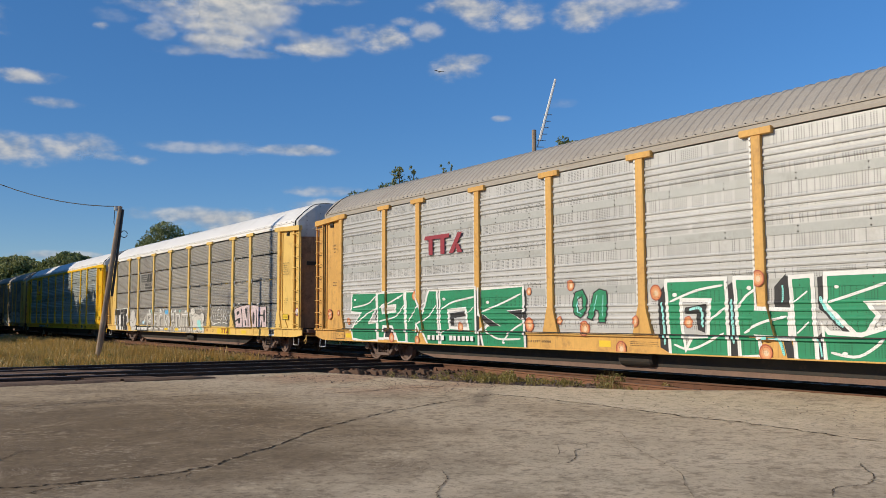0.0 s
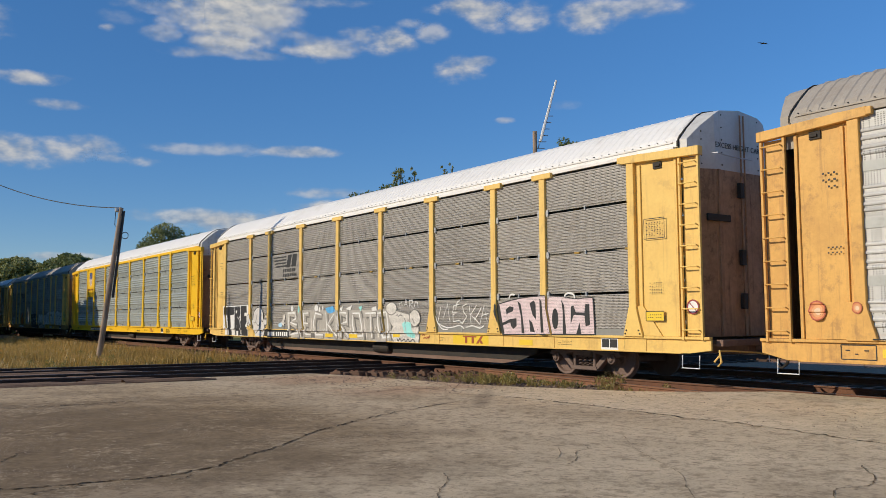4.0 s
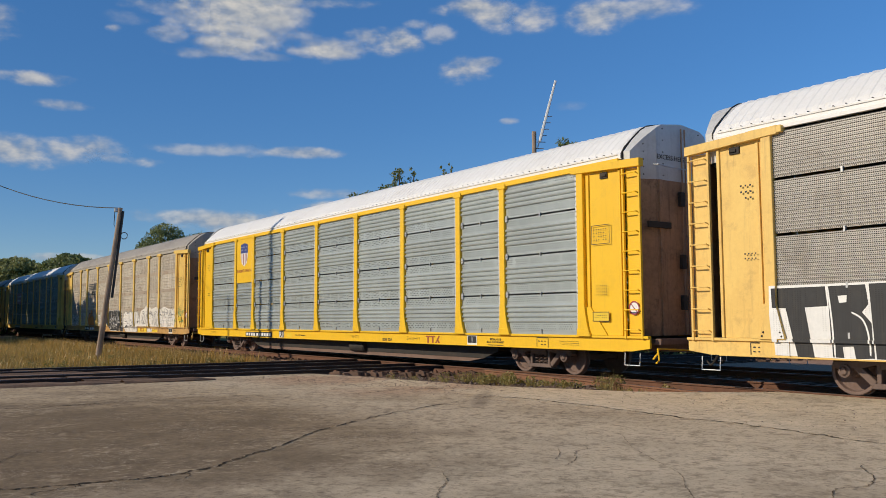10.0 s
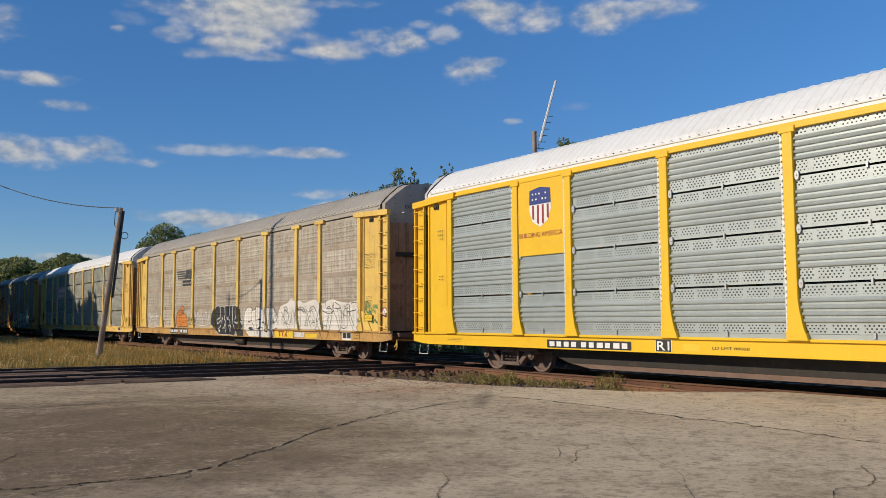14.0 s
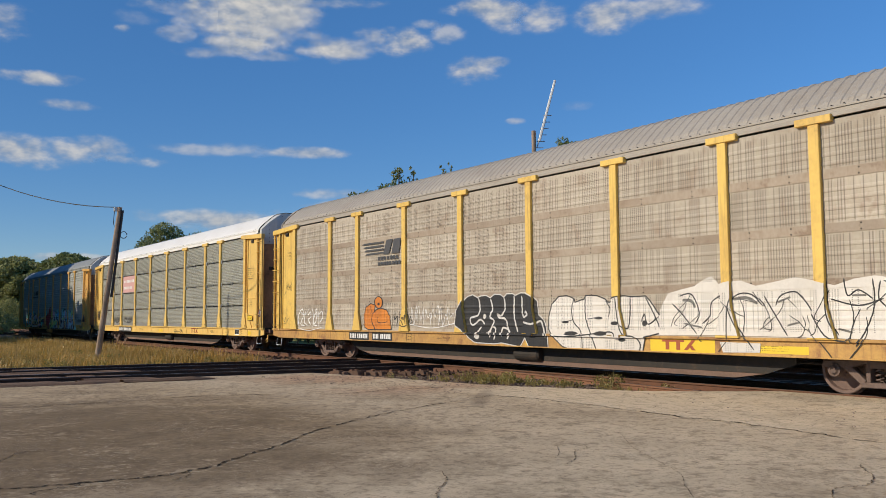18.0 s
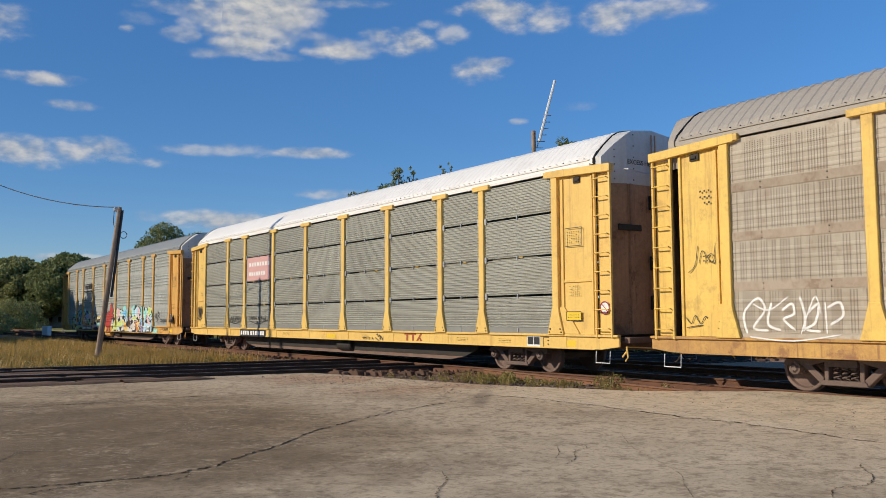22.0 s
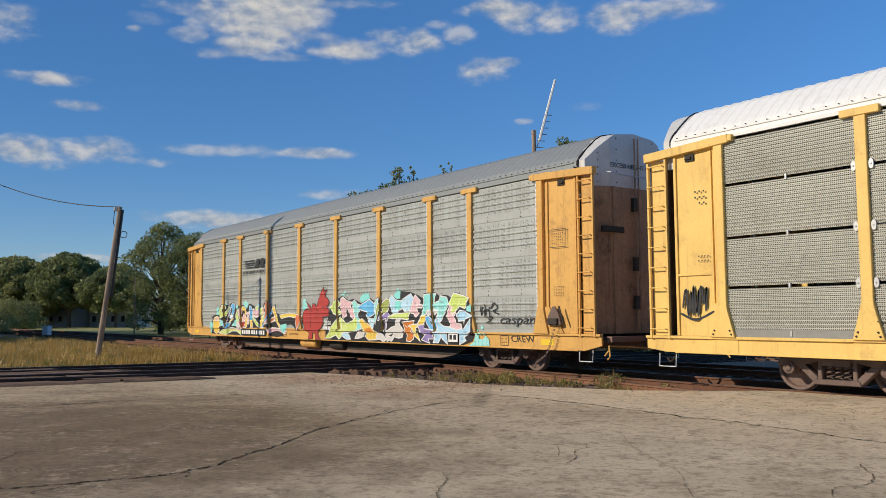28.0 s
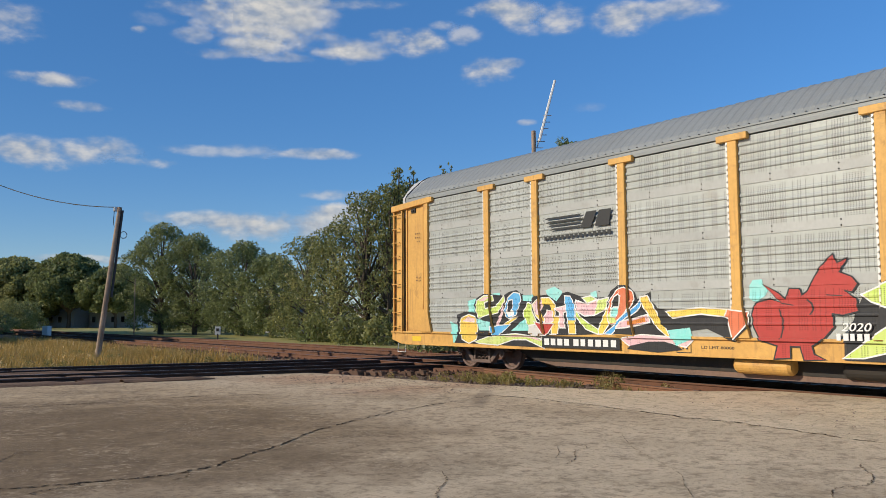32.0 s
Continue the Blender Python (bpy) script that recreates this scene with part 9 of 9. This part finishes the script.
field(car_f, ((7.54, 0.91), (7.83, 0.92), (7.87, 0.65), (7.63, 0.79)), PAINT_SKY, SPRAY_WHITE)
field(car_f, ((8.8, 1.57), (8.92, 1.66), (9.05, 1.72), (9.11, 1.63), (9.08, 1.5)), PAINT_CYAN, None)
field(car_f, ((8.85, 0.61), (9.09, 0.72), (9.15, 0.92), (9.28, 0.96), (9.32, 0.81), (9.48, 0.79), (9.59, 0.89), (9.73, 0.8), (9.76, 0.63)), PAINT_CYAN, None)
field(car_f, blob(9.46, 1.1, 0.06, 0.05, 14), PAINT_CYAN, None)
field(car_f, blob(9.39, 0.93, 0.05, 0.04, 14), PAINT_CYAN, None)
field(car_f, blob(9.57, 0.93, 0.04, 0.04, 14), PAINT_CYAN, None)
field(car_f, blob(9.24, 1.01, 0.04, 0.04, 14), PAINT_CYAN, None)
over(car_f, SPRAY_WHITE, ([(1.94, 1.9), (2.04, 1.77)], [(3.75, 1.27), (3.92, 1.25)], [(3.77, 1.18), (3.89, 1.16)], [(5.04, 1.91), (5.09, 1.71)], [(6.38, 1.84), (6.4, 1.7)], [(5.72, 1.15), (5.86, 1.07)],), 0.03)
field(car_f, ((-0.97, 0.95), (-1.09, 1.18), (-1.11, 1.46), (-1.02, 1.62), (-0.73, 1.68), (-0.5, 1.61), (-0.86, 1.95), (-0.58, 1.79), (-0.42, 1.67), (-0.35, 1.86), (-0.16, 1.85), (-0.12, 1.73), (0, 1.81), (0.25, 2.21), (0.48, 2.42), (0.55, 2.27), (0.73, 2.34), (0.57, 2.12), (0.8, 2.03), (0.89, 1.92), (0.79, 1.79), (0.64, 1.82), (0.86, 1.66), (0.88, 1.46), (0.63, 1.4), (0.43, 1.43), (0.45, 1.2), (0.23, 0.97), (0.02, 0.86), (0.06, 0.71), (0.26, 0.63), (-0.11, 0.61), (-0.18, 0.85), (-0.39, 0.85), (-0.39, 0.64), (-0.69, 0.62), (-0.62, 0.85)), PAINT_CRIMSON, SPRAY_BLACK)
over(car_f, SPRAY_BLACK, ([(-0.57, 1.51), (-0.49, 1.26), (-0.56, 0.96)], [(-0.52, 1.61), (-0.27, 1.57)], [(-0.02, 1.67), (0.1, 1.54), (0.03, 1.4)], [(0.34, 1.74), (0.64, 1.72)],), 0.03)
patch(car_f, blob(-1.0, 1.85, 0.18, 0.22, 12, 0.2, 2), PAINT_CYAN, PAINT_Y - 0.002, "paint_bubble")
number_board(car_f, -6.89, -4.40, 0.66, 0.925, lift=NEAR - 0.04)
placard(car_f, 7.97, 8.42, 0.69, 0.96, PAINT_WHITE, PAINT_BLACK, 1, 2, NEAR - 0.05)
over(car_f, SPRAY_BLACK, ([(9.40, 1.66), (9.44, 1.42), (9.50, 1.66)], [(9.58, 1.72), (9.62, 1.40), (9.56, 1.52), (9.72, 1.58)], [(9.76, 1.66), (9.78, 1.42), (9.90, 1.40)], [(9.82, 1.58), (9.98, 1.74), (10.10, 1.60), (9.94, 1.52), (10.18, 1.44)],
                           [(9.66, 1.38), (9.92, 1.20)], [(9.92, 1.36), (9.66, 1.22)], [(9.78, 1.40), (9.79, 1.18)]), 0.04)
write(car_f, "caspan", PAINT_BLACK, 10.22, 11.56, 1.13, 1.35, NEAR - 0.032, slant=0.25, name="tag")
write(car_f, "CREW", PAINT_BLACK, 10.62, 11.50, 0.75, 0.91, NEAR - 0.004, slant=-0.3, name="tag")
horse_logo(car_f, -6.75, -4.55, 3.12, 3.77, PAINT_BLACK, NEAR - 0.055, 1)
sill_stencils(car_f, ((-2.9, 0.35, "plate"), (-2.3, 1.0, "LD LMT 80000"), (10.2, 0.3, "plate"), (11.72, 0.45, "yellow"), (-12.6, 0.45, "yellow")))
bm = bmesh.new()
lathe(bm, [(0.0, -0.62), (0.13, -0.60), (0.17, -0.54), (0.17, 0.54), (0.13, 0.60), (0.0, 0.62)], "x", (-1.1, -1.2, 0.46), 20)
part("side_reservoir", bm, YELLOW_ORANGE, car_f, "orange yellow air tank")

write(car_f, "2020", PAINT_WHITE, 0.62, 1.12, 1.12, 1.26, NEAR - 0.06, grow=0.01, slant=0.3)
bars(car_f, PAINT_WHITE, 0.50, 1.10, 0.94, 1.10, 5, NEAR - 0.06, name="name_bar")

lever = part("brake_bracket", (lambda bm: (slab(bm, [(12.05, 1.18), (12.55, 1.18), (12.48, 1.42), (12.34, 1.62), (12.26, 1.62), (12.12, 1.42)], NEAR - 0.12, NEAR - 0.07), bm)[1])(bmesh.new()), TRUCK_BROWN, car_f, "rusty brown brake bracket", bevel=0.012)
bm = bmesh.new()
box(bm, 12.14, 12.46, NEAR - 0.17, NEAR - 0.12, 1.20, 1.34)
part("brake_box", bm, BLACK_STEEL, car_f)
bm = bmesh.new()
tube(bm, [(12.52, NEAR - 0.14, 1.62), (12.58, NEAR - 0.15, 1.45), (12.68, NEAR - 0.15, 1.22)], 0.022, 6)
part("brake_lever", bm, BLACK_STEEL, car_f)
for k in range(26):
    f = k / 25
    bm = bmesh.new()
    cx, cz = 12.36 - 0.75 * f, 1.16 - 1.0 * f + 0.45 * math.sin(math.pi * f) * (f - 0.5) - 0.22 * math.sin(math.pi * f)
    ring = [(cx + 0.03 * math.cos(q * 0.785), NEAR - 0.14 + (0.012 if k % 2 else -0.012) * math.sin(q * 0.785), cz + 0.022 * math.sin(q * 0.785)) for q in range(9)]
    tube(bm, ring, 0.008, 5)
    part("chain_link", bm, TRUCK_BROWN, car_f)


# paint lies on what it was sprayed on: sheets, posts, lip and sill
def surface_of(style):
    """Depth of a car's near side at a place, by zone, and the lines along which it folds."""
    prof = []
    if style != "fine":
        for row in range(4):
            prof += sheet_profile(style, row)
    base, tall = SHEET.get(style, (0, 0))[:2]
    straps = [base + tall * row for row in (1, 2, 3)] if style in ("flat", "ridge", "split") else []
    folds = sorted({round(q + e, 4) for q in straps[:1] for e in (-0.086, 0.086)} | {round(z, 3) for _, z in prof if z < 2.7} | {0.93, 0.987, 1.6})

    def zone(x, z):
        near = min(abs(x - q) for q in POSTS)
        if style == "fine" and z < 0.93 and near < 0.30:
            return "foot"
        if z < 0.93:
            return "sill"
        if near < 0.102 or (z < 1.6 and near < 0.10 + (1.6 - z) * 0.25 and z > 0.987):
            return "post"
        if any(abs(z - q) < 0.086 for q in straps):
            return "strap"
        return "lip" if z < 0.987 else "sheet"

    def depth(kind, z):
        if kind == "sheet":
            return NEAR - 0.022 if style == "fine" else NEAR + float(np.interp(z, [q[1] for q in prof], [q[0] for q in prof])) - 0.003
        return {"sill": NEAR + 0.002, "post": NEAR - 0.088, "lip": NEAR - 0.049, "strap": NEAR - 0.014, "foot": NEAR - 0.013}[kind]
    return zone, depth, folds


def drape(car, style, foot_z):
    zone, depth, folds = surface_of(style)
    for ob in car.children:
        if ob.type != "MESH" or ob.name.split(".")[0] not in DRAPED:
            continue
        me = ob.data
        co = np.empty(len(me.vertices) * 3)
        me.vertices.foreach_get("co", co)
        co = co.reshape(-1, 3)
        if co[:, 1].max() > NEAR - 0.085:
            continue
        bm = bmesh.new()
        bm.from_mesh(me)
        bmesh.ops.delete(bm, geom=[f for f in bm.faces if abs(f.normal.y) < 0.5], context="FACES")
        back = co[:, 1].max()
        if len({round(v.co.y, 5) for v in bm.verts}) == 2 and len(bm.faces) > 1:
            bmesh.ops.delete(bm, geom=[f for f in bm.faces if f.calc_center_median().y > back - 1e-5], context="FACES")
        bmesh.ops.triangulate(bm, faces=[f for f in bm.faces if len(f.verts) > 4])
        lo, hi = co.min(0), co.max(0)
        cuts = [((0, 0, z), (0, 0, 1)) for z in folds if lo[2] < z < hi[2]]
        for q in POSTS:
            cuts += [((q + e, 0, 0), (1, 0, 0)) for e in ((-0.30, -0.102, 0.102, 0.30) if style == "fine" else (-0.102, 0.102)) if lo[0] < q + e < hi[0]]
            if lo[2] < 1.6:
                cuts += [((q + e * 0.102, 0, 1.6), (1, 0, e * 0.25)) for e in (-1, 1) if lo[0] - 0.2 < q < hi[0] + 0.2]
        for at, no in cuts:
            bmesh.ops.bisect_plane(bm, geom=[*bm.verts, *bm.edges, *bm.faces], plane_co=at, plane_no=no)
        if lo[2] < foot_z:
            bmesh.ops.bisect_plane(bm, geom=[*bm.verts, *bm.edges, *bm.faces], plane_co=(0, 0, foot_z), plane_no=(0, 0, 1), clear_inner=True)
        bmesh.ops.split_edges(bm, edges=bm.edges[:])
        for f in bm.faces:
            c = f.calc_center_median()
            kind = zone(c.x, c.z)
            for v in f.verts:
                v.co.y = depth(kind, v.co.z) + (v.co.y - PAINT_Y) - 0.006
        bmesh.ops.remove_doubles(bm, verts=bm.verts[:], dist=2e-5)
        bm.to_mesh(me)
        bm.free()


DRAPED = {"paint_field", "paint_edge", "paint_patch", "paint_dot", "paint_shape", "paint_bubble", "graffiti_letter", "spray_line"}
for (cr, _), st in zip(CARS, STYLE):
    drape(cr, st[4], 0.59 if st[1] is YELLOW_ORANGE else 0.645)

# dry grass west of the crossing and weeds by the main line
rg = random.Random(5)
spots = []
for k in range(900):
    x = -28.5 - 40 * rg.random() ** 1.3
    y = rg.uniform(3.2 - (x + 28) * -0.02, 12.2)
    lush = 0.5 + 0.9 * noise.noise(Vector((x * 0.33, y * 0.45, 7))) + rg.uniform(-0.2, 0.2)
    if lush > 0.12:
        spots.append((x, y, 0.5, 50, 0.14 + 0.50 * min(1.0, lush)))
clumps_ = [((-34.2 + rg.gauss(0, 0.5), 8.1 + rg.gauss(0, 0.5), -0.1), rg.uniform(0.10, 0.2)) for k in range(16)]
for k in range(150):
    x = -28.3 - 14 * rg.random() ** 1.4
    rr = rg.uniform(0.06, 0.2)
    clumps_.append(((x, rg.uniform(3.4, 11.8), -0.22 + rr * 0.8), rr))
me = leaf_cloud(clumps_, 1500, 0.045, 45)
me.materials.append(LEAF_WEED)
tagged(new("weeds", me), "low leafy weeds among dry grass", "plants", kind="stuff")
blades("grass", "dry yellow and green grass beside the tracks", spots, 0.012, GRASS_DRY, 11)
spots, bushy = [], []
for cx, cy, wide, tall, many in ((-16.2, 12.5, 0.5, 0.34, 14), (-15.5, 12.9, 0.6, 0.38, 16), (-14.6, 13.2, 0.6, 0.30, 14), (-13.7, 13.3, 0.5, 0.18, 8), (-13.0, 13.9, 0.25, 0.42, 5), (-12.3, 13.6, 0.5, 0.20, 8), (-17.4, 12.1, 0.5, 0.22, 8),
                                 (-11.4, 13.75, 0.4, 0.14, 5), (-18.4, 11.8, 0.5, 0.16, 5)):
    for k in range(many):
        x, y = cx + rg.gauss(0, wide), cy + rg.gauss(0, 0.22)
        spots.append((x, y, 0.10, 16, tall * rg.uniform(0.5, 1.2)))
        rr = tall * rg.uniform(0.22, 0.5)
        bushy.append(((x + rg.gauss(0, 0.1), y, -0.21 + rr * rg.uniform(0.5, 1.3)), rr))
blades("weeds", "green and yellow weeds along the rail", spots, 0.007, WEED_GREEN, 12)
me = leaf_cloud(bushy, 3400, 0.028, 44)
me.materials.append(LEAF_WEED)
tagged(new("weeds", me), "low leafy weeds along the rail", "plants", kind="stuff")
spots = [(rg.uniform(-27.5, -18.5), rg.uniform(17.5, 21), 0.2, 14, rg.uniform(0.1, 0.25)) for k in range(60)] + [(rg.uniform(-60, -28), rg.uniform(12.2, 13.3), 0.25, 14, rg.uniform(0.1, 0.3)) for k in range(120)]
blades("weeds", "sparse weeds on the ballast", spots, 0.01, WEED_GREEN, 13)

# loose stones on the lot and by the rails
def stones(name, label, count, area, size, mat, seed):
    r = np.random.RandomState(seed)
    base = np.array([(1, 0, 0), (-1, 0, 0), (0, 1, 0), (0, -1, 0), (0, 0, 1), (0, 0, -1)], float)
    tri = [(0, 2, 4), (2, 1, 4), (1, 3, 4), (3, 0, 4), (2, 0, 5), (1, 2, 5), (3, 1, 5), (0, 3, 5)]
    vs, fs = [], []
    for k in range(count):
        x, y, z = area(r)
        sz = size * r.uniform(0.4, 1.5)
        a = r.rand() * 6.283
        q = base * r.uniform(0.6, 1.2, (6, 1)) * np.array([1, 0.8, 0.55]) * sz
        q = q @ np.array([[math.cos(a), math.sin(a), 0], [-math.sin(a), math.cos(a), 0], [0, 0, 1]])
        vs += (q + (x, y, z + sz * 0.3)).tolist()
        fs += [tuple(i + 6 * k for i in t) for t in tri]
    me = bpy.data.meshes.new(name)
    me.from_pydata(vs, [], fs)
    me.materials.append(mat)
    tagged(new(name, me), label, "stones", kind="stuff")


STONE = surface("loose brown stones", (0.26, 0.19, 0.15), (0.13, 0.10, 0.08), 0.95, 0, 3, 20, 0.9, 0.3, own=False)
def edge_area(r):
    k = r.rand() ** 1.5
    x = r.uniform(-22.5, -2)
    top = np.interp(x, [-22.5, -19.8, -15.7, -13.2, -10.5, -2], [10.2, 11.2, 11.8, 12.8, 13.4, 13.5])
    return x, top - 3.2 * k, -0.10
def grit_area(r):
    x = r.uniform(-21.5, -13.5)
    return x, np.interp(x, [-22.5, -19.8, -15.7, -13.2], [10.0, 10.9, 11.4, 12.3]) - 2.2 * r.rand() ** 1.3, -0.10
stones("gravel", "small loose stones scattered on the lot", 700, edge_area, 0.013, STONE, 21)
stones("gravel", "reddish grit washed onto the edge of the lot", 650, grit_area, 0.017, STONE, 24)
ROCK = surface("dark oily ballast stones", (0.20, 0.145, 0.11), (0.08, 0.06, 0.048), 0.95, 0, 3, 20, 0.9, 0.3, own=False, spec=0.1)
def rough_area(r):
    x = r.uniform(-20.3, -13.2)
    low = np.interp(x, [-21.0, -19.2, -17.0, -15.2, -13.9, -12.8], [10.65, 11.15, 11.45, 11.75, 12.2, 12.75])
    return x, low + (14.1 - low) * r.rand() ** 1.5, -0.19
stones("gravel", "dark coarse ballast where the tracks cross", 1500, rough_area, 0.055, ROCK, 25)
stones("gravel", "brown ballast stones beside the main line", 5200, lambda r: (r.uniform(-45, -2), 13.35 + 4.4 * r.rand(), -0.225), 0.040, STONE, 22)
stones("gravel", "brown ballast stones along the crossing tracks", 3200, lambda r: (r.uniform(-28, -19.2), r.uniform(7.5, 24), -0.225), 0.042, STONE, 23)

# houses, boxes and signs beyond the tracks
def house(base, turn, w, d, h, wall, roof, label):
    ho = thing("house", label, "house", "houses beyond the tracks", at=pose(*base, 0, 0, turn))
    bm = bmesh.new()
    box(bm, -w / 2, w / 2, -d / 2, d / 2, 0, h)
    part("wall", bm, wall, ho)
    bm = bmesh.new()
    rp = [(-d / 2 - 0.4, h - 0.1), (0, h + d * 0.24), (d / 2 + 0.4, h - 0.1), (0, h + d * 0.24 - 0.22)]
    a = [bm.verts.new((-w / 2 - 0.4, y, z)) for y, z in rp]
    b = [bm.verts.new((w / 2 + 0.4, y, z)) for y, z in rp]
    for k in range(4):
        bm.faces.new((a[k], a[(k + 1) % 4], b[(k + 1) % 4], b[k]))
    bm.faces.new(a)
    bm.faces.new(b[::-1])
    part("roof", bm, roof, ho)
    bm = bmesh.new()
    for s_ in (-1, 1):
        bm.faces.new([bm.verts.new(v) for v in ((s_ * w / 2, -d / 2, h), (s_ * w / 2, d / 2, h), (s_ * w / 2, 0, h + d * 0.24 - 0.2))])
    part("gable", bm, wall, ho)
    for k in range(int(w // 2.6)):
        x = -w / 2 + 1.4 + k * 2.6
        bm = bmesh.new()
        box(bm, x - 0.55, x + 0.55, -d / 2 - 0.05, -d / 2 + 0.02, 0.9, 2.1)
        win = part("window", bm, HOUSE_WHITE, ho)
        bm = bmesh.new()
        box(bm, x - 0.46, x + 0.46, -d / 2 - 0.07, -d / 2 - 0.04, 0.98, 2.02)
        part("pane", bm, PANE, win)


PANE = plain("dark window glass", (0.03, 0.035, 0.04), 0.1)
HOUSE_BLUE = plain("grey blue siding", (0.42, 0.47, 0.53), 0.7)
HOUSE_WHITE = plain("white siding", (0.48, 0.48, 0.46), 0.7)
SHINGLE = plain("grey shingles", (0.20, 0.19, 0.18), 0.9)
for (px, dist, w, d, h, wl, lb) in ((136, 176, 10.5, 9, 3.3, HOUSE_BLUE, "small grey blue house under trees"), (236, 168, 13, 9, 3.0, HOUSE_WHITE, "low white house behind trees"),
                                    (530, 95, 9, 7, 2.3, HOUSE_WHITE, "white house hidden by bushes")):
    p = bearing(px, 575, dist)
    house((p.x, p.y, -0.25), 25, w, d, h, wl, SHINGLE, lb)
p = bearing(84, 575, 82)
bm = bmesh.new()
box(bm, -0.3, 0.3, -0.25, 0.25, 0, 0.95)
slab(bm, [(-0.34, 0.95), (0.34, 0.95), (0.26, 1.02), (-0.26, 1.02)], -0.28, 0.28)
cab = thing("signal_cabinet", "white metal trackside cabinet", "cabinet", at=pose(p.x, p.y, -0.25, 0, 0, 35))
part("body", bm, PAINT_WHITE, cab, bevel=0.02)
p = bearing(386, 597, 62)
sg = thing("switch_stand", "small white trackside switch target", "signal", at=pose(p.x, p.y, -0.25, 0, 0, 55))
bm = bmesh.new()
tube(bm, [(0, 0, 0), (0, 0, 0.55)], 0.06, 8)
part("stand", bm, BLACK_STEEL, sg)
bm = bmesh.new()
slab(bm, [(-0.2, 0.45), (0.2, 0.45), (0.2, 1.05), (-0.2, 1.05)], -0.03, 0.03)
part("target", bm, HOUSE_WHITE, sg, bevel=0.01)
bm = bmesh.new()
box(bm, -0.09, 0.09, -0.05, -0.03, 0.72, 0.92)
part("target_hole", bm, BLACK_STEEL, sg)
p = bearing(238, 585, 80)
bm = bmesh.new()
tube(bm, [(0, 0, 0), (0, 0, 5.2)], [0.055, 0.04], 8)
lp = thing("utility_pole", "thin grey far pole before the trees", "pole", at=pose(p.x, p.y, -0.25))
part("shaft", bm, WOOD_POLE, lp)

# bird
bird = thing("bird", "dark bird gliding across the sky", "bird")
bm = bmesh.new()
lathe(bm, [(0.0, -0.24), (0.03, -0.2), (0.05, 0.0), (0.04, 0.12), (0.0, 0.22)], "x", seg=8)
part("body", bm, BLACK_STEEL, bird)
bird_wings = []
for s_ in (-1, 1):
    bm = bmesh.new()
    for za in (0.0, 0.012):
        bm.faces.new([bm.verts.new((x, s_ * y, za)) for x, y in ((0.10, 0.02), (0.15, 0.3), (0.02, 0.62), (-0.03, 0.33), (-0.08, 0.02))])
    bird_wings.append((part("wing", bm, BLACK_STEEL, bird), s_))

cloud_obs = []
for px, py, hw, hh, solid in CLOUDS:
    bm = bmesh.new()
    k = CLOUD_DIST / LENS * 1.25
    bm.faces.new([bm.verts.new((sx * hw * k, sy * hh * k, 0)) for sx, sy in ((-1, -1), (1, -1), (1, 1), (-1, 1))])
    cl = new("backdrop_cloud", data_of("backdrop_cloud", bm, CLOUD))
    tagged(cl, "white sunlit fair-weather cloud in blue sky", "cloud", "clouds", "structure")
    cl.color = (0.10 if (px, py, hw, hh, solid) in BANK else 0.0, 1, 1, solid)
    cloud_obs.append((cl, px, py))


# ---- what moves ----
def travel(t):
    """How far the train has come at t seconds."""
    q = (t - 16) / 16
    return -70.032 + 75.236 * q + 1.832 * q ** 2 - 2.499 * q ** 3 - 0.245 * q ** 4 + 1.220 * q ** 5 - 0.278 * q ** 6


def motions():
    for (car, wheels), c in zip(CARS, CENTRES):
        walk(car, [(t, pose(c + travel(t), MID, 0)) for t in range(0, 33)])
        for w in wheels:
            x, y, z = w.matrix_basis.translation
            rows = [(t / 9, pose(x, y, z) @ Matrix.Rotation((travel(t / 9) - travel(0)) / 0.424, 4, "Y")) for t in range(0, 289)]
            walk(w, rows)
    path = ((0, 778, 129), (0.8, 845, 142), (1.5, 916, 150), (2.0, 998, 144), (2.5, 1090, 130), (3.0, 1178, 106), (3.5, 1270, 86), (5.0, 1640, 10), (6.0, 2200, -200), (32, 2400, -300))
    walk(bird, [(t, Matrix.Translation(bearing(px, py, 75)) @ pose(0, 0, 0, 0, 0, -15)) for t, px, py in path])
    for w, s_ in bird_wings:
        walk(w, [(k * 0.25, pose(0, 0, 0, s_ * (10 + 14 * math.sin(k * 1.9)))) for k in range(25)] + [(32, pose(0, 0, 0, s_ * 14))])
    for cl, px, py in cloud_obs:
        drift = 22 + 52 * max(0.0, (400 - py) / 400)
        walk(cl, [(0, cloud_pose(px, py)), (16, cloud_pose(px + drift * 0.5, py + 2.5)), (32, cloud_pose(px + drift, py + 5))])


motions()
